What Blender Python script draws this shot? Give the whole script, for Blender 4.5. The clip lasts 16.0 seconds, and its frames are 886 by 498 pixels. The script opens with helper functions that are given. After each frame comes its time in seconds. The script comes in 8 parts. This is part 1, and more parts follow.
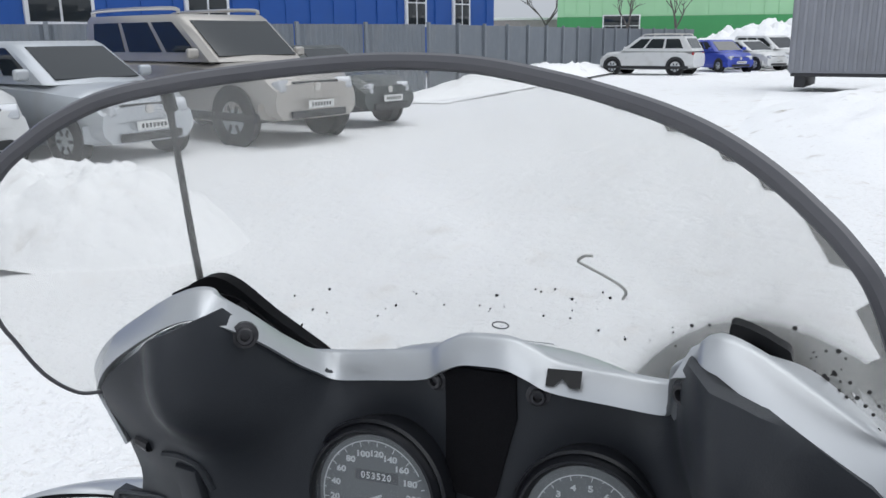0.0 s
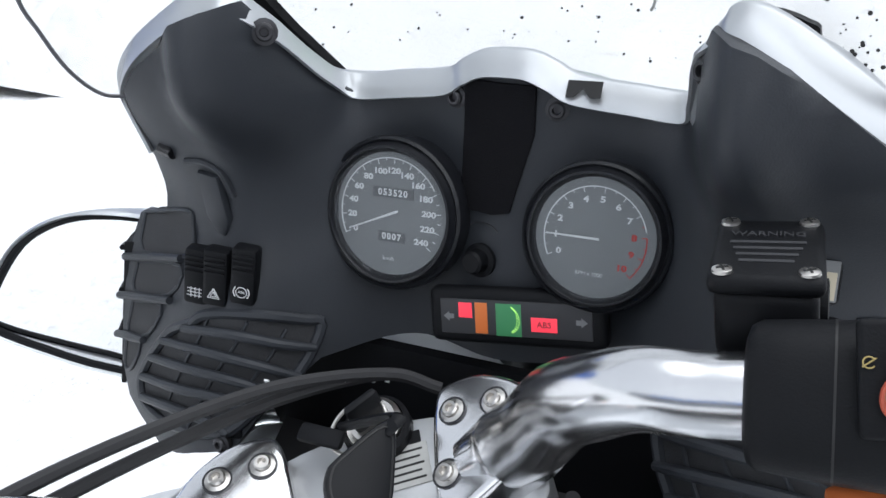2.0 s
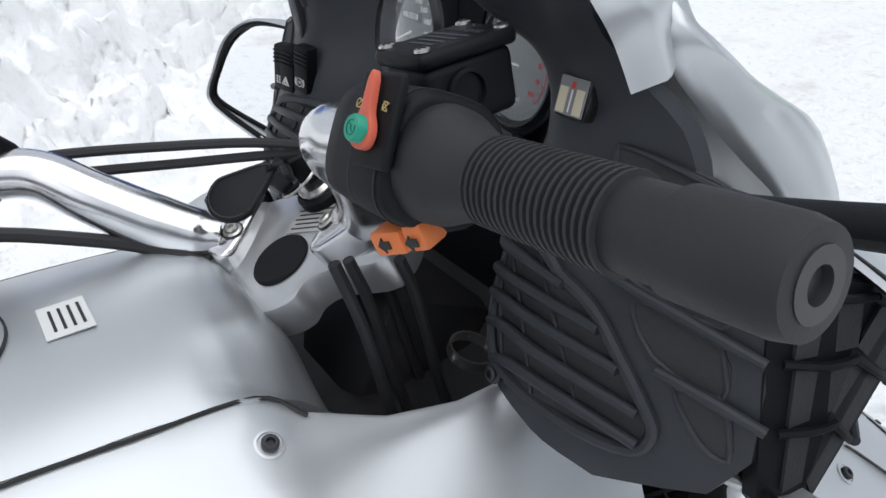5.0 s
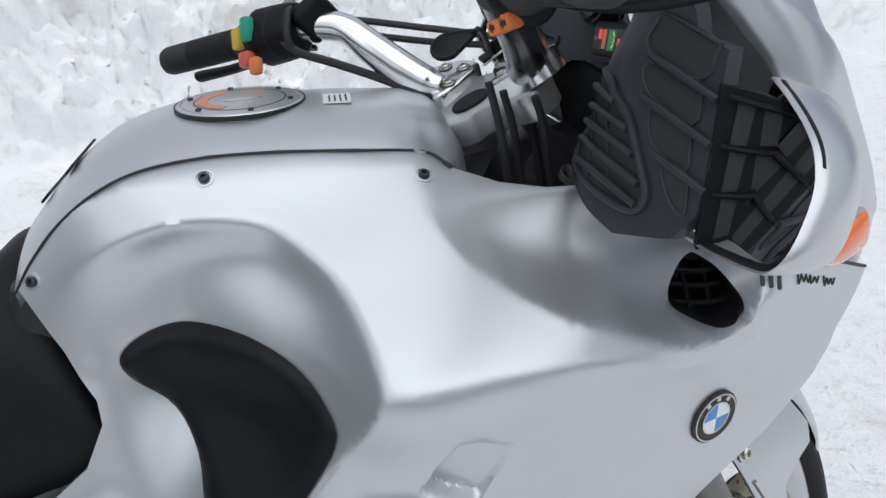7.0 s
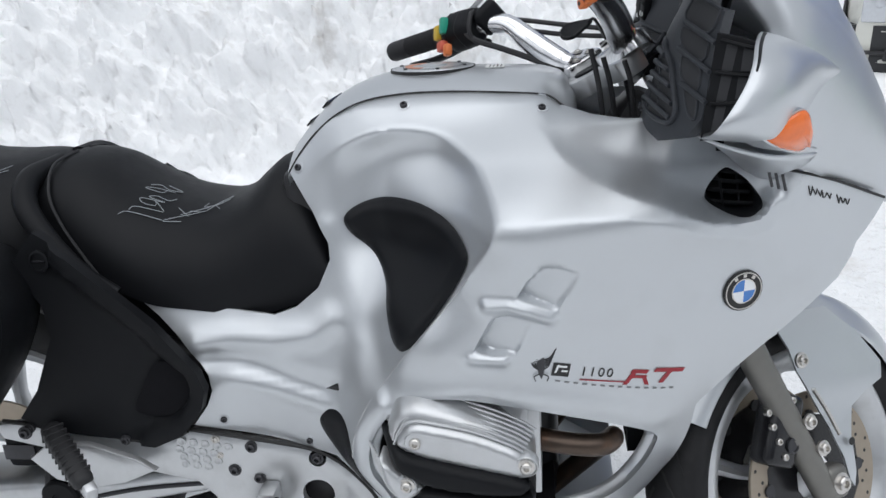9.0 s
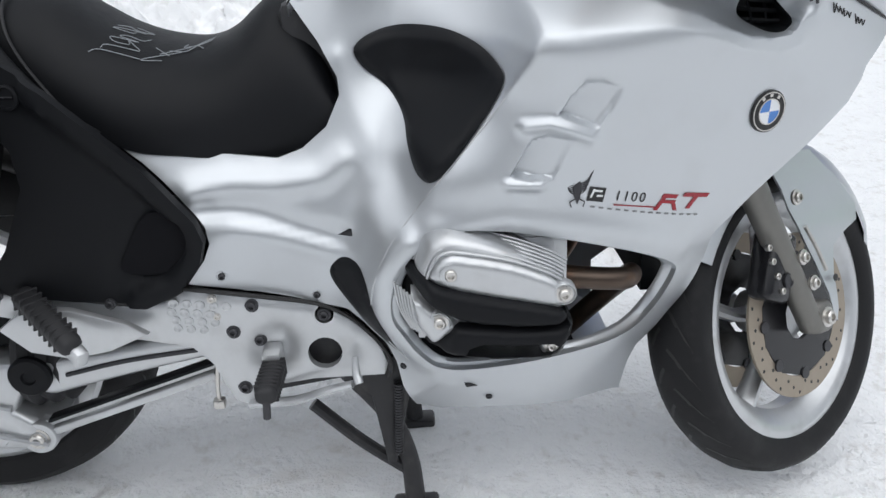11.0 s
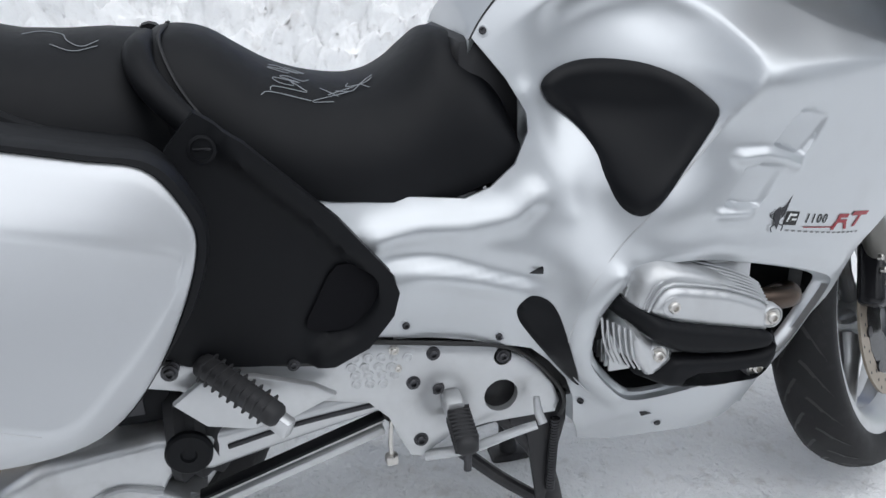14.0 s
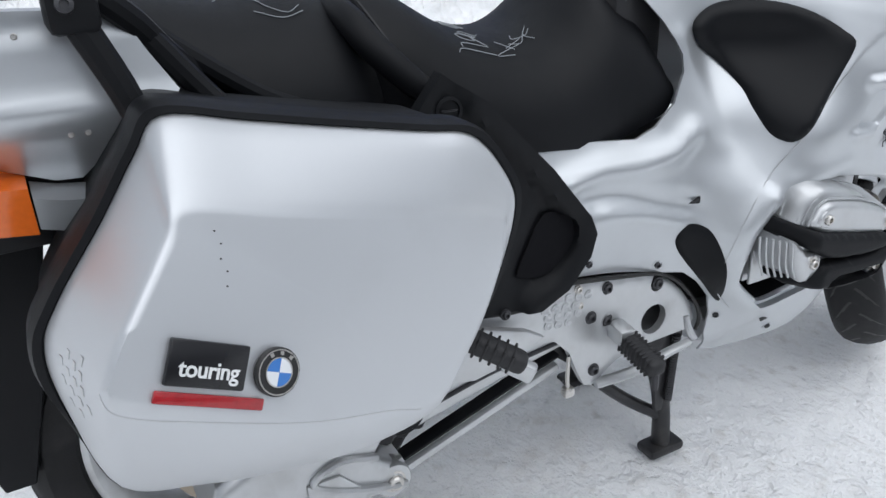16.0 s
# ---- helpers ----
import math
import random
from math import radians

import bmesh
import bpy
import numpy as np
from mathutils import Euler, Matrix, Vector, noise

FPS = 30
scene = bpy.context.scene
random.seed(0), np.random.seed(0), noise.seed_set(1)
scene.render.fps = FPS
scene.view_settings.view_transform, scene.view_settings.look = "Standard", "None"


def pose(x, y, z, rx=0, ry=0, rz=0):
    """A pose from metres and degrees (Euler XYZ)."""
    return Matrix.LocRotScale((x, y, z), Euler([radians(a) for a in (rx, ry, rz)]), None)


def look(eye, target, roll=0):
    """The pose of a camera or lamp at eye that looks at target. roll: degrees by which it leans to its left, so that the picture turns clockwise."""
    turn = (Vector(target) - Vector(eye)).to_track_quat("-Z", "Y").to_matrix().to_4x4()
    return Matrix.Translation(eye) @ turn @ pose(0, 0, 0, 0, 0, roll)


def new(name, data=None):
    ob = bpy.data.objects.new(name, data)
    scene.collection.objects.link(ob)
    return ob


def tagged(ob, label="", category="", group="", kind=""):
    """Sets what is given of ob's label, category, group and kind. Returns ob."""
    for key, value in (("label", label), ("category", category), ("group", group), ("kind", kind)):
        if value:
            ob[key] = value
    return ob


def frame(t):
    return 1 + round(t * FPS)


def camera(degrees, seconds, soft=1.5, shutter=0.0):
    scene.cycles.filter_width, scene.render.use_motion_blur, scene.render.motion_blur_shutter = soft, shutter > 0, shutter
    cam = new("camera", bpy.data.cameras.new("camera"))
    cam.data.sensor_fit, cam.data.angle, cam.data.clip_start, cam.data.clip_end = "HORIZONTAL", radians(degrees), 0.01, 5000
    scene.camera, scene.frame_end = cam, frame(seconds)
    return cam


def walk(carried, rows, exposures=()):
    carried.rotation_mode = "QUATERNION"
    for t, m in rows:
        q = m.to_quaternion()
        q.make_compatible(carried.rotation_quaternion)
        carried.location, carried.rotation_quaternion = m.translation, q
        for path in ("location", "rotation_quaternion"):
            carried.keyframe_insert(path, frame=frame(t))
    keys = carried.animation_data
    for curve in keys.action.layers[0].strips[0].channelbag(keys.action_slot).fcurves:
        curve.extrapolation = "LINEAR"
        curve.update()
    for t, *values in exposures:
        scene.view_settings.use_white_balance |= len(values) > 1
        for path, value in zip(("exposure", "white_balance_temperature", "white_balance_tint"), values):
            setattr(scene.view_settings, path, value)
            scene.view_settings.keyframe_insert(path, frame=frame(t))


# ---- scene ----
cam = camera(56.2, 16.0)
PATH = [
    (0, (0.107, 0.064, 1.463), (-0.671, 1.84, 0.97), -0.5),
    (0.5, (0.106, 0.063, 1.455), (-0.666, 1.831, 0.929), -0.3),
    (1, (0.106, 0.057, 1.437), (-0.654, 1.804, 0.828), -0.2),
    (1.5, (0.124, 0.047, 1.407), (-0.648, 1.758, 0.718), 0.1),
    (2, (0.125, 0.041, 1.377), (-0.663, 1.683, 0.551), 1.3),
    (2.5, (0.165, 0.074, 1.37), (-0.739, 1.601, 0.446), 1.2),
    (3, (0.208, 0.127, 1.363), (-0.86, 1.511, 0.391), 0.8),
    (3.5, (0.259, 0.146, 1.364), (-0.974, 1.362, 0.365), 0.0),
    (4, (0.309, 0.161, 1.357), (-1.028, 1.24, 0.333), -1.4),
    (4.2, (0.335, 0.165, 1.358), (-1.026, 1.202, 0.323), -1.9),
    (6.3, (0.673, 0.17, 1.355), (-0.987, 0.756, 0.406), 1.2),
    (6.5, (0.712, 0.172, 1.345), (-0.981, 0.677, 0.407), 1.4),
    (7, (0.838, 0.169, 1.311), (-0.927, 0.45, 0.414), 0.3),
    (7.5, (0.983, 0.179, 1.31), (-0.814, 0.251, 0.435), -0.7),
    (8, (1.113, 0.231, 1.313), (-0.705, 0.131, 0.486), -0.5),
    (8.5, (1.225, 0.277, 1.302), (-0.607, 0.061, 0.529), -1.4),
    (9, (1.313, 0.268, 1.284), (-0.526, 0.036, 0.535), -2.1),
    (9.5, (1.399, 0.184, 1.27), (-0.46, 0.063, 0.541), -0.9),
    (10, (1.419, 0.157, 1.208), (-0.42, 0.103, 0.423), -0.4),
    (10.2, (1.405, 0.136, 1.18), (-0.424, 0.117, 0.372), -0.2),
    (12.3, (1.288, -0.164, 1.083), (-0.502, 0.055, 0.219), 0.3),
    (12.5, (1.299, -0.202, 1.099), (-0.495, 0.053, 0.252), 0.6),
    (13, (1.306, -0.255, 1.114), (-0.507, 0.054, 0.328), 0.9),
    (13.5, (1.273, -0.343, 1.114), (-0.532, 0.013, 0.33), 0.8),
    (14, (1.228, -0.459, 1.12), (-0.538, -0.009, 0.295), 1.3),
    (14.5, (1.222, -0.608, 1.127), (-0.496, -0.053, 0.267), 2.4),
    (15, (1.218, -0.795, 1.159), (-0.442, -0.092, 0.294), 3.6),
    (15.5, (1.15, -0.901, 1.156), (-0.454, -0.105, 0.265), 3.4),
    (16, (1.061, -0.993, 1.132), (-0.48, -0.128, 0.196), 1.8),
]
walk(cam, [(t, look(eye, target, roll)) for t, eye, target, roll in PATH],
     [(0, .05, 6150, 10), (1, .2, 6200, 10), (2, .55, 6100, 10), (3.5, .35, 6300, 10), (4.2, .38, 6250, 10), (5.5, .05, 6200, 10), (7, -.06, 6150, 10), (9.5, .05, 6200, 10), (12.5, .16, 6250, 10), (14.2, .06, 6150, 10), (15.5, 0, 6100, 10), (16, .06, 6100, 10)])
# world and sun: bright overcast winter day
world = bpy.data.worlds.new("overcast_sky")
scene.world = world
world.use_nodes = True
_nt = world.node_tree
_bg = _nt.nodes["Background"]
_sky = _nt.nodes.new("ShaderNodeTexSky")
_sky.sky_type = "NISHITA"
_sky.sun_disc = False
_sky.sun_elevation = radians(38)
_sky.sun_rotation = radians(150)
_sky.dust_density = 4.0
_hs = _nt.nodes.new("ShaderNodeHueSaturation")
_hs.inputs["Saturation"].default_value = 0.12
_nt.links.new(_sky.outputs[0], _hs.inputs["Color"])
_mixw = _nt.nodes.new("ShaderNodeMix")
_mixw.data_type = "RGBA"
_mixw.inputs["Factor"].default_value = 0.75
_nt.links.new(_hs.outputs[0], _mixw.inputs[6])
_mixw.inputs[7].default_value = (7.6, 7.9, 8.3, 1)
_nt.links.new(_mixw.outputs[2], _bg.inputs["Color"])
_bg.inputs["Strength"].default_value = 0.082
sun = new("sun", bpy.data.lights.new("sun", "SUN"))
sun.data.energy = 1.5
sun.data.angle = radians(75)
sun.data.color = (1.0, 0.98, 0.95)
sun.matrix_world = look((4, 1.5, 12), (0, 0, 0))

# materials
def mat(name, base, rough=0.5, metal=0.0, bump=0.0, scale=40.0, var=0.1, spec=0.5, coat=0.0, fine=400.0, fine_bump=0.0, emit=None, emit_s=0.0, trans=0.0, alpha=1.0, ior=1.45, grime=0.0, grime_col=(0.2, 0.18, 0.15), grime_scale=6.0, aniso=None):
    m = bpy.data.materials.new(name)
    m.use_nodes = True
    nt = m.node_tree
    b = nt.nodes["Principled BSDF"]
    L = nt.links.new
    def inp(k, v):
        if k in b.inputs:
            b.inputs[k].default_value = v
    inp("Base Color", (*base, 1)), inp("Roughness", rough), inp("Metallic", metal), inp("IOR", ior)
    inp("Specular IOR Level", spec), inp("Coat Weight", coat), inp("Coat Roughness", 0.08), inp("Transmission Weight", trans), inp("Alpha", alpha)
    if emit:
        inp("Emission Color", (*emit, 1)), inp("Emission Strength", emit_s)
    tc = nt.nodes.new("ShaderNodeTexCoord")
    mp = nt.nodes.new("ShaderNodeMapping")
    L(tc.outputs["Object"], mp.inputs["Vector"])
    if aniso:
        mp.inputs["Scale"].default_value = aniso
    n1 = nt.nodes.new("ShaderNodeTexNoise")
    n1.inputs["Scale"].default_value, n1.inputs["Detail"].default_value = scale, 6
    L(mp.outputs[0], n1.inputs["Vector"])
    if var > 0:
        mx = nt.nodes.new("ShaderNodeMix")
        mx.data_type = "RGBA"
        mx.inputs[6].default_value = (*[max(0, c * (1 - var)) for c in base], 1)
        mx.inputs[7].default_value = (*[min(1, c * (1 + var)) for c in base], 1)
        L(n1.outputs["Fac"], mx.inputs["Factor"])
        col = mx.outputs[2]
        if grime > 0:
            n3 = nt.nodes.new("ShaderNodeTexNoise")
            n3.inputs["Scale"].default_value, n3.inputs["Detail"].default_value = grime_scale, 9
            L(tc.outputs["Object"], n3.inputs["Vector"])
            rp = nt.nodes.new("ShaderNodeMapRange")
            rp.inputs["From Min"].default_value, rp.inputs["From Max"].default_value = 0.52, 0.75
            rp.inputs["To Max"].default_value = grime
            L(n3.outputs["Fac"], rp.inputs["Value"])
            m2 = nt.nodes.new("ShaderNodeMix")
            m2.data_type = "RGBA"
            L(rp.outputs[0], m2.inputs["Factor"])
            L(col, m2.inputs[6])
            m2.inputs[7].default_value = (*grime_col, 1)
            col = m2.outputs[2]
        L(col, b.inputs["Base Color"])
        mr = nt.nodes.new("ShaderNodeMapRange")
        mr.inputs["To Min"].default_value, mr.inputs["To Max"].default_value = max(0.02, rough - 0.08), min(1, rough + 0.08)
        L(n1.outputs["Fac"], mr.inputs["Value"])
        L(mr.outputs[0], b.inputs["Roughness"])
    last = None
    for s, a in ((scale, bump), (fine, fine_bump)):
        if a > 0:
            nn = nt.nodes.new("ShaderNodeTexNoise")
            nn.inputs["Scale"].default_value, nn.inputs["Detail"].default_value = s, 5
            L(mp.outputs[0], nn.inputs["Vector"])
            bp = nt.nodes.new("ShaderNodeBump")
            bp.inputs["Strength"].default_value, bp.inputs["Distance"].default_value = a, 0.002
            L(nn.outputs["Fac"], bp.inputs["Height"])
            if last:
                L(last.outputs[0], bp.inputs["Normal"])
            last = bp
    if last:
        L(last.outputs[0], b.inputs["Normal"])
    return m

SILVER = mat("silver_paint", (0.58, 0.6, 0.62), 0.37, 0.74, var=0.02, scale=900, coat=0.15, fine=1800, fine_bump=0.03, grime=0.12, grime_col=(0.36, 0.36, 0.35), grime_scale=9)
SILVER_LOW = mat("silver_paint_case", (0.6, 0.615, 0.635), 0.42, 0.66, var=0.02, scale=900, coat=0.12, fine=1800, fine_bump=0.03, grime=0.2, grime_col=(0.4, 0.39, 0.37), grime_scale=5)
POLISHED_CAST = mat("cast_cover_paint", (0.58, 0.59, 0.6), 0.34, 0.7, var=0.04, scale=80, fine=900, fine_bump=0.04, grime=0.15, grime_col=(0.25, 0.24, 0.22), grime_scale=14)
ALU = mat("cast_aluminium_paint", (0.58, 0.59, 0.6), 0.35, 0.75, var=0.06, scale=60, fine=700, fine_bump=0.06, grime=0.3, grime_col=(0.2, 0.19, 0.17), grime_scale=14)
POLISH = mat("polished_aluminium", (0.8, 0.8, 0.81), 0.2, 1.0, var=0.02, scale=7, fine=300, fine_bump=0.004, grime=0.25, grime_col=(0.5, 0.5, 0.5), grime_scale=45)
STEEL = mat("bolt_steel", (0.62, 0.6, 0.57), 0.3, 1.0, var=0.08, scale=200)
DARKSTEEL = mat("dark_steel", (0.06, 0.06, 0.065), 0.4, 0.6, var=0.2, scale=90, bump=0.05)
RUSTY = mat("heat_tinted_pipe", (0.1, 0.075, 0.06), 0.38, 0.85, var=0.35, scale=30, grime=0.6, grime_col=(0.25, 0.12, 0.06), grime_scale=18)
# brighter copy of BLACK: the panel's stronger light and sheen put into the colour
LITBLACK = mat("black_plastic_lifted", (0.03, 0.0335, 0.04), 0.48, spec=0.45, var=0.12, scale=30, fine=900, fine_bump=0.12)
BLACK = mat("black_grained_plastic", (0.0065, 0.007, 0.0085), 0.52, spec=0.22, var=0.12, scale=30, fine=900, fine_bump=0.12, grime=0.12, grime_col=(0.02, 0.021, 0.024), grime_scale=12)
GAUGEBLACK = mat("gauge_rim_plastic", (0.012, 0.013, 0.016), 0.34, spec=0.45, var=0.1, scale=60)
COUNTER = mat("counter_drum", (0.12, 0.123, 0.127), 0.5, var=0.05, scale=200)
GLOSSBLACK = mat("gloss_black", (0.012, 0.012, 0.014), 0.22, var=0.1, scale=40)
BLACKMETAL = mat("black_painted_steel", (0.02, 0.02, 0.022), 0.45, var=0.2, scale=60, bump=0.05, grime=0.3, grime_col=(0.12, 0.11, 0.1), grime_scale=20)
RUBBER = mat("black_rubber", (0.022, 0.022, 0.024), 0.6, var=0.15, scale=120, fine=600, fine_bump=0.08, grime=0.15, grime_col=(0.07, 0.07, 0.07))
TYRE = mat("tyre_rubber", (0.012, 0.012, 0.013), 0.6, spec=0.3, var=0.2, scale=80, fine=350, fine_bump=0.2, grime=0.14, grime_col=(0.1, 0.1, 0.1), grime_scale=16)
VINYL = mat("seat_vinyl", (0.006, 0.0065, 0.008), 0.5, spec=0.24, var=0.1, scale=50, fine=1100, fine_bump=0.18, grime=0.2, grime_col=(0.014, 0.015, 0.018), grime_scale=7)
PAD = mat("knee_pad_vinyl", (0.005, 0.0055, 0.007), 0.42, spec=0.24, var=0.1, scale=40, fine=1300, fine_bump=0.12)
MESHCLOTH = mat("grille_cloth", (0.03, 0.031, 0.034), 0.7, var=0.2, scale=500, fine=800, fine_bump=0.3)
VELCRO = mat("hook_tape", (0.012, 0.012, 0.014), 0.95, var=0.3, scale=700, fine=1500, fine_bump=0.8, spec=0.1)
DIAL = mat("dial_grey", (0.21, 0.215, 0.22), 0.6, var=0.04, scale=60)
DIALDARK = mat("dial_dark", (0.045, 0.046, 0.05), 0.6, var=0.05, scale=60)
WHITEINK = mat("white_ink", (0.75, 0.76, 0.76), 0.6, var=0)
REDINK = mat("red_ink", (0.55, 0.05, 0.04), 0.6, var=0)
BLACKINK = mat("black_ink", (0.02, 0.02, 0.02), 0.5, var=0)
DARKRED = mat("dark_red_ink", (0.3, 0.02, 0.03), 0.4, var=0.05)
CHALK = mat("chalk_marks", (0.33, 0.35, 0.37), 0.9, var=0.2, scale=300)
ORANGE = mat("orange_switch", (0.72, 0.2, 0.06), 0.5, var=0.05, scale=60)
REDSW = mat("faded_red_switch", (0.6, 0.12, 0.07), 0.5, var=0.08, scale=60)
DARKGREEN = mat("dark_green_print", (0.008, 0.1, 0.07), 0.5, var=0)
GREEN = mat("green_button", (0.02, 0.3, 0.2), 0.42, var=0.05, scale=60)
YELLOW = mat("yellow_switch", (0.62, 0.42, 0.04), 0.5, var=0.05, scale=60)
AMBER = mat("amber_lens", (0.85, 0.17, 0.02), 0.12, var=0.1, scale=150, bump=0.15, coat=0.6)
REDLENS = mat("red_reflector", (0.35, 0.015, 0.02), 0.2, var=0.25, scale=160, bump=0.3, coat=0.5)
REDLAMP = mat("lit_red_lamp", (0.5, 0.03, 0.04), 0.35, var=0, emit=(1.0, 0.06, 0.1), emit_s=0.55)
ORLAMP = mat("orange_lamp", (0.5, 0.14, 0.04), 0.35, var=0, emit=(1.0, 0.25, 0.05), emit_s=0.12)
GRLAMP = mat("green_lamp", (0.06, 0.22, 0.1), 0.35, var=0, emit=(0.1, 0.6, 0.2), emit_s=0.06)
LEDDOT = mat("lit_dot", (0.5, 0.8, 0.2), 0.3, var=0, emit=(0.45, 0.95, 0.15), emit_s=0.8)
BLUE = mat("badge_blue", (0.06, 0.2, 0.55), 0.25, var=0.03, coat=0.5)
BADGEWHITE = mat("badge_white", (0.78, 0.8, 0.82), 0.25, var=0.03, coat=0.5)
MIRROR = mat("mirror_silvering", (0.92, 0.93, 0.94), 0.015, 1.0, var=0)
DISC = mat("brake_disc_steel", (0.36, 0.31, 0.25), 0.4, 0.85, var=0.12, scale=60, aniso=(1, 1, 1))
STICKER = mat("sticker_white", (0.7, 0.71, 0.7), 0.5, var=0.04)
LABELSILVER = mat("worn_silver_label", (0.5, 0.5, 0.48), 0.45, 0.3, var=0.15, scale=150)
CREAMINK = mat("faded_yellow_ink", (0.42, 0.33, 0.12), 0.6, var=0)
CREAM = mat("lcd_cream", (0.62, 0.56, 0.42), 0.4, var=0.04)
FORKM = mat("fork_titanium_grey", (0.2, 0.195, 0.18), 0.42, 0.6, var=0.08, scale=80)

def glassy(name, tint, amount, rough=0.02, haze=None, ior=1.3):
    m = bpy.data.materials.new(name)
    m.use_nodes = True
    nt = m.node_tree
    L = nt.links.new
    nt.nodes.remove(nt.nodes["Principled BSDF"])
    out = nt.nodes["Material Output"]
    tr = nt.nodes.new("ShaderNodeBsdfTransparent")
    tr.inputs["Color"].default_value = (*tint, 1)
    gl = nt.nodes.new("ShaderNodeBsdfGlossy")
    gl.inputs["Roughness"].default_value = rough
    fr = nt.nodes.new("ShaderNodeFresnel")
    fr.inputs["IOR"].default_value = ior
    mx = nt.nodes.new("ShaderNodeMixShader")
    L(fr.outputs[0], mx.inputs[0]), L(tr.outputs[0], mx.inputs[1]), L(gl.outputs[0], mx.inputs[2])
    last = mx
    if haze:
        df = nt.nodes.new("ShaderNodeBsdfDiffuse")
        df.inputs["Color"].default_value = (*haze, 1)
        nz = nt.nodes.new("ShaderNodeTexNoise")
        nz.inputs["Scale"].default_value, nz.inputs["Detail"].default_value = 5.0, 7
        tc = nt.nodes.new("ShaderNodeTexCoord")
        L(tc.outputs["Object"], nz.inputs["Vector"])
        mr = nt.nodes.new("ShaderNodeMapRange")
        mr.inputs["From Min"].default_value, mr.inputs["From Max"].default_value = 0.3, 0.75
        mr.inputs["To Min"].default_value, mr.inputs["To Max"].default_value = amount * 0.55, amount * 1.5
        L(nz.outputs["Fac"], mr.inputs["Value"])
        m2 = nt.nodes.new("ShaderNodeMixShader")
        L(mr.outputs[0], m2.inputs[0]), L(mx.outputs[0], m2.inputs[1]), L(df.outputs[0], m2.inputs[2])
        last = m2
    L(last.outputs[0], out.inputs["Surface"])
    return m

SCREEN = glassy("hazy_windscreen", (0.985, 0.985, 0.98), 0.12, 0.05, (0.86, 0.86, 0.84), ior=1.12)
SCREENEDGE = mat("windscreen_edge", (0.11, 0.11, 0.12), 0.35, var=0.05)
GLASS = glassy("instrument_glass", (0.9, 0.92, 0.93), 0.06, 0.02, (0.55, 0.57, 0.6), ior=1.14)
CARGLASS = mat("car_glass", (0.02, 0.024, 0.026), 0.06, var=0, coat=0.5)

def snow_material(name, dirt, dirt_scale, dirt_lo, clean=(0.8, 0.82, 0.84), dirty=(0.42, 0.37, 0.3), specks=0.4, bump=0.5, relief=0.035):
    m = bpy.data.materials.new(name)
    m.use_nodes = True
    nt = m.node_tree
    b = nt.nodes["Principled BSDF"]
    L = nt.links.new
    tc = nt.nodes.new("ShaderNodeTexCoord")
    def nz(s, d=8, rough=0.6):
        n = nt.nodes.new("ShaderNodeTexNoise")
        n.inputs["Scale"].default_value, n.inputs["Detail"].default_value, n.inputs["Roughness"].default_value = s, d, rough
        L(tc.outputs["Object"], n.inputs["Vector"])
        return n
    def rng(src, lo, hi, to):
        r = nt.nodes.new("ShaderNodeMapRange")
        r.inputs["From Min"].default_value, r.inputs["From Max"].default_value, r.inputs["To Max"].default_value = lo, hi, to
        L(src.outputs["Fac"], r.inputs["Value"])
        return r
    def mixc(fac, a, bcol):
        x = nt.nodes.new("ShaderNodeMix")
        x.data_type = "RGBA"
        L(fac.outputs[0], x.inputs["Factor"])
        if isinstance(a, tuple):
            x.inputs[6].default_value = (*a, 1)
        else:
            L(a, x.inputs[6])
        x.inputs[7].default_value = (*bcol, 1)
        return x.outputs[2]
    c = mixc(rng(nz(dirt_scale), dirt_lo, dirt_lo + 0.22, dirt), clean, dirty)
    c = mixc(rng(nz(dirt_scale * 9, 6), 0.56, 0.72, specks), c, tuple(v * 0.75 for v in dirty))
    c = mixc(rng(nz(70, 4), 0.68, 0.76, specks * 0.6), c, (0.16, 0.14, 0.12))
    L(c, b.inputs["Base Color"])
    b.inputs["Roughness"].default_value = 0.62
    b.inputs["Specular IOR Level"].default_value = 0.35
    last = None
    for s, a, dist in ((7, bump, relief), (22, bump, relief * 0.45), (70, bump * 0.6, relief * 0.12), (260, bump * 0.3, 0.0015)):
        bp = nt.nodes.new("ShaderNodeBump")
        bp.inputs["Strength"].default_value, bp.inputs["Distance"].default_value = a, dist
        L(nz(s, 6).outputs["Fac"], bp.inputs["Height"])
        if last:
            L(last.outputs[0], bp.inputs["Normal"])
        last = bp
    L(last.outputs[0], b.inputs["Normal"])
    return m

SNOW = snow_material("trodden_snow", 0.5, 2.4, 0.58, clean=(0.95, 0.955, 0.96), dirty=(0.5, 0.42, 0.33), specks=0.26, bump=0.75, relief=0.06)
SNOWBANK = snow_material("ploughed_snow", 0.85, 1.9, 0.6, clean=(0.96, 0.965, 0.97), dirty=(0.36, 0.31, 0.25), specks=0.16, bump=0.6, relief=0.035)

# mesh helpers
from mathutils.geometry import delaunay_2d_cdt

def finish(bm, name, smooth=35):
    me = bpy.data.meshes.new(name)
    bm.normal_update()
    bm.to_mesh(me)
    bm.free()
    for p in me.polygons:
        p.use_smooth = True
    if smooth < 180:
        me.set_sharp_from_angle(angle=radians(smooth))
    return me

def part(name, bm, material, parent=None, label="", smooth=35):
    me = finish(bm, name, smooth) if isinstance(bm, bmesh.types.BMesh) else bm
    if material is not None and not me.materials:
        me.materials.append(material)
    ob = new(name, me)
    ob.parent = parent
    if label:
        tagged(ob, label)
    return ob

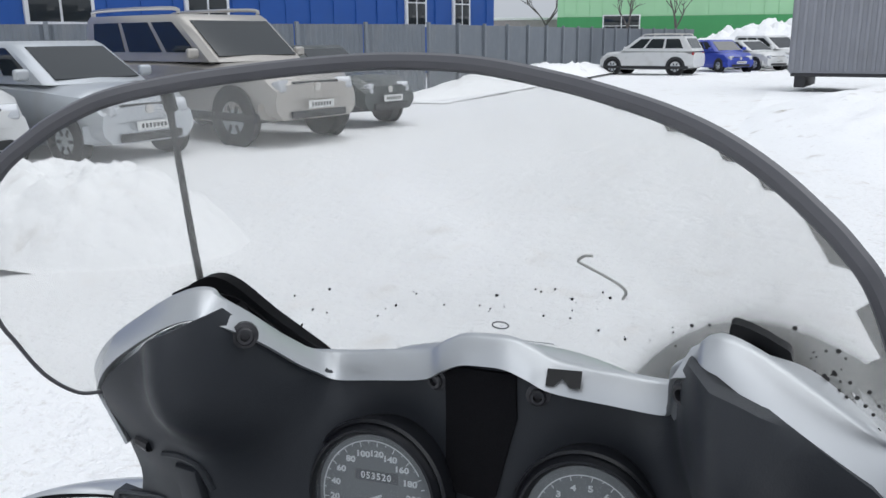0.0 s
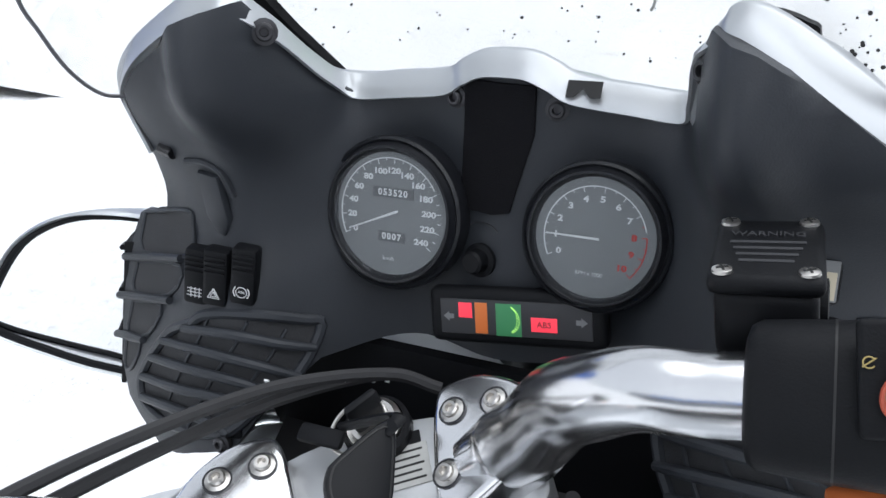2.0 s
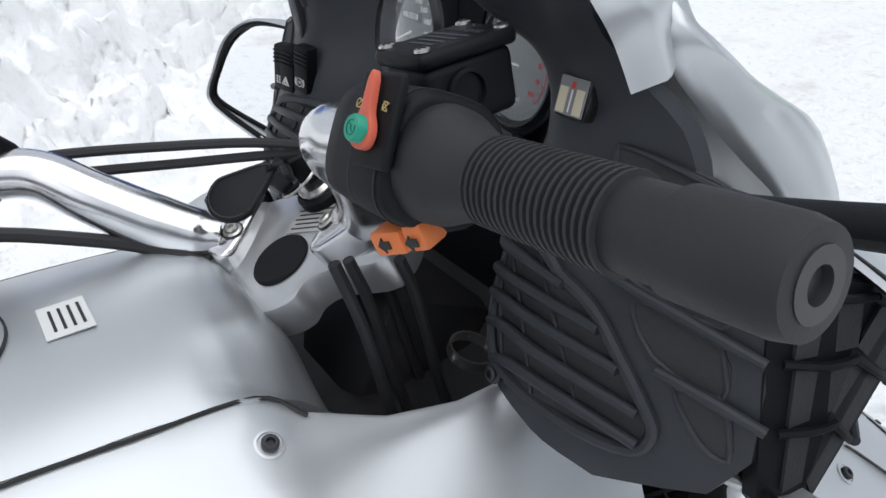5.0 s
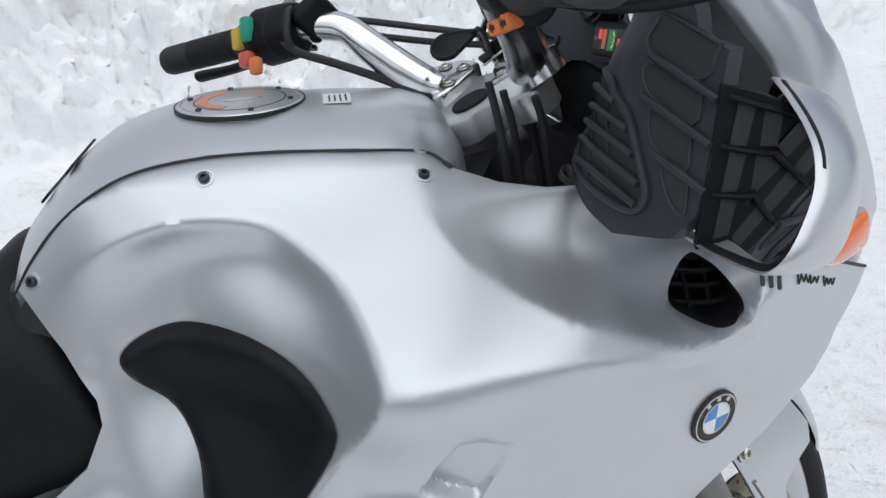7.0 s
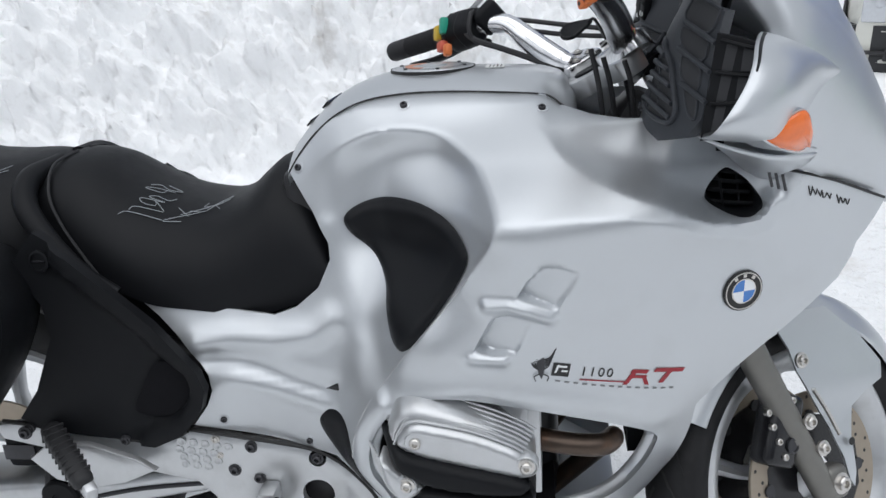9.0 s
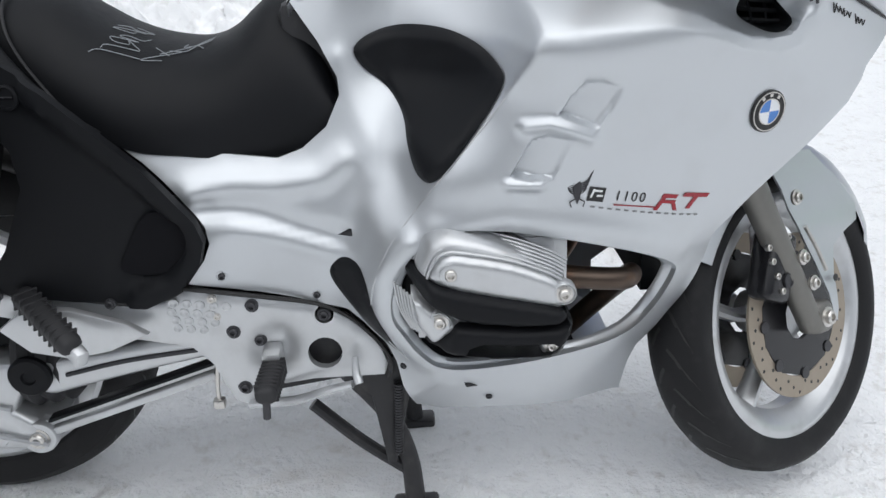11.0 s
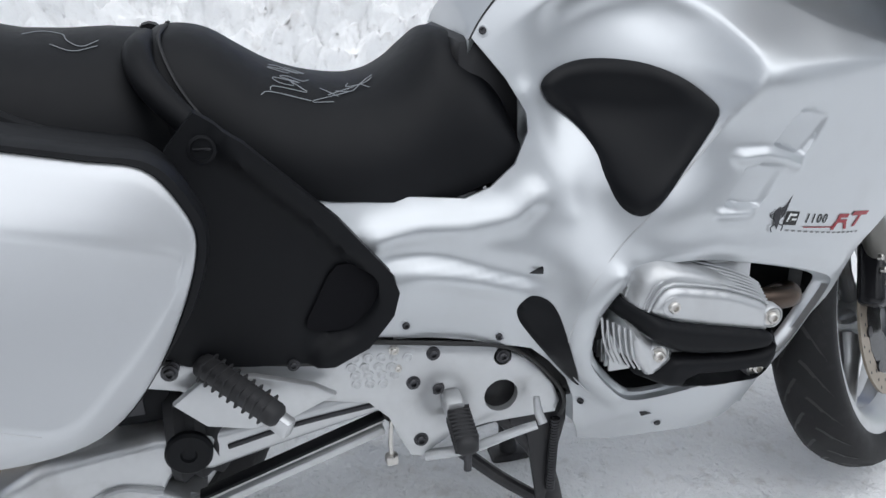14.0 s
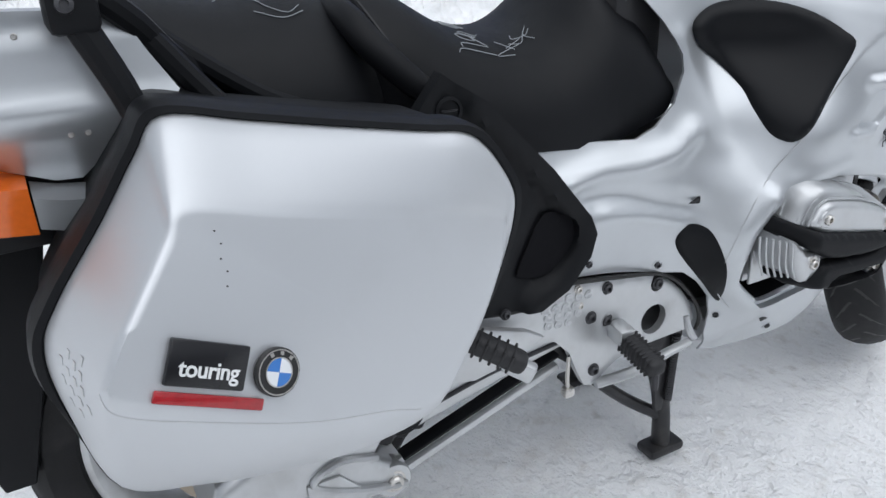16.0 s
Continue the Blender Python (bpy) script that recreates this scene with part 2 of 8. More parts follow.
def empty(name, m=None):
    ob = new(name)
    ob.empty_display_size = 0.1
    if m is not None:
        ob.matrix_world = m
    return ob

def V(*a):
    return Vector(a)

def spline(pts, n=8, closed=False):
    """Catmull-Rom points through pts, n to a span."""
    P = [Vector(p) for p in pts]
    out, k = [], len(P)
    for i in range(k if closed else k - 1):
        if closed:
            a, b, c, d = P[i - 1], P[i], P[(i + 1) % k], P[(i + 2) % k]
        else:
            b, c = P[i], P[i + 1]
            a = P[i - 1] if i else b + (b - c)
            d = P[i + 2] if i + 2 < k else c + (c - b)
        for j in range(n):
            t = j / n
            out.append(0.5 * (2 * b + (c - a) * t + (2 * a - 5 * b + 4 * c - d) * t * t + (3 * b - a - 3 * c + d) * t ** 3))
    if not closed:
        out.append(P[-1].copy())
    return out

def tube(pts, r, seg=12, n=8, bm=None, squash=None):
    """A round tube along a smooth line; r: one radius, or one for each point."""
    bm = bm or bmesh.new()
    line = spline(pts, n) if n > 1 else [Vector(p) for p in pts]
    k = len(line)
    rs = [r] * k if not hasattr(r, "__len__") else [float(np.interp(i / (k - 1) * (len(r) - 1), range(len(r)), r)) for i in range(k)]
    up, rings = None, []
    for i, p in enumerate(line):
        d = (line[min(i + 1, k - 1)] - line[max(i - 1, 0)]).normalized()
        if up is None:
            up = d.cross(Vector((0, 0, 1)) if abs(d.z) < 0.9 else Vector((0, 1, 0))).normalized()
        up = (up - d * up.dot(d)).normalized()
        s = d.cross(up)
        q = squash or 1.0
        rings.append([bm.verts.new(p + rs[i] * (math.cos(2 * math.pi * j / seg) * up + q * math.sin(2 * math.pi * j / seg) * s)) for j in range(seg)])
    for a, b in zip(rings, rings[1:]):
        for j in range(seg):
            bm.faces.new((a[j], a[(j + 1) % seg], b[(j + 1) % seg], b[j]))
    bm.faces.new(rings[0][::-1]), bm.faces.new(rings[-1])
    bmesh.ops.recalc_face_normals(bm, faces=bm.faces)
    return bm

def loft(rings, closed=True, caps=True, bm=None):
    bm = bm or bmesh.new()
    R = [[bm.verts.new(p) for p in ring] for ring in rings]
    for a, b in zip(R, R[1:]):
        k = len(a)
        for j in range(k if closed else k - 1):
            bm.faces.new((a[j], a[(j + 1) % k], b[(j + 1) % k], b[j]))
    if caps and closed:
        bm.faces.new(R[0][::-1]), bm.faces.new(R[-1])
    bmesh.ops.recalc_face_normals(bm, faces=bm.faces)
    return bm

def lathe(profile, m=None, seg=32, bm=None, closed=False):
    """profile: (radius, height) pairs, turned about the local z."""
    bm = bm or bmesh.new()
    m = m or Matrix.Identity(4)
    R = []
    for r, h in profile:
        if r < 1e-6:
            R.append([bm.verts.new(m @ Vector((0, 0, h)))])
        else:
            R.append([bm.verts.new(m @ Vector((r * math.cos(2 * math.pi * j / seg), r * math.sin(2 * math.pi * j / seg), h))) for j in range(seg)])
    pairs = list(zip(R, R[1:])) + ([(R[-1], R[0])] if closed else [])
    for a, b in pairs:
        for j in range(seg):
            j2 = (j + 1) % seg
            if len(a) == 1 and len(b) == 1:
                continue
            if len(a) == 1:
                bm.faces.new((a[0], b[j2], b[j]))
            elif len(b) == 1:
                bm.faces.new((a[j], a[j2], b[0]))
            else:
                bm.faces.new((a[j], a[j2], b[j2], b[j]))
    bmesh.ops.recalc_face_normals(bm, faces=bm.faces)
    return bm

def axis_pose(p, d, up=(0, 0, 1)):
    """A frame at p whose z looks along d and whose y is as near to up as can be."""
    z = Vector(d).normalized()
    y = Vector(up) - z * Vector(up).dot(z)
    if y.length < 1e-4:
        y = Vector((0, 1, 0)) - z * z.y
    y.normalize()
    x = y.cross(z)
    m = Matrix((x, y, z)).transposed().to_4x4()
    m.translation = p
    return m

def block(size, m=None, bevel=0.003, seg=2, bm=None):
    """A box with rounded edges, centred on m."""
    b2 = bmesh.new()
    bmesh.ops.create_cube(b2, size=1.0)
    for v in b2.verts:
        v.co = Vector(c * s for c, s in zip(v.co, size))
    if bevel > 0:
        bmesh.ops.bevel(b2, geom=b2.edges[:], offset=min(bevel, min(size) * 0.45), segments=seg, profile=0.5, affect="EDGES")
    return merge(bm, b2, m)

def merge(bm, other, m=None):
    if m is not None:
        other.transform(m)
    if bm is None:
        return other
    me = bpy.data.meshes.new("tmp")
    other.to_mesh(me)
    other.free()
    bm.from_mesh(me)
    bpy.data.meshes.remove(me)
    return bm

def prism(outline, depth, m=None, bevel=0.0, seg=2, bm=None):
    """A flat outline (x, y) given thickness from z = 0 to depth."""
    b2 = bmesh.new()
    vs = [b2.verts.new((p[0], p[1], 0)) for p in outline]
    f = b2.faces.new(vs)
    bmesh.ops.recalc_face_normals(b2, faces=[f])
    g = bmesh.ops.extrude_face_region(b2, geom=[f])
    top = [e for e in g["geom"] if isinstance(e, bmesh.types.BMVert)]
    for v in top:
        v.co.z = depth
    bmesh.ops.recalc_face_normals(b2, faces=b2.faces)
    if bevel > 0:
        es = [e for e in b2.edges if all(abs(v.co.z - depth) < 1e-6 for v in e.verts)]
        bmesh.ops.bevel(b2, geom=es, offset=bevel, segments=seg, profile=0.5, affect="EDGES")
    bmesh.ops.triangulate(b2, faces=[f for f in b2.faces if len(f.verts) > 4])
    return merge(bm, b2, m)

def inside(p, poly):
    x, y = p
    c, n = False, len(poly)
    for i in range(n):
        (x1, y1), (x2, y2) = poly[i], poly[i - 1]
        if (y1 > y) != (y2 > y) and x < (x2 - x1) * (y - y1) / (y2 - y1) + x1:
            c = not c
    return c

def seg_dist(p, line, closed=False):
    """Distance from each row of p to a polyline."""
    P = np.atleast_2d(np.asarray(p, float))
    A = np.asarray(line, float)
    B = np.roll(A, -1, 0) if closed else A[1:]
    A = A if closed else A[:-1]
    best = np.full(len(P), 9.0)
    for a, b in zip(A, B):
        d = b - a
        t = np.clip(((P - a) @ d) / max(d @ d, 1e-12), 0, 1)
        best = np.minimum(best, np.linalg.norm(P - (a + t[:, None] * d), axis=1))
    return best

def sheet(outline, func, step, place, holes=(), thick=0.004, bm=None, dense=(), flip=False):
    """A curved panel: a flat outline filled with a net, lifted by func(u, v), put into space by place(u, v, w), and given thickness along -w."""
    out = [Vector((float(p[0]), float(p[1]))) for p in outline]
    loops = [out] + [[Vector((float(p[0]), float(p[1]))) for p in h] for h in holes]
    vs, es = [], []
    for lp in loops:
        fine = []
        for i, a in enumerate(lp):
            b = lp[(i + 1) % len(lp)]
            k = max(1, int((b - a).length / step))
            fine += [a.lerp(b, j / k) for j in range(k)]
        base = len(vs)
        vs += fine
        es += [(base + i, base + (i + 1) % len(fine)) for i in range(len(fine))]
    edge = [tuple(v) for v in vs]
    us, vv = [p[0] for p in out], [p[1] for p in out]
    grid = []
    def fill(u0, u1, v0, v1, s):
        for i in range(int((u1 - u0) / s) + 1):
            for j in range(int((v1 - v0) / s) + 1):
                grid.append((u0 + (i + 0.5 * (j % 2)) * s, v0 + j * s * 0.9))
    fill(min(us), max(us), min(vv), max(vv) + step, step)
    for d in dense:
        fill(*d)
    polys = [[tuple(p) for p in lp] for lp in loops]
    G = np.array(grid)
    dist = np.minimum.reduce([seg_dist(G, pl, True) for pl in polys])
    keep = [g for g, d in zip(grid, dist) if d > step * 0.4 and inside(g, polys[0]) and not any(inside(g, h) for h in polys[1:])]
    vs += [Vector(g) for g in keep]
    ov, oe, of, *_ = delaunay_2d_cdt(vs, es, [], 0, 1e-6)
    U = np.array([[v.x, v.y] for v in ov])
    W = np.array(func(U[:, 0], U[:, 1]))
    tris = []
    for t in of:
        c = U[list(t)].mean(0)
        if inside(c, polys[0]) and not any(inside(c, h) for h in polys[1:]):
            tris.append(tuple(t))
    bm = bm or bmesh.new()
    used = sorted({i for t in tris for i in t})
    a = {i: bm.verts.new(place(U[i, 0], U[i, 1], W[i])) for i in used}
    b = {i: bm.verts.new(place(U[i, 0], U[i, 1], W[i] - thick)) for i in used}
    count = {}
    for t in tris:
        bm.faces.new([a[i] for i in t])
        bm.faces.new([b[i] for i in reversed(t)])
        for k in range(3):
            e = (t[k], t[(k + 1) % 3])
            count[e] = count.get(e, 0) + 1
    for (i, j) in list(count):
        if (j, i) not in count:
            bm.faces.new((a[j], a[i], b[i], b[j]))
    bmesh.ops.recalc_face_normals(bm, faces=bm.faces)
    return bm

def herm(xs, ys, x):
    """Smooth curve through (xs, ys) at x; ys may hold one column for each x."""
    xs, ys = np.asarray(xs, float), np.asarray(ys, float)
    x = np.clip(np.asarray(x, float), xs[0], xs[-1])
    i = np.clip(np.searchsorted(xs, x) - 1, 0, len(xs) - 2)
    m = np.gradient(ys, xs, axis=0)
    h = xs[i + 1] - xs[i]
    t = (x - xs[i]) / h
    pick = (lambda a, k: a[k]) if ys.ndim == 1 else (lambda a, k: a[k, np.arange(len(x))])
    return (2 * t ** 3 - 3 * t * t + 1) * pick(ys, i) + (t ** 3 - 2 * t * t + t) * h * pick(m, i) + (-2 * t ** 3 + 3 * t * t) * pick(ys, i + 1) + (t ** 3 - t * t) * h * pick(m, i + 1)

def surface(rows):
    """A smooth function of (u, v) from rows {v: [(u, w), ...]}."""
    keys = sorted(rows)
    def func(u, v):
        u, v = np.atleast_1d(np.asarray(u, float)), np.atleast_1d(np.asarray(v, float))
        vals = np.stack([herm(*zip(*rows[k]), u) for k in keys])
        return herm(keys, vals, v)
    return func

def smoothstep(a, b, x):
    t = np.clip((np.asarray(x, float) - a) / (b - a), 0, 1)
    return t * t * (3 - 2 * t)

def at_x(u, v, w):
    return (w, u, v)

def at_y(u, v, w):
    return (u, w, v)

def text_mesh(body, size, material, m, parent, name="lettering", align="CENTER", depth=0.0004, bold=0.0, spread=1.0):
    cu = bpy.data.curves.new("t", "FONT")
    cu.body, cu.size, cu.align_x, cu.align_y, cu.extrude, cu.offset, cu.space_character = body, size, align, "CENTER", depth, bold, spread
    cu.resolution_u = 3
    ob = bpy.data.objects.new("t", cu)
    me = bpy.data.meshes.new_from_object(ob)
    bpy.data.objects.remove(ob)
    me.transform(m)
    return part(name, me, material, parent)

def hexbolt(p, d, r, parent, name="screw", mat_head=None, socket=True, washer=True):
    """A round-headed socket screw with a washer."""
    m = axis_pose(p, d)
    prof = [(0, -0.004), (r * 1.45, -0.004), (r * 1.45, 0.0), (r, 0.0008)] if washer else [(0, -0.004), (r, -0.004)]
    prof += [(r, r * 0.55), (r * 0.82, r * 0.75), (r * 0.52, r * 0.75), (r * 0.45, r * 0.2), (0, r * 0.2)]
    return part(name, lathe(prof, m, 14), mat_head or STEEL, parent)

def plate_bars(w, h, m, parent, cols=7):
    """A pale registration plate on which the characters are plain bars."""
    p = part("registration_plate", block((w, h, 0.006), m, 0.002), STICKER, parent, "white registration plate with dark bars")
    bm = None
    for i in range(cols):
        bm = block((w * 0.07, h * 0.5, 0.002), m @ pose((i - cols / 2 + 0.5) * w * 0.115, 0, 0.004), 0, bm=bm)
    part("plate_marks", bm, BLACKINK, p)
    return p

# ---- motorcycle: built in its own frame, x to its right, y ahead, front axle at (0, 0.745, 0.30) ----
BIKE = pose(0, 0.35, 0) @ pose(0, 0, 0, 2.156) @ pose(0, 0, 0, 0, -3.569) @ pose(0, -0.35, 0)
bike = empty("motorcycle", BIKE)
tagged(bike, "silver touring motorcycle with full fairing parked on snow", "motorcycle")
STEER = pose(0, 0.384, 1.039) @ Matrix.Rotation(radians(32.5), 4, Vector((0, -math.sin(radians(27)), math.cos(radians(27))))) @ pose(0, -0.384, -1.039)

FORK = pose(0, -.015, 0) @ pose(0, 0.384, 1.039) @ Matrix.Rotation(radians(37.5), 4, Vector((0, -math.sin(radians(27)), math.cos(radians(27))))) @ pose(0, -0.384, -1.039)

BODY_ROWS = {
    1.06: [(-.15, .05), (0, .08), (.2, .085), (.3, .085), (.45, .09), (.6, .10), (.8, .08)],
    1.03: [(-.15, .06), (0, .115), (.1, .126), (.2, .128), (.3, .12), (.45, .125), (.6, .12), (.8, .1)],
    1.00: [(-.15, .07), (-.08, .10), (0, .14), (.1, .158), (.2, .164), (.3, .17), (.4, .175), (.5, .18), (.62, .19), (.8, .15)],
    .95: [(-.15, .10), (-.08, .125), (0, .165), (.1, .205), (.2, .235), (.3, .248), (.4, .25), (.5, .245), (.62, .235), (.8, .16)],
    .885: [(-.15, .12), (-.08, .15), (0, .183), (.077, .225), (.15, .275), (.244, .333), (.35, .33), (.45, .312), (.55, .28), (.68, .220), (.8, .15)],
    .80: [(-.15, .155), (-.05, .182), (.03, .205), (.1, .245), (.2, .315), (.25, .338), (.35, .33), (.45, .305), (.58, .252), (.72, .195), (.85, .13)],
    .69: [(-.2, .2), (-.1, .208), (0, .225), (.05, .25), (.105, .308), (.2, .333), (.3, .324), (.45, .290), (.58, .24), (.7, .19), (.85, .12)],
    .595: [(-.3, .235), (-.1, .235), (-.02, .247), (.02, .285), (.06, .308), (.2, .32), (.3, .314), (.45, .275), (.58, .21), (.7, .16)],
    .50: [(-.3, .232), (-.1, .225), (-.03, .25), (.02, .298), (.06, .305), (.3, .3), (.45, .25), (.55, .18)],
    .40: [(-.3, .235), (-.05, .222), (.03, .25), (.06, .275), (.2, .28), (.4, .24), (.5, .16)],
    .30: [(-.2, .21), (.05, .215), (.18, .245), (.3, .235), (.42, .16), (.5, .1)],
    .22: [(-.2, .17), (.05, .17), (.18, .19), (.3, .18), (.42, .11), (.5, .07)],
}
body_base = surface(BODY_ROWS)
KNEE_EDGE = [(-.085, .895), (-.05, .93), (.005, .968), (.05, .985), (.091, .99), (.135, .988), (.167, .98), (.2, .96), (.222, .94), (.238, .912), (.243, .885), (.236, .86), (.223, .835), (.163, .753), (.114, .698), (.071, .642), (.03, .585)]
SCOOP = [(.30, .983), (.335, .952), (.374, .928), (.415, .91), (.452, .897), (.49, .878), (.53, .862), (.565, .856), (.6, .86), (.62, .88)]
KNEE_EDGE = [tuple(v)[:2] for v in spline([(a, b, 0) for a, b in KNEE_EDGE], 4)]
KNEE_POLY = KNEE_EDGE + [(-.06, .58), (-.12, .7), (-.12, .88)]
SHOULDER = [(.246, .884), (.278, .888), (.348, .887), (.418, .884), (.467, .872), (.52, .848), (.584, .834), (.615, .842)]
VENT_A = [(.265, .779), (.279, .801), (.301, .825), (.325, .825), (.357, .813), (.339, .782), (.321, .756)]
VENT_B = [(.203, .696), (.217, .723), (.233, .749), (.254, .756), (.292, .75), (.28, .725), (.264, .688), (.231, .69)]

def ridge(P, line, amp, width):
    return amp * np.exp(-(seg_dist(P, line) / width) ** 2)

def body_x(y, z):
    y, z = np.atleast_1d(np.asarray(y, float)), np.atleast_1d(np.asarray(z, float))
    P = np.stack([y, z], 1)
    x = body_base(y, z)
    d = seg_dist(P, KNEE_EDGE)
    ins = np.array([inside(p, KNEE_POLY) for p in P])
    wt = smoothstep(-.1, .02, y) * (.35 + .65 * smoothstep(.74, .88, z))
    wall = .004 * np.exp(-d / .012)
    x = x + wt * np.where(ins, wall, .004 * np.exp(-(d / .03) ** 1.3) * (1 - .75 * smoothstep(.95, .985, z)) + .003 * smoothstep(.95, .985, z) * np.exp(-d / .012))
    x = x - ins * .05 * (1 - np.exp(-(d / .03) ** 1.5)) * smoothstep(.71, .84, z) * smoothstep(-.05, .07, y)
    sy, sz = zip(*SCOOP)
    crease = np.interp(y, sy, sz)
    deep = herm([.29, .32, .36, .42, .5, .56, .61, .64, .8], [0, .016, .028, .04, .05, .056, .035, 0, 0], y)
    fade = 1 - 0.6 * smoothstep(.93, 1.0, z)
    over = np.clip(z - crease, 0, 1)
    x = x - deep * (1 - np.exp(-(over / .015) ** 1.3)) * fade * (y > .28) * (y < .66)
    dsh = seg_dist(P, SHOULDER)
    x = x + .0075 * np.exp(-(dsh / .022) ** 1.15) * smoothstep(.22, .27, y)
    for poly, (ux, uz) in ((VENT_A, (.28, .78)), (VENT_B, (.215, .705))):
        d = seg_dist(P, poly, True)
        ins = np.array([inside(p, poly) for p in P]) if len(P) < 60000 else 0
        along = np.clip((y - ux + .03) / .11, 0, 1)
        x = x - ins * smoothstep(0, .006, d) * .027 * (1 - along)
    x = x + ridge(P, [(.225, .765), (.255, .768), (.285, .758), (.312, .746)], .009, .009)
    x = x + ridge(P, [(.2, .686), (.245, .682)], .007, .008)
    x = x + ridge(P, [(-.26, .662), (-.2, .672), (-.13, .668), (-.06, .676), (-.03, .70)], .013, .018)
    x = x - ridge(P, [(-.24, .636), (-.16, .625), (-.09, .60), (-.04, .585)], .009, .016)
    x = x + ridge(P, [(-.2, .605), (-.12, .585), (-.06, .565)], .006, .014)
    x = x + ridge(P, [(.01, .68), (.0, .74), (-.01, .79), (-.03, .84)], .005, .018)
    x = x + ridge(P, [(.1, .62), (.2, .632), (.3, .612), (.4, .585), (.47, .55)], .008, .02)
    x = x + ridge(P, [(.06, .60), (.02, .545), (.008, .49), (.03, .43), (.08, .385)], .012, .016)
    x = x + ridge(P, [(.09, .34), (.06, .30)], .012, .03)
    return x

BODY_OUT = [(-.098, .922), (-.079, .946), (-.048, .98), (-.007, 1.01), (.038, 1.027), (.1, 1.034), (.17, 1.034), (.239, 1.03), (.311, 1.023), (.335, 1.01),
            (.379, .997), (.426, .99), (.481, .989), (.509, .975), (.55, .949), (.586, .916), (.614, .905), (.638, .922), (.716, .893), (.8, .851),
            (.785, .829), (.757, .795), (.752, .775), (.734, .742), (.668, .683), (.587, .609), (.531, .551), (.528, .513), (.52, .478), (.501, .425), (.465, .378), (.43, .347), (.424, .30), (.425, .215),
            (.36, .24), (.296, .262), (.175, .266), (.1, .252), (.057, .262), (.037, .318), (.03, .37), (.015, .41), (-.015, .447), (-.04, .468), (-.079, .473), (-.18, .497), (-.28, .52),
            (-.25, .558), (-.238, .585), (-.242, .61), (-.271, .65), (-.327, .703), (-.389, .75), (-.308, .725), (-.214, .712), (-.128, .703), (-.09, .716), (-.052, .746), (-.03, .79), (-.031, .816), (-.056, .864)]
ENGINE_HOLE = [(.085, .6), (.11, .617), (.16, .622), (.244, .608), (.332, .583), (.42, .548), (.465, .518), (.468, .49), (.445, .44), (.399, .403), (.3, .385), (.2, .37), (.12, .372), (.085, .392), (.05, .43), (.03, .475), (.035, .53), (.06, .575)]
GRILLE_HOLE = [(.5285, .89), (.534, .899), (.55, .914), (.562, .9205), (.572, .917), (.59, .9035), (.605, .884), (.606, .874), (.599, .866), (.585, .862), (.565, .864), (.54, .876), (.53, .884)]
PAD_OUT = [(-.004, .855), (.024, .875), (.071, .885), (.125, .882), (.167, .866), (.193, .842), (.198, .82), (.17, .77), (.125, .712), (.1, .688), (.085, .687), (.074, .7), (.066, .73), (.062, .763), (.042, .797), (.006, .828)]
SMALL_PAD = [(-.062, .535), (-.05, .552), (-.035, .557), (-.018, .55), (-.008, .53), (.004, .48), (.026, .42), (.032, .40), (.02, .41), (-.01, .447), (-.04, .487), (-.058, .515)]

def closed(pts, n=4):
    return [tuple(p) for p in spline([(a, b, 0) for a, b in pts], n, True)]

def flat2(pts):
    return [(p[0], p[1]) for p in pts]

side_mesh = finish(sheet(BODY_OUT, body_x, .012, at_x, [flat2(closed(ENGINE_HOLE)), flat2(closed(GRILLE_HOLE, 3))], .004,
                         dense=[(.19, .37, .675, .84, .0038), (.29, .64, .84, 1.0, .005), (-.1, .3, .83, 1.034, .006), (.02, .24, .6, .83, .008), (.5, .64, .83, .95, .005)]), "side_fairing", 50)
side_mesh.materials.append(SILVER)
side_r = part("side_fairing", side_mesh, SILVER, bike, "silver painted side fairing with engine opening")
side_l = part("side_fairing", side_mesh, SILVER, bike)
side_l.scale = (-1, 1, 1)

# rims turned in round the engine opening, to give the shell its depth
def inward_rim(poly, depth, name, material, parent, sign=1):
    pts = flat2(closed(poly, 6))
    ys, zs = np.array([p[0] for p in pts]), np.array([p[1] for p in pts])
    xs = body_x(ys, zs)
    cy, cz = ys.mean(), zs.mean()
    rings = [[(sign * (x - .001), y, z) for x, y, z in zip(xs, ys, zs)]]
    for k, (dx, sc) in enumerate(((.012, .985), (depth * .6, .95), (depth, .93))):
        rings.append([(sign * (x - dx), cy + (y - cy) * sc, cz + (z - cz) * sc) for x, y, z in zip(xs, ys, zs)])
    return part(name, loft(rings, True, False), material, parent, smooth=60)
inward_rim(ENGINE_HOLE, .022, "opening_rim", SILVER, side_r)
# dark inner wall behind the rear half of the opening
wall_pts = [p for p in flat2(closed(ENGINE_HOLE, 6))]
k0 = max(range(len(wall_pts)), key=lambda i: wall_pts[i][0])
wall_pts = [p for p in wall_pts[k0:] + wall_pts[:k0] if p[0] < .33]
wx = [float(body_x([a], [b])[0]) for a, b in wall_pts]
part("inner_wall", loft([[(x - d, .24 + (a - .24) * q, .5 + (b - .5) * q) for x, (a, b) in zip(wx, wall_pts)] for d, q in ((.02, .935), (.06, .93), (.14, .9))], False, False), VELCRO, side_r, smooth=60)
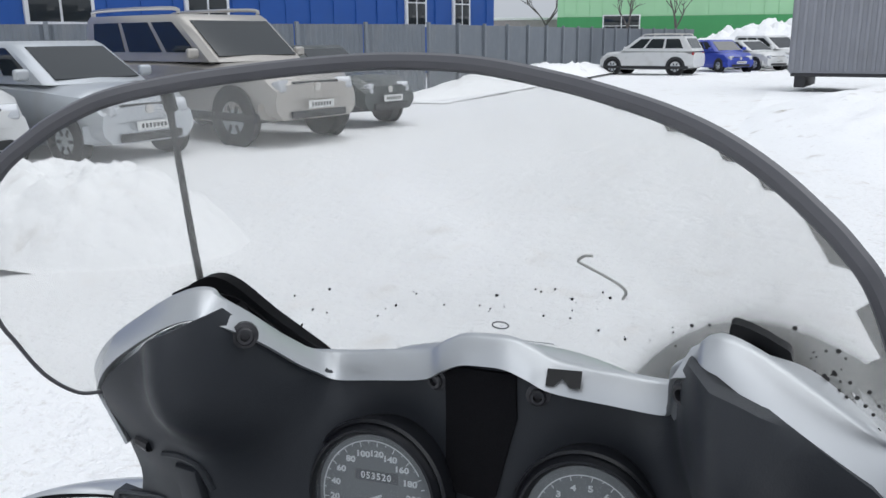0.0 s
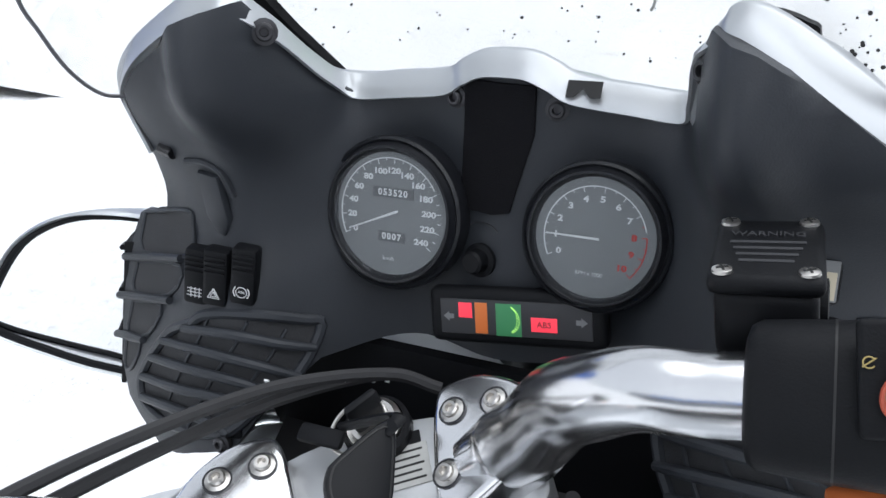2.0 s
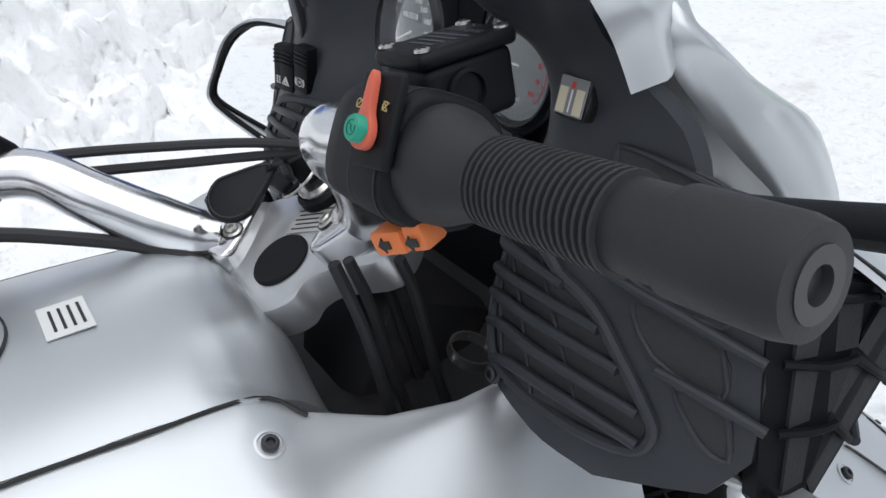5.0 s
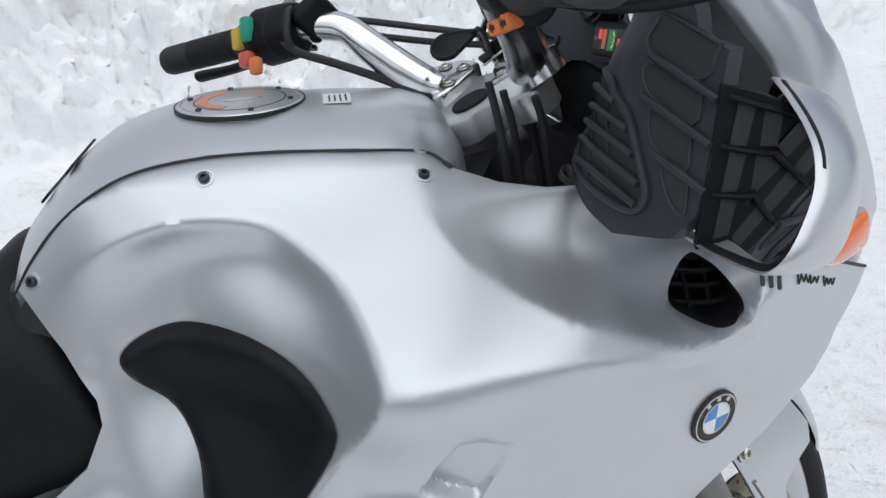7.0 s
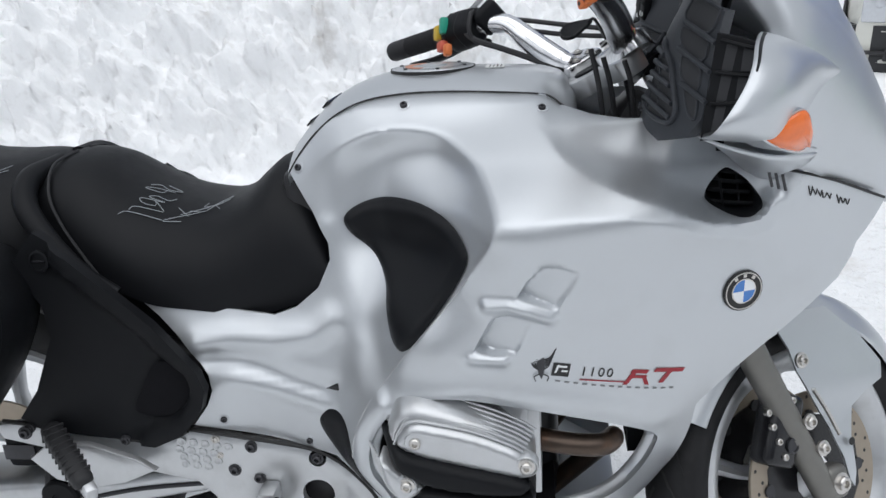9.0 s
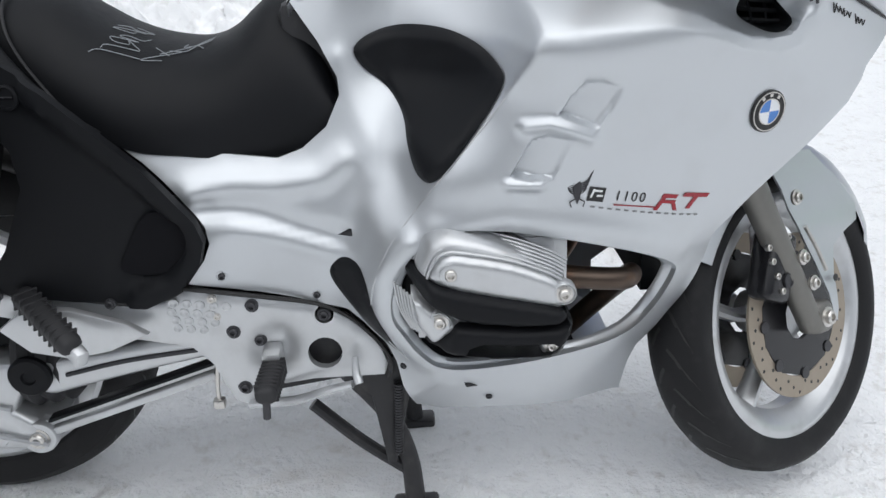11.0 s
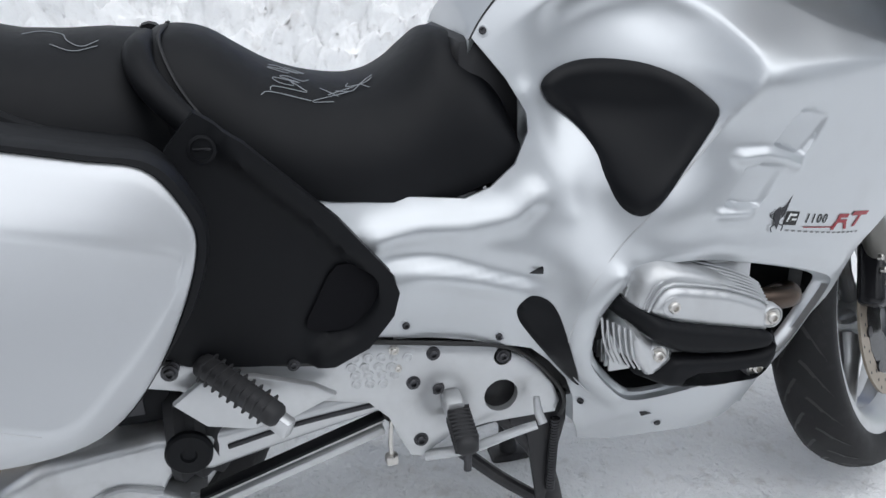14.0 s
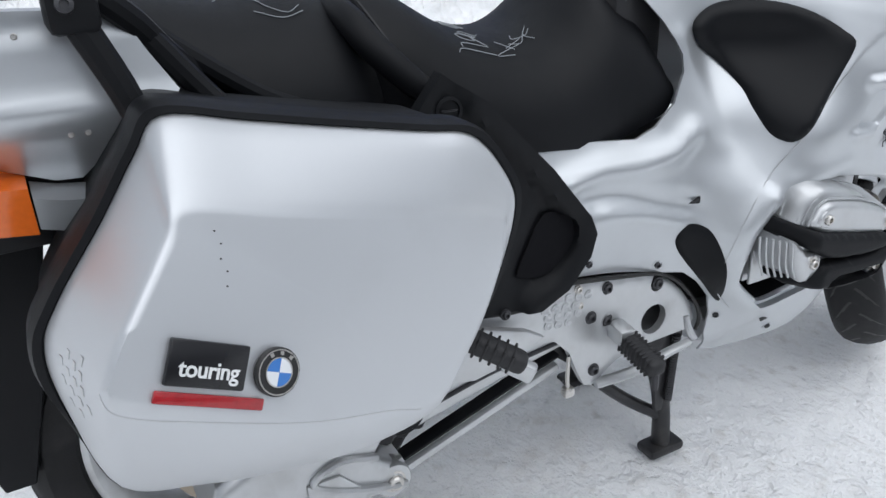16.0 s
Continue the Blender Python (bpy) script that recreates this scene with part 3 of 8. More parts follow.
# fine panel joint from the knee recess round the rear of the opening
jl = [(.2, .802), (.163, .753), (.114, .698), (.071, .642), (.03, .587), (.006, .53), (.0, .48), (.018, .425), (.05, .385)]
jx = body_x([a for a, b in jl], [b for a, b in jl])
part("panel_joint", tube([(float(x) + .0002, a, b) for x, (a, b) in zip(jx, jl)], .0011, 6, 6), ALU, side_r)

def raised_pad(poly, name, lift, material, parent, label, func=body_x, step=.009, edge=.02, base=.0015, place=at_x):
    out = flat2(closed(poly, 4))
    def lifted(y, z):
        d = seg_dist(np.stack([y, z], 1), out, True)
        return func(y, z) + base + lift * np.sqrt(np.clip(1 - (1 - np.clip(d / edge, 0, 1)) ** 2, 0, 1))
    return part(name, sheet(out, lifted, step, place, (), .006), material, parent, label, 60)

raised_pad(PAD_OUT, "knee_pad", .011, PAD, side_r, "black padded vinyl knee pad", base=.004)
raised_pad(SMALL_PAD, "heel_pad", .004, PAD, side_r, "small black vinyl pad", edge=.008)

# air outlet in the scoop: dark well, frame and slats
gp = flat2(closed(GRILLE_HOLE, 5))
gy, gz = np.array([p[0] for p in gp]), np.array([p[1] for p in gp])
gx = body_x(gy, gz)
cy, cz = gy.mean(), gz.mean()
well = [[(x - .001, y, z) for x, y, z in zip(gx, gy, gz)]] + [[(x - d, cy + (y - cy) * s, cz + (z - cz) * s) for x, y, z in zip(gx, gy, gz)] for d, s in ((.004, .93), (.03, .86), (.05, .8))]
bm = loft(well, True, False)
bm.faces.new(bm.verts[-len(gp):])
outlet = part("air_outlet", bm, BLACK, side_r, "black air outlet with slats")
for k in range(4):
    z = .875 + k * .013
    w = body_x([cy], [z])[0]
    part("slat", tube([(w - .012, cy - .033 + .004 * k, z + .003), (w - .006, cy, z), (w - .012, cy + .03 - .002 * k, z - .003)], .0022, 6, 4, squash=1.6), BLACK, outlet)
for k in (-1, 1):
    y = cy + .012 * k
    w0, w1 = body_x([y, y], [.872, .915])
    part("slat", tube([(w0 - .014, y, .872), (w1 - .014, y, .915)], .002, 6, 2), BLACK, outlet)

# screws of the side fairing
for y, z in ((.098, 1.019), (.307, 1.008), (-.08, .928), (.041, .365), (.176, .301), (-.229, .529), (-.087, .489)):
    x0, xa, xb = body_x([y, y + .004, y], [z, z, z + .004])
    d = Vector((1, -(xa - x0) / .004, -(xb - x0) / .004)).normalized()
    rim = part("screw_collar", lathe([(.0, -.003), (.0095, -.003), (.0095, .0008), (.0078, .001), (.0072, -.001), (0, -.001)], axis_pose((x0, y, z), d), 20), SILVER, side_r)
    hexbolt((x0, y, z), d, .0055, side_r, mat_head=DARKSTEEL, washer=False)
# drain slot
part("drain_slot", prism([(-.02, -.004), (-.002, -.007), (.02, -.005), (.023, 0), (.02, .005), (-.002, .005)], .0015, axis_pose((body_x([-.025], [.596])[0] - .0002, -.025, .596), (1, -.1, .05)), .0005), GLOSSBLACK, side_r)
part("belly_notch", prism([(-.012, .008), (.012, -.004), (-.006, -.006)], .0015, axis_pose((body_x([.145], [.334])[0], .145, .334), (1, 0, .1)), .0003), GLOSSBLACK, side_r)

# round badge: dark ring, quartered blue and white field
def badge(p, d, r, parent, up=(0, 0, 1)):
    m = axis_pose(p, d, up)
    b = part("badge", lathe([(0, -.002), (r, -.002), (r, .0025), (r * .94, .0035), (0, .0035)], m, 40), BLACKINK, parent, "round black badge with blue and white quarters")
    part("badge_ring", lathe([(r * .93, .0036), (r * .93, .0042), (r * .88, .0042), (r * .88, .0036)], m, 40), STEEL, b)
    part("badge_ring", lathe([(r * .62, .0036), (r * .62, .0043), (r * .57, .0043), (r * .57, .0036)], m, 40), STEEL, b)
    for q in range(4):
        bmq = bmesh.new()
        vs = [bmq.verts.new(m @ Vector((0, 0, .0041)))] + [bmq.verts.new(m @ Vector((r * .57 * math.cos(a), r * .57 * math.sin(a), .0041))) for a in [(q + k / 8) * math.pi / 2 for k in range(9)]]
        bmq.faces.new(vs)
        part("quarter", bmq, BLUE if q % 2 else BADGEWHITE, b)
    for a in (125, 90, 55):
        part("badge_mark", block((r * .16, r * .16, .0006), m @ pose(r * .77 * math.cos(radians(a)), r * .77 * math.sin(radians(a)), .0038, 0, 0, a - 90), 0), STEEL, b)
    return b

bx = body_x([.584, .59, .584], [.75, .75, .756])
badge((bx[0] + .001, .584, .75), (1, -(bx[1] - bx[0]) / .006, -(bx[2] - bx[0]) / .006), .031, side_r)

# model decal: dark tile, thin strokes, dark red bars and underline
def decal(y, z, w, h, material, name="decal_mark", lean=0.0, slope=-.03):
    x0, xa, xb = body_x([y, y + .01, y], [z, z, z + .01])
    d = Vector((1, -(xa - x0) / .01, -(xb - x0) / .01)).normalized()
    o = [(-w / 2 - lean * h / 2, -h / 2), (w / 2 - lean * h / 2, -h / 2), (w / 2 + lean * h / 2, h / 2), (-w / 2 + lean * h / 2, h / 2)]
    return part(name, prism(o, .0006, axis_pose((x0 + .0006, y, z), d) @ pose(0, 0, 0, 0, 0, math.degrees(math.atan(slope))), 0), material, side_r)
decal(.325, .6615, .025, .021, BLACKINK, slope=-.2)
def decal_text(body, y, z, size, material, slope=-.2):
    x0, xa, xb = body_x([y, y + .01, y], [z, z, z + .01])
    d = Vector((1, -(xa - x0) / .01, -(xb - x0) / .01)).normalized()
    text_mesh(body, size, material, axis_pose((x0 + .0008, y, z), d) @ pose(0, 0, 0, 0, 0, math.degrees(math.atan(slope))), side_r, depth=.0002, spread=1.25)
decal_text("1100", .376, .651, .021, BLACKINK)
for y, z, w, h, ln in ((.424, .635, .007, .024, .5), (.438, .643, .026, .006, .5), (.438, .634, .02, .005, .5), (.446, .626, .007, .014, -.6), (.482, .637, .048, .0065, .5), (.476, .626, .008, .02, .5)):
    decal(y, z, w, h, DARKRED, lean=ln, slope=-.2)
decal(.384, .636, .07, .0016, DARKRED, slope=-.2)
for k in range(14):
    decal(.32 + k * .0128, .6435 - k * .0031, .007, .0024, DIAL, slope=-.2)
# winged emblem as a plain dark shape
ex = body_x([.297], [.674])[0]
em = axis_pose((ex + .0006, .297, .674), (1, .05, .05))
part("emblem_mark", prism([(-.004, .012), (.004, .012), (.006, .0), (.004, -.014), (0, -.024), (-.004, -.014), (-.006, 0)], .0006, em, 0), DARKSTEEL, side_r)
for q in (1, -1):
    for k in range(6):
        part("emblem_mark", tube([em @ Vector((q * .004, .006 - .003 * k, .0004)), em @ Vector((q * (.014 - .0008 * k), .01 - .003 * k, .0004)), em @ Vector((q * (.024 - .0022 * k), .027 - .0055 * k, .0004))], .0009, 5, 4), DARKSTEEL, side_r)
    part("emblem_mark", tube([em @ Vector((q * .003, -.016, .0004)), em @ Vector((q * .01, -.02, .0004)), em @ Vector((q * .008, -.027, .0004))], .0009, 5, 3), DARKSTEEL, side_r)
for a, b, w, h, ln in ((.3195, .664, .003, .013, .2), (.328, .6665, .012, .003, 0), (.33, .659, .009, .0028, .3)):
    decal(a, b, w, h, WHITEINK, lean=ln, slope=-.2).location = (.0006, 0, 0)
# handwritten marks near the nose, as plain strokes
def stroke(pts, y0, z0):
    xs = body_x([y0 + a for a, b in pts], [z0 + b for a, b in pts])
    part("pen_mark", tube([(x + .0006, y0 + a, z0 + b) for x, (a, b) in zip(xs, pts)], .0009, 5, 3), BLACKINK, side_r)
rp = random.Random(5)
for k in range(9):
    if k == 5:
        continue
    y0, z0 = .672 + k * .0078, .888 - k * .0034
    h = .013 if k in (0, 6) else .008
    stroke([(-.002, h * .5), (rp.uniform(-.001, .003), -h * .5), (.003, -h * .4), (.0045, h * rp.uniform(.1, .5))], y0, z0)

# ---- tank cover ----
TANK_TOP = ([-.105, -.06, -.02, .02, .084, .14, .2, .26, .318, .345, .36], [.952, 1.0, 1.03, 1.046, 1.058, 1.059, 1.058, 1.055, 1.048, 1.035, 1.01])
SEAM_Y, SEAM_Z = [-.1, -.079, -.048, -.007, .038, .1, .17, .239, .311, .335, .36], [.915, .946, .98, 1.01, 1.027, 1.034, 1.034, 1.03, 1.023, 1.01, .985]
ys = np.linspace(-.1, .36, 60)
rings = []
for y in ys:
    zt, zs = float(herm(*TANK_TOP, y)), float(np.interp(y, SEAM_Y, SEAM_Z)) + .002
    xs = float(body_x([y], [zs])[0]) + .001 if y < .3 else .128 + (y - .3) * .05
    nip = smoothstep(.27, .36, y)
    ring = []
    for k in range(-20, 21):
        u = k / 20
        a = abs(u)
        zz = zs + (zt - zs) * (1 - a ** 2.6)
        zz -= .03 * nip * smoothstep(.45, .8, a) * (1 - smoothstep(.9, 1.0, a)) * .6
        ring.append((xs * u, y, zz))
    ring += [(xs * .96, y, zs - .02), (-xs * .96, y, zs - .02)]
    rings.append(ring)
tank = part("fuel_tank", loft(rings), SILVER, bike, "silver fuel tank cover with flush filler cap", 60)
seam_pts = [(float(body_x([y], [z])[0]) + .0005, y, z + .0005) for y, z in zip(SEAM_Y[:-1], SEAM_Z[:-1])]
for s in (1, -1):
    part("panel_gap", tube([(s * x, y, z) for x, y, z in seam_pts], .0014, 6, 5), BLACKINK, tank)

def tank_z(x, y):
    zt, zs = float(herm(*TANK_TOP, y)), float(np.interp(y, SEAM_Y, SEAM_Z)) + .002
    xs = float(body_x([y], [zs])[0])
    return zs + (zt - zs) * (1 - min(1, abs(x) / xs) ** 2.6)
fm = axis_pose((0, .128, 1.0588), (0, .0, 1), (0, 1, 0))
cap = part("filler_cap", lathe([(0, -.006), (.069, -.006), (.069, .0005), (.067, .0022), (.064, .0024), (.0635, .0012), (.0625, .0012), (.062, .0026), (.05, .003), (.0495, .0018), (.0485, .0018), (.048, .0032), (.03, .0036), (0, .0036)], fm, 56), SILVER, tank, "round silver filler cap")
part("cap_groove", lathe([(.0705, -.004), (.0705, .0012), (.0688, .0012), (.0688, -.004)], fm, 56), BLACKINK, cap)
part("cap_groove", lathe([(.0497, .001), (.0497, .0033), (.0483, .0033), (.0483, .001)], fm, 56), DARKSTEEL, cap)
for k in range(6):
    a = radians(60 * k + 15)
    hexbolt(fm @ Vector((.0565 * math.cos(a), .0565 * math.sin(a), .0026)), (0, 0, 1), .0032, cap, mat_head=DARKSTEEL, washer=False)
arc = [(.046 * math.cos(a), .046 * math.sin(a)) for a in np.linspace(radians(115), radians(250), 18)] + [(.034 * math.cos(a), .034 * math.sin(a)) for a in np.linspace(radians(250), radians(115), 18)]
part("cap_arc", prism(arc, .0008, fm @ pose(0, 0, .0034) @ pose(0, 0, 0, 0, 0, 90), 0), mat("faded_orange", (0.55, 0.25, 0.16), 0.5, var=0.1), cap)
part("cap_flap", prism([(-.012, -.022), (.012, -.022), (.016, -.008), (.01, .012), (0, .02), (-.01, .012), (-.016, -.008)], .0025, fm @ pose(.0, .004, .0034, 0, 0, 0), .001), SILVER, cap)
part("sticker", block((.045, .03, .0006), axis_pose((.012, .232, tank_z(.012, .232) + .0006), (0, .02, 1), (0, 1, 0)), 0), STICKER, tank, "small white paper sticker with print")
for k in range(4):
    part("print_line", block((.03, .002, .0003), axis_pose((.012, .224 + k * .006, tank_z(.012, .232) + .0011), (0, .02, 1), (0, 1, 0)), 0), BLACKINK, tank)
# dark protective strips at the rear of the tank
for k in range(2):
    y0 = -.058 + k * -.03
    w = float(np.interp(y0, SEAM_Y, SEAM_Z))
    part("tank_strip", prism([(-.045, -.008), (.045, -.008), (.05, .008), (-.05, .008)], .003, axis_pose((.0, y0 + .01, float(herm(*TANK_TOP, y0 + .01)) + .001), (0, -.7, .7), (0, .7, .7)), .001), GLOSSBLACK, tank)

# ---- seats ----
def lens_ring(y, zt, zb, w, wb, n=28, roll=2.4, drop=.0):
    ring = []
    for k in range(n + 1):
        a = math.pi * k / n
        c, s = math.cos(a), math.sin(a)
        x = w * math.copysign(abs(c) ** (2 / roll), c)
        ring.append((x, y, zb + (zt - zb) * abs(s) ** (2 / roll)))
    ring += [(-wb, y, zb - drop), (wb, y, zb - drop)]
    return ring
SEAT = [  # y, top, bottom, half width
    (-.036, .795, .755, .176), (-.05, .85, .73, .178), (-.075, .895, .718, .176), (-.105, .918, .708, .174), (-.137, .924, .70, .178), (-.165, .905, .70, .184), (-.195, .88, .702, .19), (-.23, .863, .706, .194),
    (-.27, .858, .712, .196), (-.33, .868, .72, .196), (-.38, .887, .738, .192), (-.42, .912, .752, .184), (-.46, .938, .775, .172), (-.5, .948, .80, .16), (-.535, .944, .83, .15), (-.55, .925, .86, .14)]
bm = loft([lens_ring(y, zt, zb, w, w * .85, drop=.012) for y, zt, zb, w in zip(*[herm(range(len(SEAT)), [row[q] for row in SEAT], np.linspace(0, len(SEAT) - 1, 4 * len(SEAT) - 3)) for q in range(4)])])
seat = part("front_seat", bm, VINYL, bike, "black vinyl rider seat with pale chalk marks", 60)
seam_l = [(-.525, .936), (-.515, .893), (-.488, .835), (-.46, .785), (-.44, .765)]
for s in (1, -1):
    part("seam", tube([(s * .02, -.515, .949), (s * .09, -.523, .938), (s * .14, -.51, .90), (s * .163, -.485, .855), (s * .186, -.44, .80), (s * .193, -.41, .76)], .0025, 6, 6), RUBBER, seat)
def seat_pt(x, y):
    k = sorted(SEAT)
    ya = [q[0] for q in k]
    zt, zb, w = (float(np.interp(y, ya, [q[i] for q in k])) for i in (1, 2, 3))
    c = min(.98, abs(x) / w) ** 1.2
    s = math.sqrt(max(0, 1 - c * c))
    return (x, y, zb + (zt - zb) * s ** (2 / 2.4) + .0012)
# chalk strokes, drawn as loose lines that spell nothing
def chalk(line, surf, parent):
    part("chalk_mark", tube([surf(x, y) for x, y in line], .0007, 5, 4), CHALK, parent)
for x0, y0, pts in ((.03, -.33, ((0, 0), (.006, .016), (.012, .004), (.006, -.006), (.014, -.014))), (.046, -.335, ((0, .014), (.004, -.004), (.012, -.012), (.011, .004), (.003, .006))), (.064, -.33, ((0, .018), (.008, .012), (.006, .0), (.013, -.006), (.014, .01))), (.081, -.336, ((.0, .012), (.004, -.008), (.012, -.004), (.01, .008), (.002, .006), (.015, .018))), (.1, -.33, ((0, .014), (.004, -.012), (.012, -.016))), (.114, -.336, ((0, .02), (.002, -.012), (.01, -.02))),
                    (.05, -.215, ((0, 0), (.02, -.012), (.032, -.006))), (.06, -.235, ((0, .012), (.012, .002), (.014, -.012), (.004, -.01))), (.07, -.255, ((0, .014), (.016, .004), (.018, -.01))), (.078, -.272, ((0, .018), (.02, -.006))), (.086, -.262, ((.0, -.018), (.014, -.004))), (.09, -.285, ((0, .02), (.022, -.012), (.02, .006)))):
    chalk([((x0 - .03) * 1.25 + .02 + a * 1.4, (y0 + .27) * 1.1 - .29 + b * 1.7) for a, b in pts], seat_pt, seat)

# added dark block that closes the see-through gap between seat nose and fairing
part("seat_gap_filler", block((.25, .1, .22), pose(0, -.068, .81), .02), BLACKMETAL, bike)
REAR = [(-.505, .9, .80, .14), (-.53, .928, .775, .168), (-.56, .945, .765, .188), (-.6, .949, .77, .198), (-.66, .949, .78, .2), (-.72, .953, .79, .196), (-.77, .965, .80, .188), (-.81, .97, .81, .172), (-.845, .965, .83, .15), (-.86, .94, .86, .12)]
rear_seat = part("rear_seat", loft([lens_ring(y, zt, zb, w, w * .85, drop=.012) for y, zt, zb, w in REAR]), VINYL, bike, "black vinyl passenger seat with chalk swirl", 60)
def rear_pt(x, y):
    k = sorted(REAR)
    ya = [q[0] for q in k]
    zt, zb, w = (float(np.interp(y, ya, [q[i] for q in k])) for i in (1, 2, 3))
    c = min(.98, abs(x) / w) ** 1.2
    return (x, y, zb + (zt - zb) * math.sqrt(max(0, 1 - c * c)) ** (2 / 2.4) + .0012)
chalk([(.05, -.7), (.03, -.68), (.05, -.65), (.08, -.64), (.1, -.62), (.085, -.6)], rear_pt, rear_seat)
chalk([(.09, -.66), (.11, -.63), (.1, -.6)], rear_pt, rear_seat)
# black beam between the seats
for s in (1, -1):
    part("seat_beam", tube([(s * .03, -.545, .93), (s * .12, -.55, .922), (s * .17, -.535, .89), (s * .2, -.49, .84), (s * .215, -.43, .785), (s * .212, -.38, .75)], [.018, .02, .02, .018, .014, .01], 12, 6), BLACK, rear_seat)

# ---- triangular cover behind the side fairing ----
TRI = [(-.483, .866), (-.524, .82), (-.52, .795), (-.49, .745), (-.486, .69), (-.526, .6), (-.565, .55), (-.535, .528), (-.447, .51), (-.338, .496), (-.288, .517), (-.25, .562), (-.24, .596), (-.25, .625), (-.315, .709), (-.37, .766), (-.428, .826)]
TRI_HOLE = [(-0.322, 0.638), (-0.274, 0.623), (-0.271, 0.583), (-0.308, 0.546), (-0.349, 0.546), (-0.37, 0.557), (-0.355, 0.589)]
TRI_MID = [sum(c) / len(TRI_HOLE) for c in zip(*TRI_HOLE)]
tri_base = surface({.45: [(-.6, .262), (-.45, .25), (-.23, .232)], .6: [(-.6, .262), (-.45, .25), (-.35, .24), (-.23, .236)], .72: [(-.6, .258), (-.45, .245), (-.3, .228), (-.23, .22)], .9: [(-.6, .25), (-.45, .24), (-.3, .225), (-.23, .215)]})
def tri_x(y, z):
    P = np.stack([y, z], 1)
    d = seg_dist(P, TRI[9:], False)
    return tri_base(y, z) + .004 + .019 * (1 - smoothstep(.022, .038, d)) - .012 * smoothstep(.03, .0, seg_dist(P, TRI_HOLE, True)) * 0.6
tri = part("seat_side_cover", sheet(TRI, tri_x, .012, at_x, [flat2(closed(TRI_HOLE, 3))], .02), BLACK, bike, "black grained plastic cover below the seat", 50)
tri2 = part("seat_side_cover", tri.data, None, bike)
tri2.scale = (-1, 1, 1)
part("cover_recess", loft([[(tri_base([y], [z])[0] + dx, TRI_MID[0] + (y - TRI_MID[0]) * s, TRI_MID[1] + (z - TRI_MID[1]) * s) for y, z in flat2(closed(TRI_HOLE, 3))] for dx, s in ((-.06, .1), (-.045, .6), (-.04, .85), (-.02, .95), (.002, 1.02))], True, True), VELCRO, tri)
tkm = axis_pose((.25, -.477, .82), (1, -.1, .1))
tk = part("turn_knob", lathe([(0, 0), (.018, 0), (.018, .004), (.014, .005), (.0135, .002), (0, .002)], tkm, 24), BLACK, tri)
part("knob_slot", block((.022, .004, .003), tkm @ pose(0, 0, .003), .001), GLOSSBLACK, tri)
for y, z in ((-.552, .532), (-.395, .503)):
    hexbolt((tri_base([y], [z])[0] + .008, y, z), (1, 0, 0), .006, tri, mat_head=DARKSTEEL)

# ---- footrest plate ----
PLATE = [(-.563, .534), (-.45, .508), (-.365, .491), (-.316, .497), (-.285, .509), (-.183, .488), (-.09, .468), (-.05, .448), (-.02, .42), (.005, .385), (.015, .355), (.008, .336), (-.106, .338), (-.16, .333), (-.19, .318), (-.215, .304), (-.232, .31), (-.247, .341), (-.262, .38), (-.291, .411), (-.37, .43), (-.437, .44), (-.516, .448), (-.55, .483), (-.615, .504), (-.625, .53)]
plate_base = surface({.28: [(-.65, .24), (-.45, .236), (-.25, .24), (-.1, .228), (.05, .222)], .4: [(-.65, .25), (-.45, .238), (-.25, .234), (-.1, .226), (.05, .22)], .54: [(-.65, .26), (-.45, .242), (-.25, .23), (-.1, .221), (.05, .216)]})
def plate_x(y, z):
    P = np.stack([np.atleast_1d(y), np.atleast_1d(z)], 1)
    d = seg_dist(P, PLATE, True)
    return plate_base(y, z) - .004 * (1 - smoothstep(0, .006, d)) - .012 * np.exp(-(((P[:, 0] + .165) / .035) ** 2 + ((P[:, 1] - .395) / .03) ** 2))
def ring2(c, r, n=20):
    return [(c[0] + r * math.cos(2 * math.pi * k / n), c[1] + r * math.sin(2 * math.pi * k / n)) for k in range(n)]
plate = part("footrest_plate", sheet(PLATE, plate_x, .012, at_x, [ring2((-.084, .385), .0275), ring2((-.08, .452), .015, 14)], .014), ALU, bike, "silver cast footrest plate with holes", 50)
p2 = part("footrest_plate", plate.data, None, bike)
p2.scale = (-1, 1, 1)
part("dark_lining", sheet([(-.4, .5), (-.05, .47), (.01, .38), (.0, .33), (-.2, .3), (-.27, .36), (-.3, .42), (-.42, .45)], lambda y, z: 0 * y + .195, .04, at_x, (), .01), BLACKMETAL, plate)
for y, z, r in ((-.249, .492, .0075), (-.19, .476, .0105), (-.245, .462, .0065), (-.223, .434, .011), (-.185, .415, .011), (-.216, .335, .0115), (-.08, .452, .0105)):
    hexbolt((plate_x([y], [z])[0] + .0005, y, z), (1, 0, 0), r * .72, plate, mat_head=DARKSTEEL if r > .008 else STEEL)
rowz = [(-.262, .478, 5), (-.268, .4635, 4), (-.263, .449, 4), (-.262, .435, 3)]
for y0, z0, n in rowz:
    for k in range(n):
        y, z = y0 - .045 + k * .0195, z0 + .012 - k * .003
        part("dimple", lathe([(.0082, -.001), (.0078, .0022), (.006, .0024), (.0035, .0008), (0, .0)], axis_pose((plate_x([y], [z])[0], y, z), (1, 0, 0)), 14), ALU, plate)
part("panel_edge", tube([(float(plate_base([y], [z])[0]) + .004, y, z) for y, z in ((-.29, .515), (-.183, .494), (-.09, .474), (-.047, .452), (-.015, .422), (.012, .385), (.021, .355), (.015, .334))], .0035, 8, 6), BLACKINK, plate)
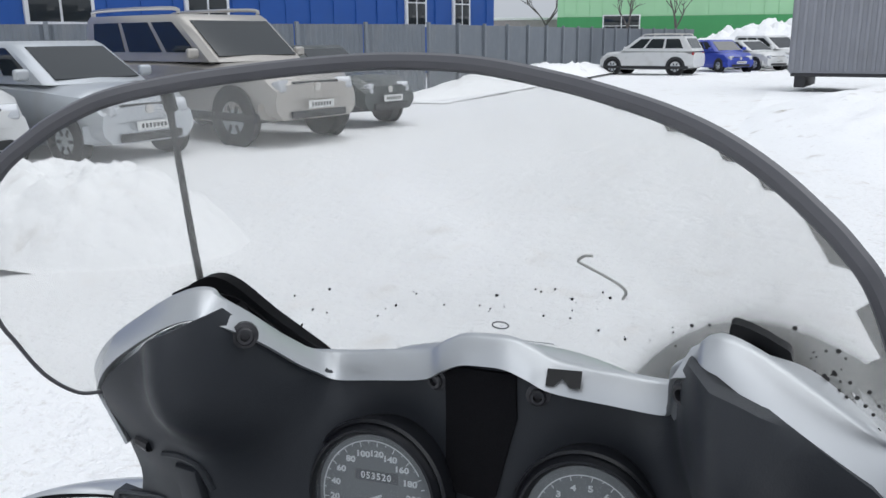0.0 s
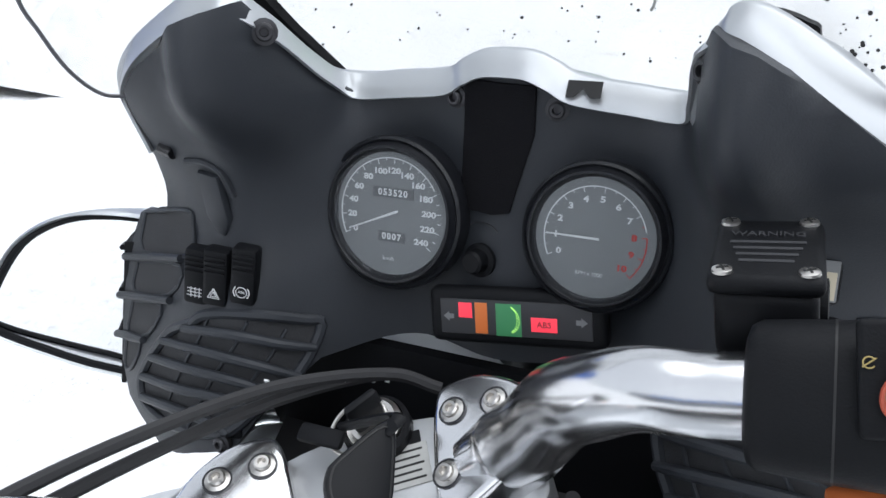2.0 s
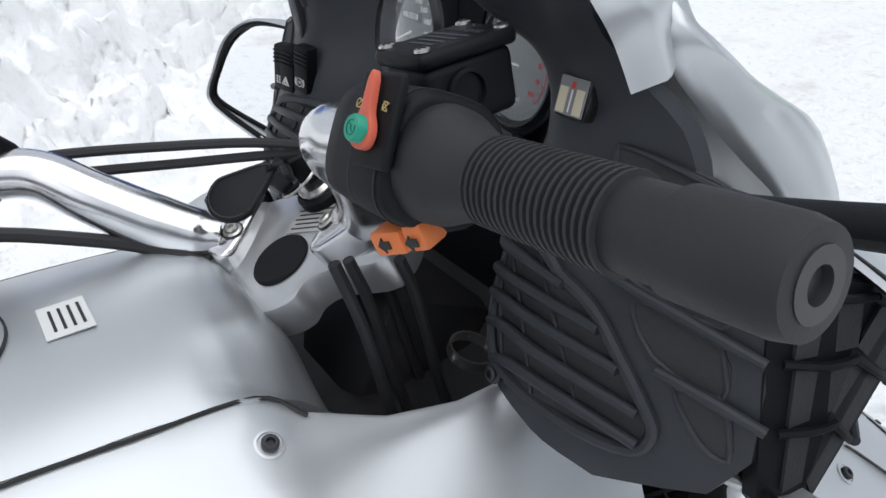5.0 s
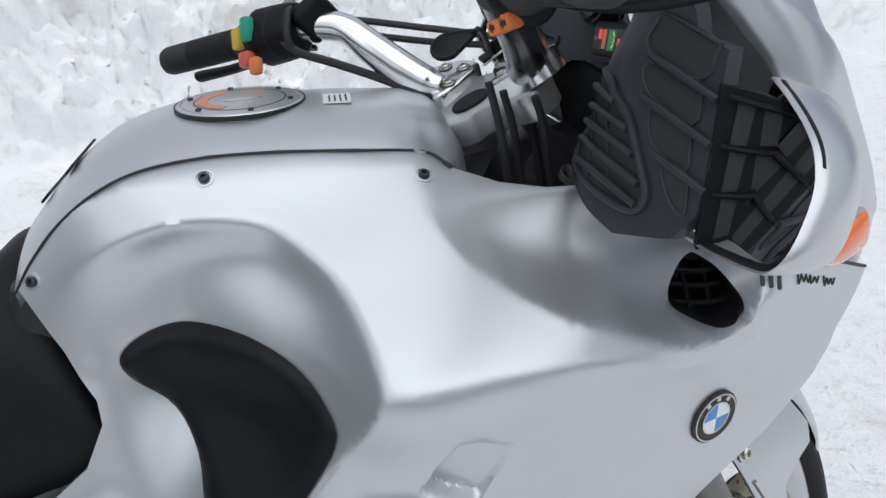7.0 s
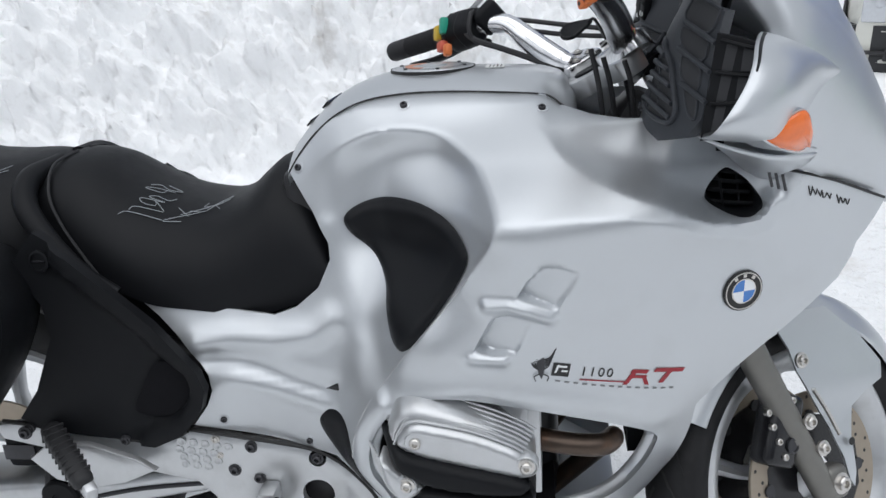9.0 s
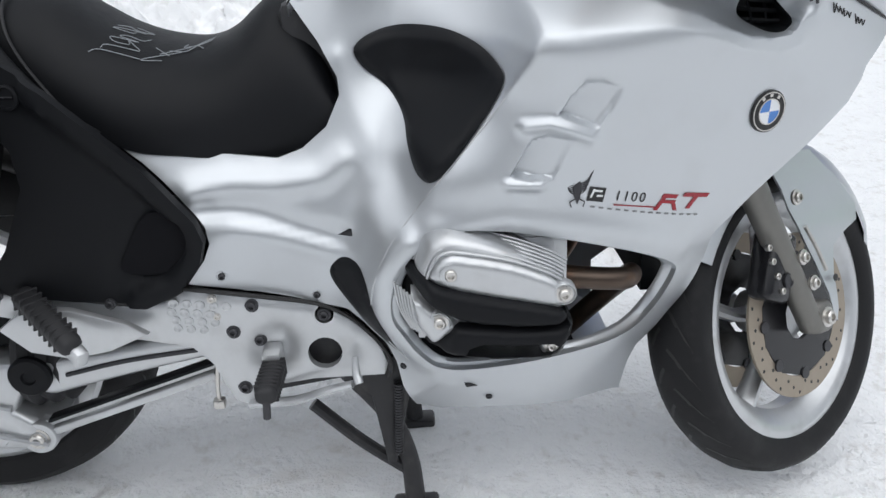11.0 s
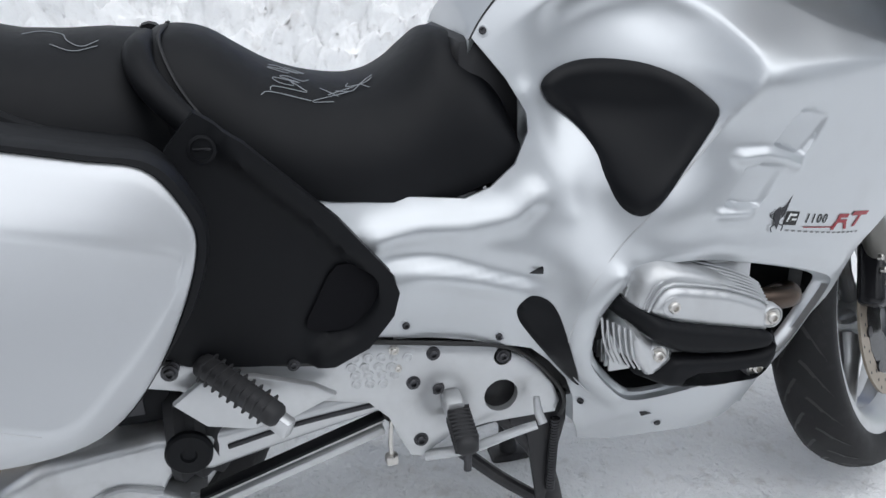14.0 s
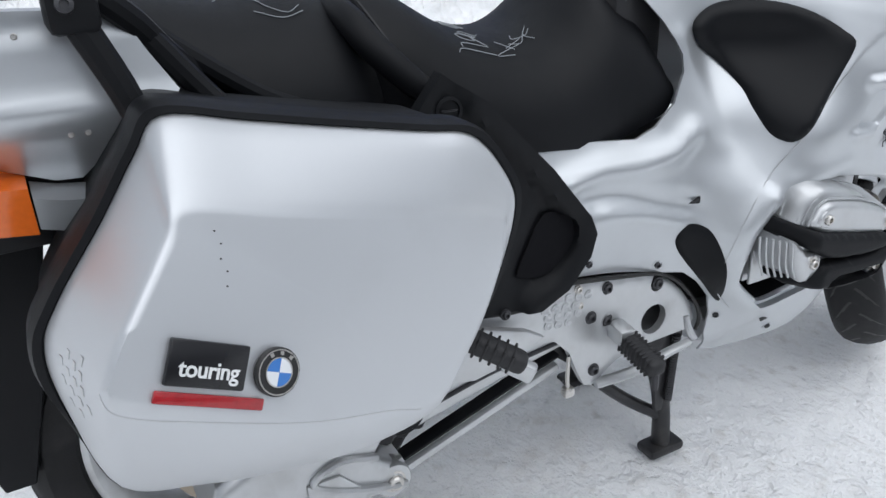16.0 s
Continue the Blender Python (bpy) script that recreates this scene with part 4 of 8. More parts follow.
part("edge_trim", tube([(.262, -.6, .544), (.258, -.55, .535), (.25, -.45, .514), (.244, -.365, .497), (.245, -.316, .503), (.243, -.288, .516)], .004, 8, 6), BLACKINK, plate)

# ---- footrests ----
def footrest(a, b, name, label, parent, up=(0, 0, 1)):
    a, b = Vector(a), Vector(b)
    m = axis_pose(a, b - a, up)
    L = (b - a).length
    body = block((.034, .03, L), m @ pose(0, 0, L / 2), .012, 3)
    ob = part(name, body, RUBBER, parent, label)
    for k in range(9):
        part("rib", block((.0355, .0315, .004), m @ pose(0, 0, L * (.12 + .09 * k)), .008, 2), RUBBER, ob)
    return ob
footrest((.24, -.16, .382), (.335, -.166, .372), "rider_footrest", "black ribbed rubber footrest", bike)
part("footrest_hinge", block((.03, .03, .04), axis_pose((.238, -.165, .392), (1, 0, -.1)), .006), ALU, bike)
part("footrest_tip", tube([(.325, -.165, .37), (.327, -.166, .35), (.328, -.167, .335)], .006, 8, 3), DARKSTEEL, bike)
footrest((.262, -.52, .535), (.345, -.42, .478), "passenger_footrest", "folded black ribbed passenger footrest", bike)
part("footrest_hinge", block((.02, .028, .045), axis_pose((.335, -.425, .47), (.6, .7, -.4)), .005), ALU, bike)
part("footrest_arm", prism([(-.06, .0), (-.02, .03), (.05, .028), (.13, -.0), (.16, -.02), (.1, -.045), (.04, -.055), (-.02, -.04)], .012, axis_pose((.262, -.5, .478), (1, 0, 0)), .004), ALU, bike)
hexbolt((.274, -.557, .528), (1, 0, 0), .008, bike, mat_head=DARKSTEEL)
# brake pedal
part("brake_pedal", tube([(.235, -.21, .305), (.25, -.14, .315), (.262, -.08, .338), (.268, -.04, .35)], [.012, .011, .01, .009], 10, 6, squash=.6), ALU, bike, "silver brake pedal")
part("pedal_pad", tube([(.25, -.035, .388), (.258, -.034, .366), (.268, -.03, .35)], [.005, .007, .0075], 10, 5), ALU, bike)
part("brake_rod", tube([(.225, -.258, .37), (.228, -.262, .335), (.23, -.262, .31)], .0035, 8, 3), STEEL, bike)
part("rod_joint", block((.018, .02, .018), pose(.23, -.262, .306), .005), STEEL, bike)

# ---- swing arm, torque rod, final drive ----
SWING = [(-.16, .425), (-.26, .425), (-.36, .418), (-.45, .402), (-.53, .393), (-.575, .395), (-.59, .36), (-.57, .335), (-.526, .33), (-.43, .352), (-.34, .371), (-.26, .386), (-.16, .39)]
arm = part("swing_arm", prism([(y, z) for y, z in SWING], .07, Matrix(((0, 0, 1, .15), (1, 0, 0, 0), (0, 1, 0, 0), (0, 0, 0, 1))), .012, 3), ALU, bike, "silver cast swing arm")
part("arm_groove", tube([(.2215, -.27, .402), (.2215, -.4, .388), (.2215, -.5, .368)], .004, 8, 4), DARKSTEEL, arm)
part("pivot_cap", lathe([(0, 0), (.034, 0), (.034, .008), (.03, .012), (.012, .013), (.01, .009), (0, .009)], axis_pose((.222, -.555, .372), (1, 0, 0)), 28), BLACK, arm, "round black pivot cap")
bm = None
for dz, w in ((0, .012), (.017, .006)):
    bm = block((w * 2, .31, .013), Matrix.Translation((.2, -.415, .298 + dz)) @ Matrix.Rotation(math.atan2(.1, .31), 4, "X"), .003, bm=bm)
rod = part("torque_rod", bm, ALU, bike, "silver ribbed torque rod")
part("rod_strip", block((.026, .3, .006), Matrix.Translation((.2, -.41, .322)) @ Matrix.Rotation(math.atan2(.1, .31), 4, "X"), .002), BLACK, rod)
part("rod_eye", lathe([(0, -.016), (.028, -.016), (.03, -.012), (.03, .012), (.028, .016), (.016, .017), (.014, .02), (0, .02)], axis_pose((.2, -.573, .247), (1, 0, 0)), 28), ALU, rod)
hexbolt((.218, -.573, .247), (1, 0, 0), .013, rod)
FD = [(-.545, .39), (-.6, .4), (-.68, .392), (-.76, .38), (-.83, .34), (-.85, .29), (-.82, .235), (-.75, .215), (-.66, .225), (-.6, .225), (-.553, .225), (-.545, .26), (-.6, .3)]
drive = part("final_drive", prism(FD, .12, Matrix(((0, 0, 1, .1), (1, 0, 0, 0), (0, 1, 0, 0), (0, 0, 0, 1))), .02, 3), ALU, bike, "silver cast final drive housing")
part("drive_rib", tube([(.222, -.555, .24), (.224, -.63, .262), (.224, -.7, .3), (.224, -.66, .325), (.222, -.6, .31)], .006, 8, 5), ALU, drive)
part("drive_rib", prism([(-.05, -.03), (.035, -.03), (.045, -.02), (-.0, .03), (-.05, .03)], .004, axis_pose((.221, -.66, .272), (1, 0, 0)), .003), ALU, drive)
bell = [[(.16 + r * math.cos(a), -.585 + .0 * k + .014 * k + .0, .372 + r * 1.25 * math.sin(a)) for a in np.linspace(0, 2 * math.pi, 25)[:-1]] for k, r in enumerate((.062, .068, .06, .066, .058, .062, .05))]
part("rubber_boot", loft(bell), RUBBER, arm, "black ribbed rubber boot")
part("rear_caliper", block((.06, .1, .07), pose(.16, -.62, .44), .012), BLACK, drive)
part("caliper_label", block((.002, .06, .03), pose(.192, -.64, .44), .001), DARKSTEEL, drive)

# ---- wheels ----
def wheel(R, w, rim_r, name_label, m, spokes=5, disc_r=0, twin=False, parent=None):
    """A tyre on a cast rim; local x is the axle."""
    W = part("wheel", lathe([(rim_r + .004, -w * .36), (rim_r - .012, -w * .34), (rim_r - .03, -w * .12), (rim_r - .03, w * .12), (rim_r - .012, w * .34), (rim_r + .004, w * .36), (rim_r + .006, w * .40), (rim_r - .004, w * .42), (rim_r - .022, w * .36), (rim_r - .045, w * .13), (rim_r - .045, -w * .13), (rim_r - .022, -w * .36), (rim_r - .004, -w * .42), (rim_r + .006, -w * .40)], m @ pose(0, 0, 0, 0, 90, 0), 72, closed=True), ALU, parent, name_label)
    h = R - rim_r
    prof = [(rim_r, -w * .36)] + [(rim_r + h * a, -w * b) for a, b in ((.12, .45), (.4, .5), (.62, .49), (.8, .40), (.93, .24), (1.0, 0))]
    prof += [(r, -x) for r, x in prof[::-1][1:]]
    tyre = part("tyre", lathe(prof, m @ pose(0, 0, 0, 0, 90, 0), 96), TYRE, W, "black road tyre with curved grooves")
    # tread grooves as dark sunk strips lying on the crown
    bm = None
    for k in range(26):
        for s in (1, -1):
            a0 = 2 * math.pi * (k + (0.5 if s < 0 else 0)) / 26
            pts = []
            for q in range(5):
                u = q / 4
                xx = s * w * (.05 + .36 * u)
                rr = np.interp(abs(xx), [0, w * .24, w * .40, w * .49], [R, R - h * .07, R - h * .2, R - h * .38]) + .0003
                a = a0 + .26 * u ** 1.3
                pts.append(m @ Vector((xx, rr * math.cos(a), rr * math.sin(a))))
            bm = bm or bmesh.new()
            L = []
            for q, p in enumerate(pts):
                t = (pts[min(q + 1, 4)] - pts[max(q - 1, 0)]).normalized()
                c = m.translation
                n = (p - c).normalized()
                sd = t.cross(n).normalized() * (.0032 if q < 4 else .0012)
                L.append((bm.verts.new(p + sd), bm.verts.new(p - sd)))
            for A, B in zip(L, L[1:]):
                bm.faces.new((A[0], A[1], B[1], B[0]))
    part("tread_grooves", bm, BLACKINK, W)
    part("hub", lathe([(0, -.05), (.04, -.05), (.045, -.03), (.038, 0), (.045, .03), (.04, .05), (0, .05)], m @ pose(0, 0, 0, 0, 90, 0), 32), ALU, W)
    for k in range(spokes):
        a = 2 * math.pi * k / spokes + .35
        c, s = math.cos(a), math.sin(a)
        part("spoke", tube([m @ Vector((0, r * c - q * s, r * s + q * c)) for r, q in ((.035, 0), (rim_r * .45, .012), (rim_r - .035, .0))], [.024, .017, .022], 10, 6, squash=.7), ALU, W)
    sides = (1, -1) if twin else (1,)
    for s in sides if disc_r else ():
        off = s * .062
        bm = lathe([(disc_r, off - .0025), (disc_r, off + .0025), (disc_r * .74, off + .0025), (disc_r * .74, off - .0025)], m @ pose(0, 0, 0, 0, 90, 0), 64, closed=True)
        dk = part("brake_disc", bm, DISC, W, "drilled steel brake disc")
        part("disc_carrier", lathe([(disc_r * .76, off - .002), (disc_r * .76, off + .003), (disc_r * .5, off + .004), (disc_r * .3, off + .004), (disc_r * .3, off - .004), (disc_r * .5, off - .003)], m @ pose(0, 0, 0, 0, 90, 0), 10, closed=True), GLOSSBLACK, W)
        bmh = bmesh.new()
        for k in range(44):
            a = 2 * math.pi * k / 44
            r = disc_r * (.82, .88, .94)[k % 3]
            mm = m @ Matrix.Translation((off + s * .0027, r * math.cos(a), r * math.sin(a))) @ pose(0, 0, 0, 0, 90, 0)
            vs = [bmh.verts.new(mm @ Vector((.0034 * math.cos(b), .0034 * math.sin(b), 0))) for b in np.linspace(0, 2 * math.pi, 9)[:-1]]
            bmh.faces.new(vs)
        part("disc_holes", bmh, BLACKINK, W)
        for k in range(8):
            a = 2 * math.pi * k / 8
            part("disc_rivet", lathe([(0, -.006), (.011, -.006), (.011, .006), (0, .006)], m @ Matrix.Translation((off, disc_r * .72 * math.cos(a), disc_r * .72 * math.sin(a))) @ pose(0, 0, 0, 0, 90, 0), 12), DARKSTEEL, W)
    return W
wheel(.322, .155, .236, "silver cast rear wheel", pose(0, -.74, .35), 5, 0, parent=bike)
bm = lathe([(.145, .098), (.145, .103), (.1, .103), (.1, .098)], pose(0, -.74, .35) @ pose(0, 0, 0, 0, 90, 0), 48, closed=True)
part("rear_brake_disc", bm, DISC, bike, "drilled rear brake disc")
wheel(.3, .118, .226, "silver cast front wheel turned to the left", FORK @ pose(0, .745, .30), 5, .152, True, parent=bike)

# ---- fork, calipers, fender (turned with the steering) ----
AX = Vector((0, -math.sin(radians(27)), math.cos(radians(27))))
for s in (1, -1):
    foot = Vector((s * .098, .728, .285))
    top = foot + AX * .55 + Vector((0, -.02, 0))
    leg = part("fork_leg", tube([FORK @ foot, FORK @ (foot + AX * .3), FORK @ (foot + AX * .34)], [.022, .0255, .027], 20, 4), FORKM, bike, "grey fork slider")
    part("stanchion", tube([FORK @ (foot + AX * .33), FORK @ top], .0185, 16, 1), POLISH, leg)
    part("axle_clamp", block((.04, .055, .06), FORK @ pose(s * .098, .745, .3), .014, 3), FORKM, leg)
    hexbolt(FORK @ Vector((s * .119, .748, .3)), FORK.to_3x3() @ Vector((s, 0, 0)), .013, leg)
    cal = part("brake_caliper", block((.05, .07, .125), FORK @ pose(s * .085, .645, .41, -20, 0, 0), .014, 3), GLOSSBLACK, leg, "black four-piston brake caliper")
    for dy, dz, r in ((.0, .035, .013), (.005, -.025, .013)):
        part("caliper_bore", lathe([(0, 0), (r, 0), (r, .004), (r * .75, .005), (r * .7, .003), (0, .003)], axis_pose(FORK @ Vector((s * .11, .645 + dy, .41 + dz)), FORK.to_3x3() @ Vector((s, 0, 0))), 20), DARKSTEEL, cal)
    for dy, dz in ((-.03, .04), (-.03, .015), (-.028, -.012), (-.026, -.04), (.03, .05)):
        hexbolt(FORK @ Vector((s * .111, .645 + dy - dz * .3, .41 + dz)), FORK.to_3x3() @ Vector((s, 0, 0)), .006, cal, washer=False)
    for dy, dz in ((.685, .525), (.69, .42), (.715, .37)):
        hexbolt(FORK @ Vector((s * .122, dy - .005, dz)), FORK.to_3x3() @ Vector((s, 0, 0)), .0095, leg)
    part("brake_hose", tube([FORK @ Vector(p) for p in ((s * .1, .63, .47), (s * .098, .618, .52), (s * .085, .61, .58), (s * .07, .6, .66))], .0055, 8, 6), RUBBER, leg)
    part("hose_fitting", tube([FORK @ Vector(p) for p in ((s * .1, .63, .465), (s * .099, .62, .505))], .008, 8, 2), STEEL, leg)
# fender: a shell over the wheel with a leg down to the axle clamp
C = Vector((0, .745, .30))
rings = []
for k in range(25):
    a = radians(8 + 142 * k / 24)
    rr = .322 + .01 * math.sin(a)
    wd = float(np.interp(k, [0, 3, 10, 18, 24], [.045, .066, .075, .075, .066]))
    ring = []
    for q in range(-8, 9):
        u = q / 8
        drop = .055 * abs(u) ** 3.2
        ring.append(FORK @ (C + Vector((wd * u, (rr - drop) * math.cos(a), (rr - drop) * math.sin(a)))))
    for q in range(8, -9, -1):
        u = q / 8
        drop = .055 * abs(u) ** 3.2 + .004
        ring.append(FORK @ (C + Vector((wd * u * .96, (rr - drop) * math.cos(a), (rr - drop) * math.sin(a)))))
    rings.append(ring)
fender = part("front_fender", loft(rings), SILVER, bike, "silver front fender", 60)
FL = [(.675, .57), (.72, .6), (.79, .6), (.86, .545), (.9, .485), (.893, .455), (.85, .44), (.81, .42), (.795, .37), (.792, .31), (.785, .285), (.775, .3), (.768, .34), (.745, .4), (.715, .455), (.695, .5), (.69, .54)]
for s in (1, -1):
    part("fender_leg", sheet(FL, lambda y, z: .082 + .02 * smoothstep(.58, .45, z) + .012 * smoothstep(.44, .3, z), .014, lambda u, v, w: tuple(FORK @ Vector((s * w, u, v))), (), .004), SILVER, fender, smooth=60)
part("fender_strip", tube([FORK @ Vector(p) for p in ((.114, .708, .47), (.118, .73, .43), (.12, .752, .385))], .004, 6, 5), STEEL, fender)
part("fender_hole", lathe([(0, 0), (.007, 0), (.007, .001), (0, .001)], axis_pose(FORK @ Vector((.116, .785, .365)), FORK.to_3x3() @ Vector((1, 0, 0))), 16), BLACKINK, fender)

# ---- engine ----
block_e = part("engine_block", block((.3, .36, .3), pose(0, .14, .45), .04, 3), BLACKMETAL, bike, "dark engine block behind the fairing")
for s in (1, -1):
    cyl = part("cylinder", block((.12, .2, .15), pose(s * .23, .18, .52), .02, 2), ALU, bike, "finned cylinder with silver valve cover")
    for k in range(7):
        part("fin", block((.006, .225, .175), pose(s * (.19 + .015 * k), .18, .52), .008, 2), ALU, cyl)
    # valve cover: smooth raised panel, stepped cast fins round its upper edge, black guard across
    def cover_ring(x, sc):
        pts = [(.066, .56), (.072, .592), (.083, .616), (.1, .627), (.123, .628), (.17, .615), (.227, .59), (.262, .563), (.283, .54), (.284, .5), (.262, .468), (.19, .455), (.11, .456), (.082, .47), (.064, .51)]
        return [(s * x, .178 + (p[0] - .178) * sc, .54 + (p[1] - .54) * sc) for p in spline([(a, b, 0) for a, b in pts], 4, True)]
    cov = part("valve_cover", loft([cover_ring(x, q) for x, q in ((.24, 1.0), (.318, .99), (.335, .96), (.35, .9), (.358, .8), (.36, .5))]), ALU, cyl, "silver valve cover with cast fins", 60)
    PANEL = [(.088, .566), (.094, .582), (.104, .596), (.115, .601), (.131, .601), (.195, .587), (.244, .568), (.266, .555), (.272, .537), (.272, .513), (.26, .513), (.165, .535), (.116, .549)]
    LOWER = [(.061, .546), (.085, .527), (.121, .501), (.125, .492), (.113, .48), (.091, .468), (.08, .479), (.067, .503)]
    for o in (PANEL, LOWER):
        out = flat2(closed(o, 3))
        part("cover_panel", sheet(out, lambda y, z: .362 + .012 * np.sqrt(np.clip(1 - (1 - np.clip(seg_dist(np.stack([y, z], 1), out, True) / .014, 0, 1)) ** 2, 0, 1)), .006, lambda u, v, w: (s * w, u, v), (), .03), POLISHED_CAST, cov, smooth=60)
    rim = PANEL[:8]
    for k in range(7):
        q = 1.0 + .032 * k + .02
        line = [(s * (.364 - .0085 * k), .178 + (a - .178) * (q + .02), .53 + (b - .53) * (q + .012 * k + .02)) for a, b in rim]
        part("cover_fin", tube(line, .0021, 6, 5), POLISHED_CAST, cov)
    for k in range(6):
        line = [(s * (.362 - .009 * k), .06 - .0045 * k, .544), (s * (.362 - .009 * k), .066 - .0045 * k, .503), (s * (.36 - .009 * k), .079 - .004 * k, .478 - .002 * k)]
        part("cover_fin", tube(line, .002, 6, 5), POLISHED_CAST, cov)
    for y, z in ((.117, .575), (.273, .537), (.099, .503), (.257, .459)):
        part("cover_boss", lathe([(0, -.012), (.018, -.012), (.0175, .002), (.0155, .005), (.0135, .002), (0, .002)], axis_pose((s * .369, y, z), (s, 0, 0)), 28), POLISHED_CAST, cov)
        hexbolt((s * .373, y, z), (s, 0, 0), .0085, cov, mat_head=STEEL)
    BAND12 = [(.036, .587), (.054, .577), (.077, .568), (.12, .552), (.184, .536), (.268, .516), (.273, .497), (.243, .491), (.185, .495), (.129, .506), (.089, .529), (.054, .549), (.036, .57)]
    bo = flat2(closed(BAND12, 3))
    def band_x(y, z):
        d = seg_dist(np.stack([y, z], 1), bo, True)
        return .374 + .012 * np.sqrt(np.clip(1 - (1 - np.clip(d / .012, 0, 1)) ** 2, 0, 1)) - .12 * smoothstep(.095, .03, y)
    b = part("cylinder_guard", sheet(bo, band_x, .006, lambda u, v, w: (s * w, u, v), (), .05), BLACK, cyl, "black plastic cylinder guard", 60)
    LOOP = [(.083, .474), (.113, .49), (.125, .497), (.185, .4905), (.243, .4865), (.2745, .492), (.276, .516), (.285, .495), (.282, .473), (.27, .453), (.246, .44), (.171, .442), (.122, .45), (.081, .459)]
    HOLE = [(.139, .465), (.158, .471), (.203, .467), (.257, .466), (.268, .46), (.254, .449), (.229, .446), (.171, .449), (.133, .454)]
    lo = flat2(closed(LOOP, 3))
    part("guard_loop", sheet(lo, lambda y, z: .37 + .014 * np.sqrt(np.clip(1 - (1 - np.clip(seg_dist(np.stack([y, z], 1), lo, True) / .012, 0, 1)) ** 2, 0, 1)) - .03 * smoothstep(.12, .08, y), .006, lambda u, v, w: (s * w, u, v), [HOLE], .045), BLACK, b, smooth=60)
    part("exhaust_pipe", tube([(s * .24, .24, .515), (s * .262, .3, .514), (s * .268, .35, .51), (s * .255, .388, .503), (s * .21, .405, .488), (s * .14, .38, .42), (s * .1, .28, .3)], .0175, 18, 8), RUSTY, bike, "heat tinted exhaust pipe")
    part("spark_cover", block((.03, .05, .1), pose(s * .24, .07, .52), .01), BLACK, cyl)
part("oil_cooler_duct", loft([[(sx * wx, y, z) for sx, z in ((-1, zb), (1, zb), (1, zt), (-1, zt))] for y, wx, zb, zt in ((.43, .19, .45, .6), (.47, .17, .44, .6), (.53, .1, .5, .6))]), BLACK, bike, smooth=30)
part("inner_bracket", tube([(.16, .34, .6), (.2, .4, .585), (.22, .45, .57)], [.02, .015, .008], 10, 5), ALU, bike)

# ---- belly and frame filling ----
part("belly_pan", loft([[(w * c, y, zb + (zt - zb) * t) for c, t in ((-1, .6), (-.9, .2), (-.5, 0), (.5, 0), (.9, .2), (1, .6), (.9, 1), (-.9, 1))] for y, w, zb, zt in ((.07, .2, .25, .34), (.2, .22, .23, .33), (.32, .19, .215, .31), (.42, .11, .2, .29))]), SILVER, bike, "silver belly pan", 50)
part("frame_tube", tube([(.12, .3, .66), (.13, .1, .66), (.15, -.1, .6), (.17, -.3, .62), (.16, -.55, .72)], .022, 12, 6), BLACKMETAL, bike)
part("under_seat_box", block((.26, .5, .16), pose(0, -.42, .68), .03), BLACK, bike)
part("gearbox", block((.2, .34, .2), pose(0, -.12, .46), .04), ALU, bike)
part("rear_frame", block((.22, .36, .12), pose(0, -.62, .74), .03), BLACK, bike)
part("shock_cover", block((.12, .16, .2), pose(.05, -.3, .44), .03), BLACKMETAL, bike)

# ---- centre stand ----
stand = part("centre_stand", tube([(.14, -.06, .30), (.145, .0, .22), (.14, .035, .12), (.14, .045, .0)], [.018, .017, .017, .019], 14, 6), BLACKMETAL, bike, "black steel centre stand resting on the snow")
part("stand_leg", tube([(-.14, -.06, .30), (-.145, .0, .22), (-.14, .035, .12), (-.14, .045, .0)], [.018, .017, .017, .019], 14, 6), BLACKMETAL, stand)
part("stand_brace", tube([(.12, -.13, .225), (.13, -.05, .15), (.139, .035, .085)], .012, 10, 5), BLACKMETAL, stand)
part("stand_bridge", tube([(.14, -.02, .25), (0, -.03, .245), (-.14, -.02, .25)], .014, 10, 5), BLACKMETAL, stand)
part("stand_foot", block((.05, .085, .022), pose(.14, .045, .006), .008), BLACKMETAL, stand)
part("stand_foot", block((.05, .085, .022), pose(-.14, .045, .006), .008), BLACKMETAL, stand)
part("stand_bracket", prism([(-.05, .34), (.05, .335), (.05, .28), (.03, .2), (.015, .12), (-.0, .12), (-.02, .26), (-.05, .29)], .01, Matrix(((0, 0, 1, .155), (1, 0, 0, 0), (0, 1, 0, 0), (0, 0, 0, 1))), .003), BLACKMETAL, stand)
bm = None
for k in range(26):
    z = .15 + k * .0055
    bm = lathe([(.0085, -.0016), (.0085, .0016), (.006, .0016), (.006, -.0016)], pose(.172, .02 + k * .0003, z), 12, bm=bm, closed=True)
part("stand_spring", bm, DARKSTEEL, stand)
part("stand_tread", tube([(-.13, -.06, .22), (-.16, -.14, .2), (-.2, -.2, .19)], .012, 10, 5), BLACKMETAL, stand)
part("side_stand", tube([(-.2, .04, .3), (-.22, -.05, .2), (-.23, -.16, .14), (-.235, -.24, .13)], [.016, .014, .013, .012], 10, 6), BLACKMETAL, bike, "folded black side stand")
part("stand_plate", block((.06, .09, .012), pose(-.23, -.24, .128), .004), BLACKMETAL, bike)

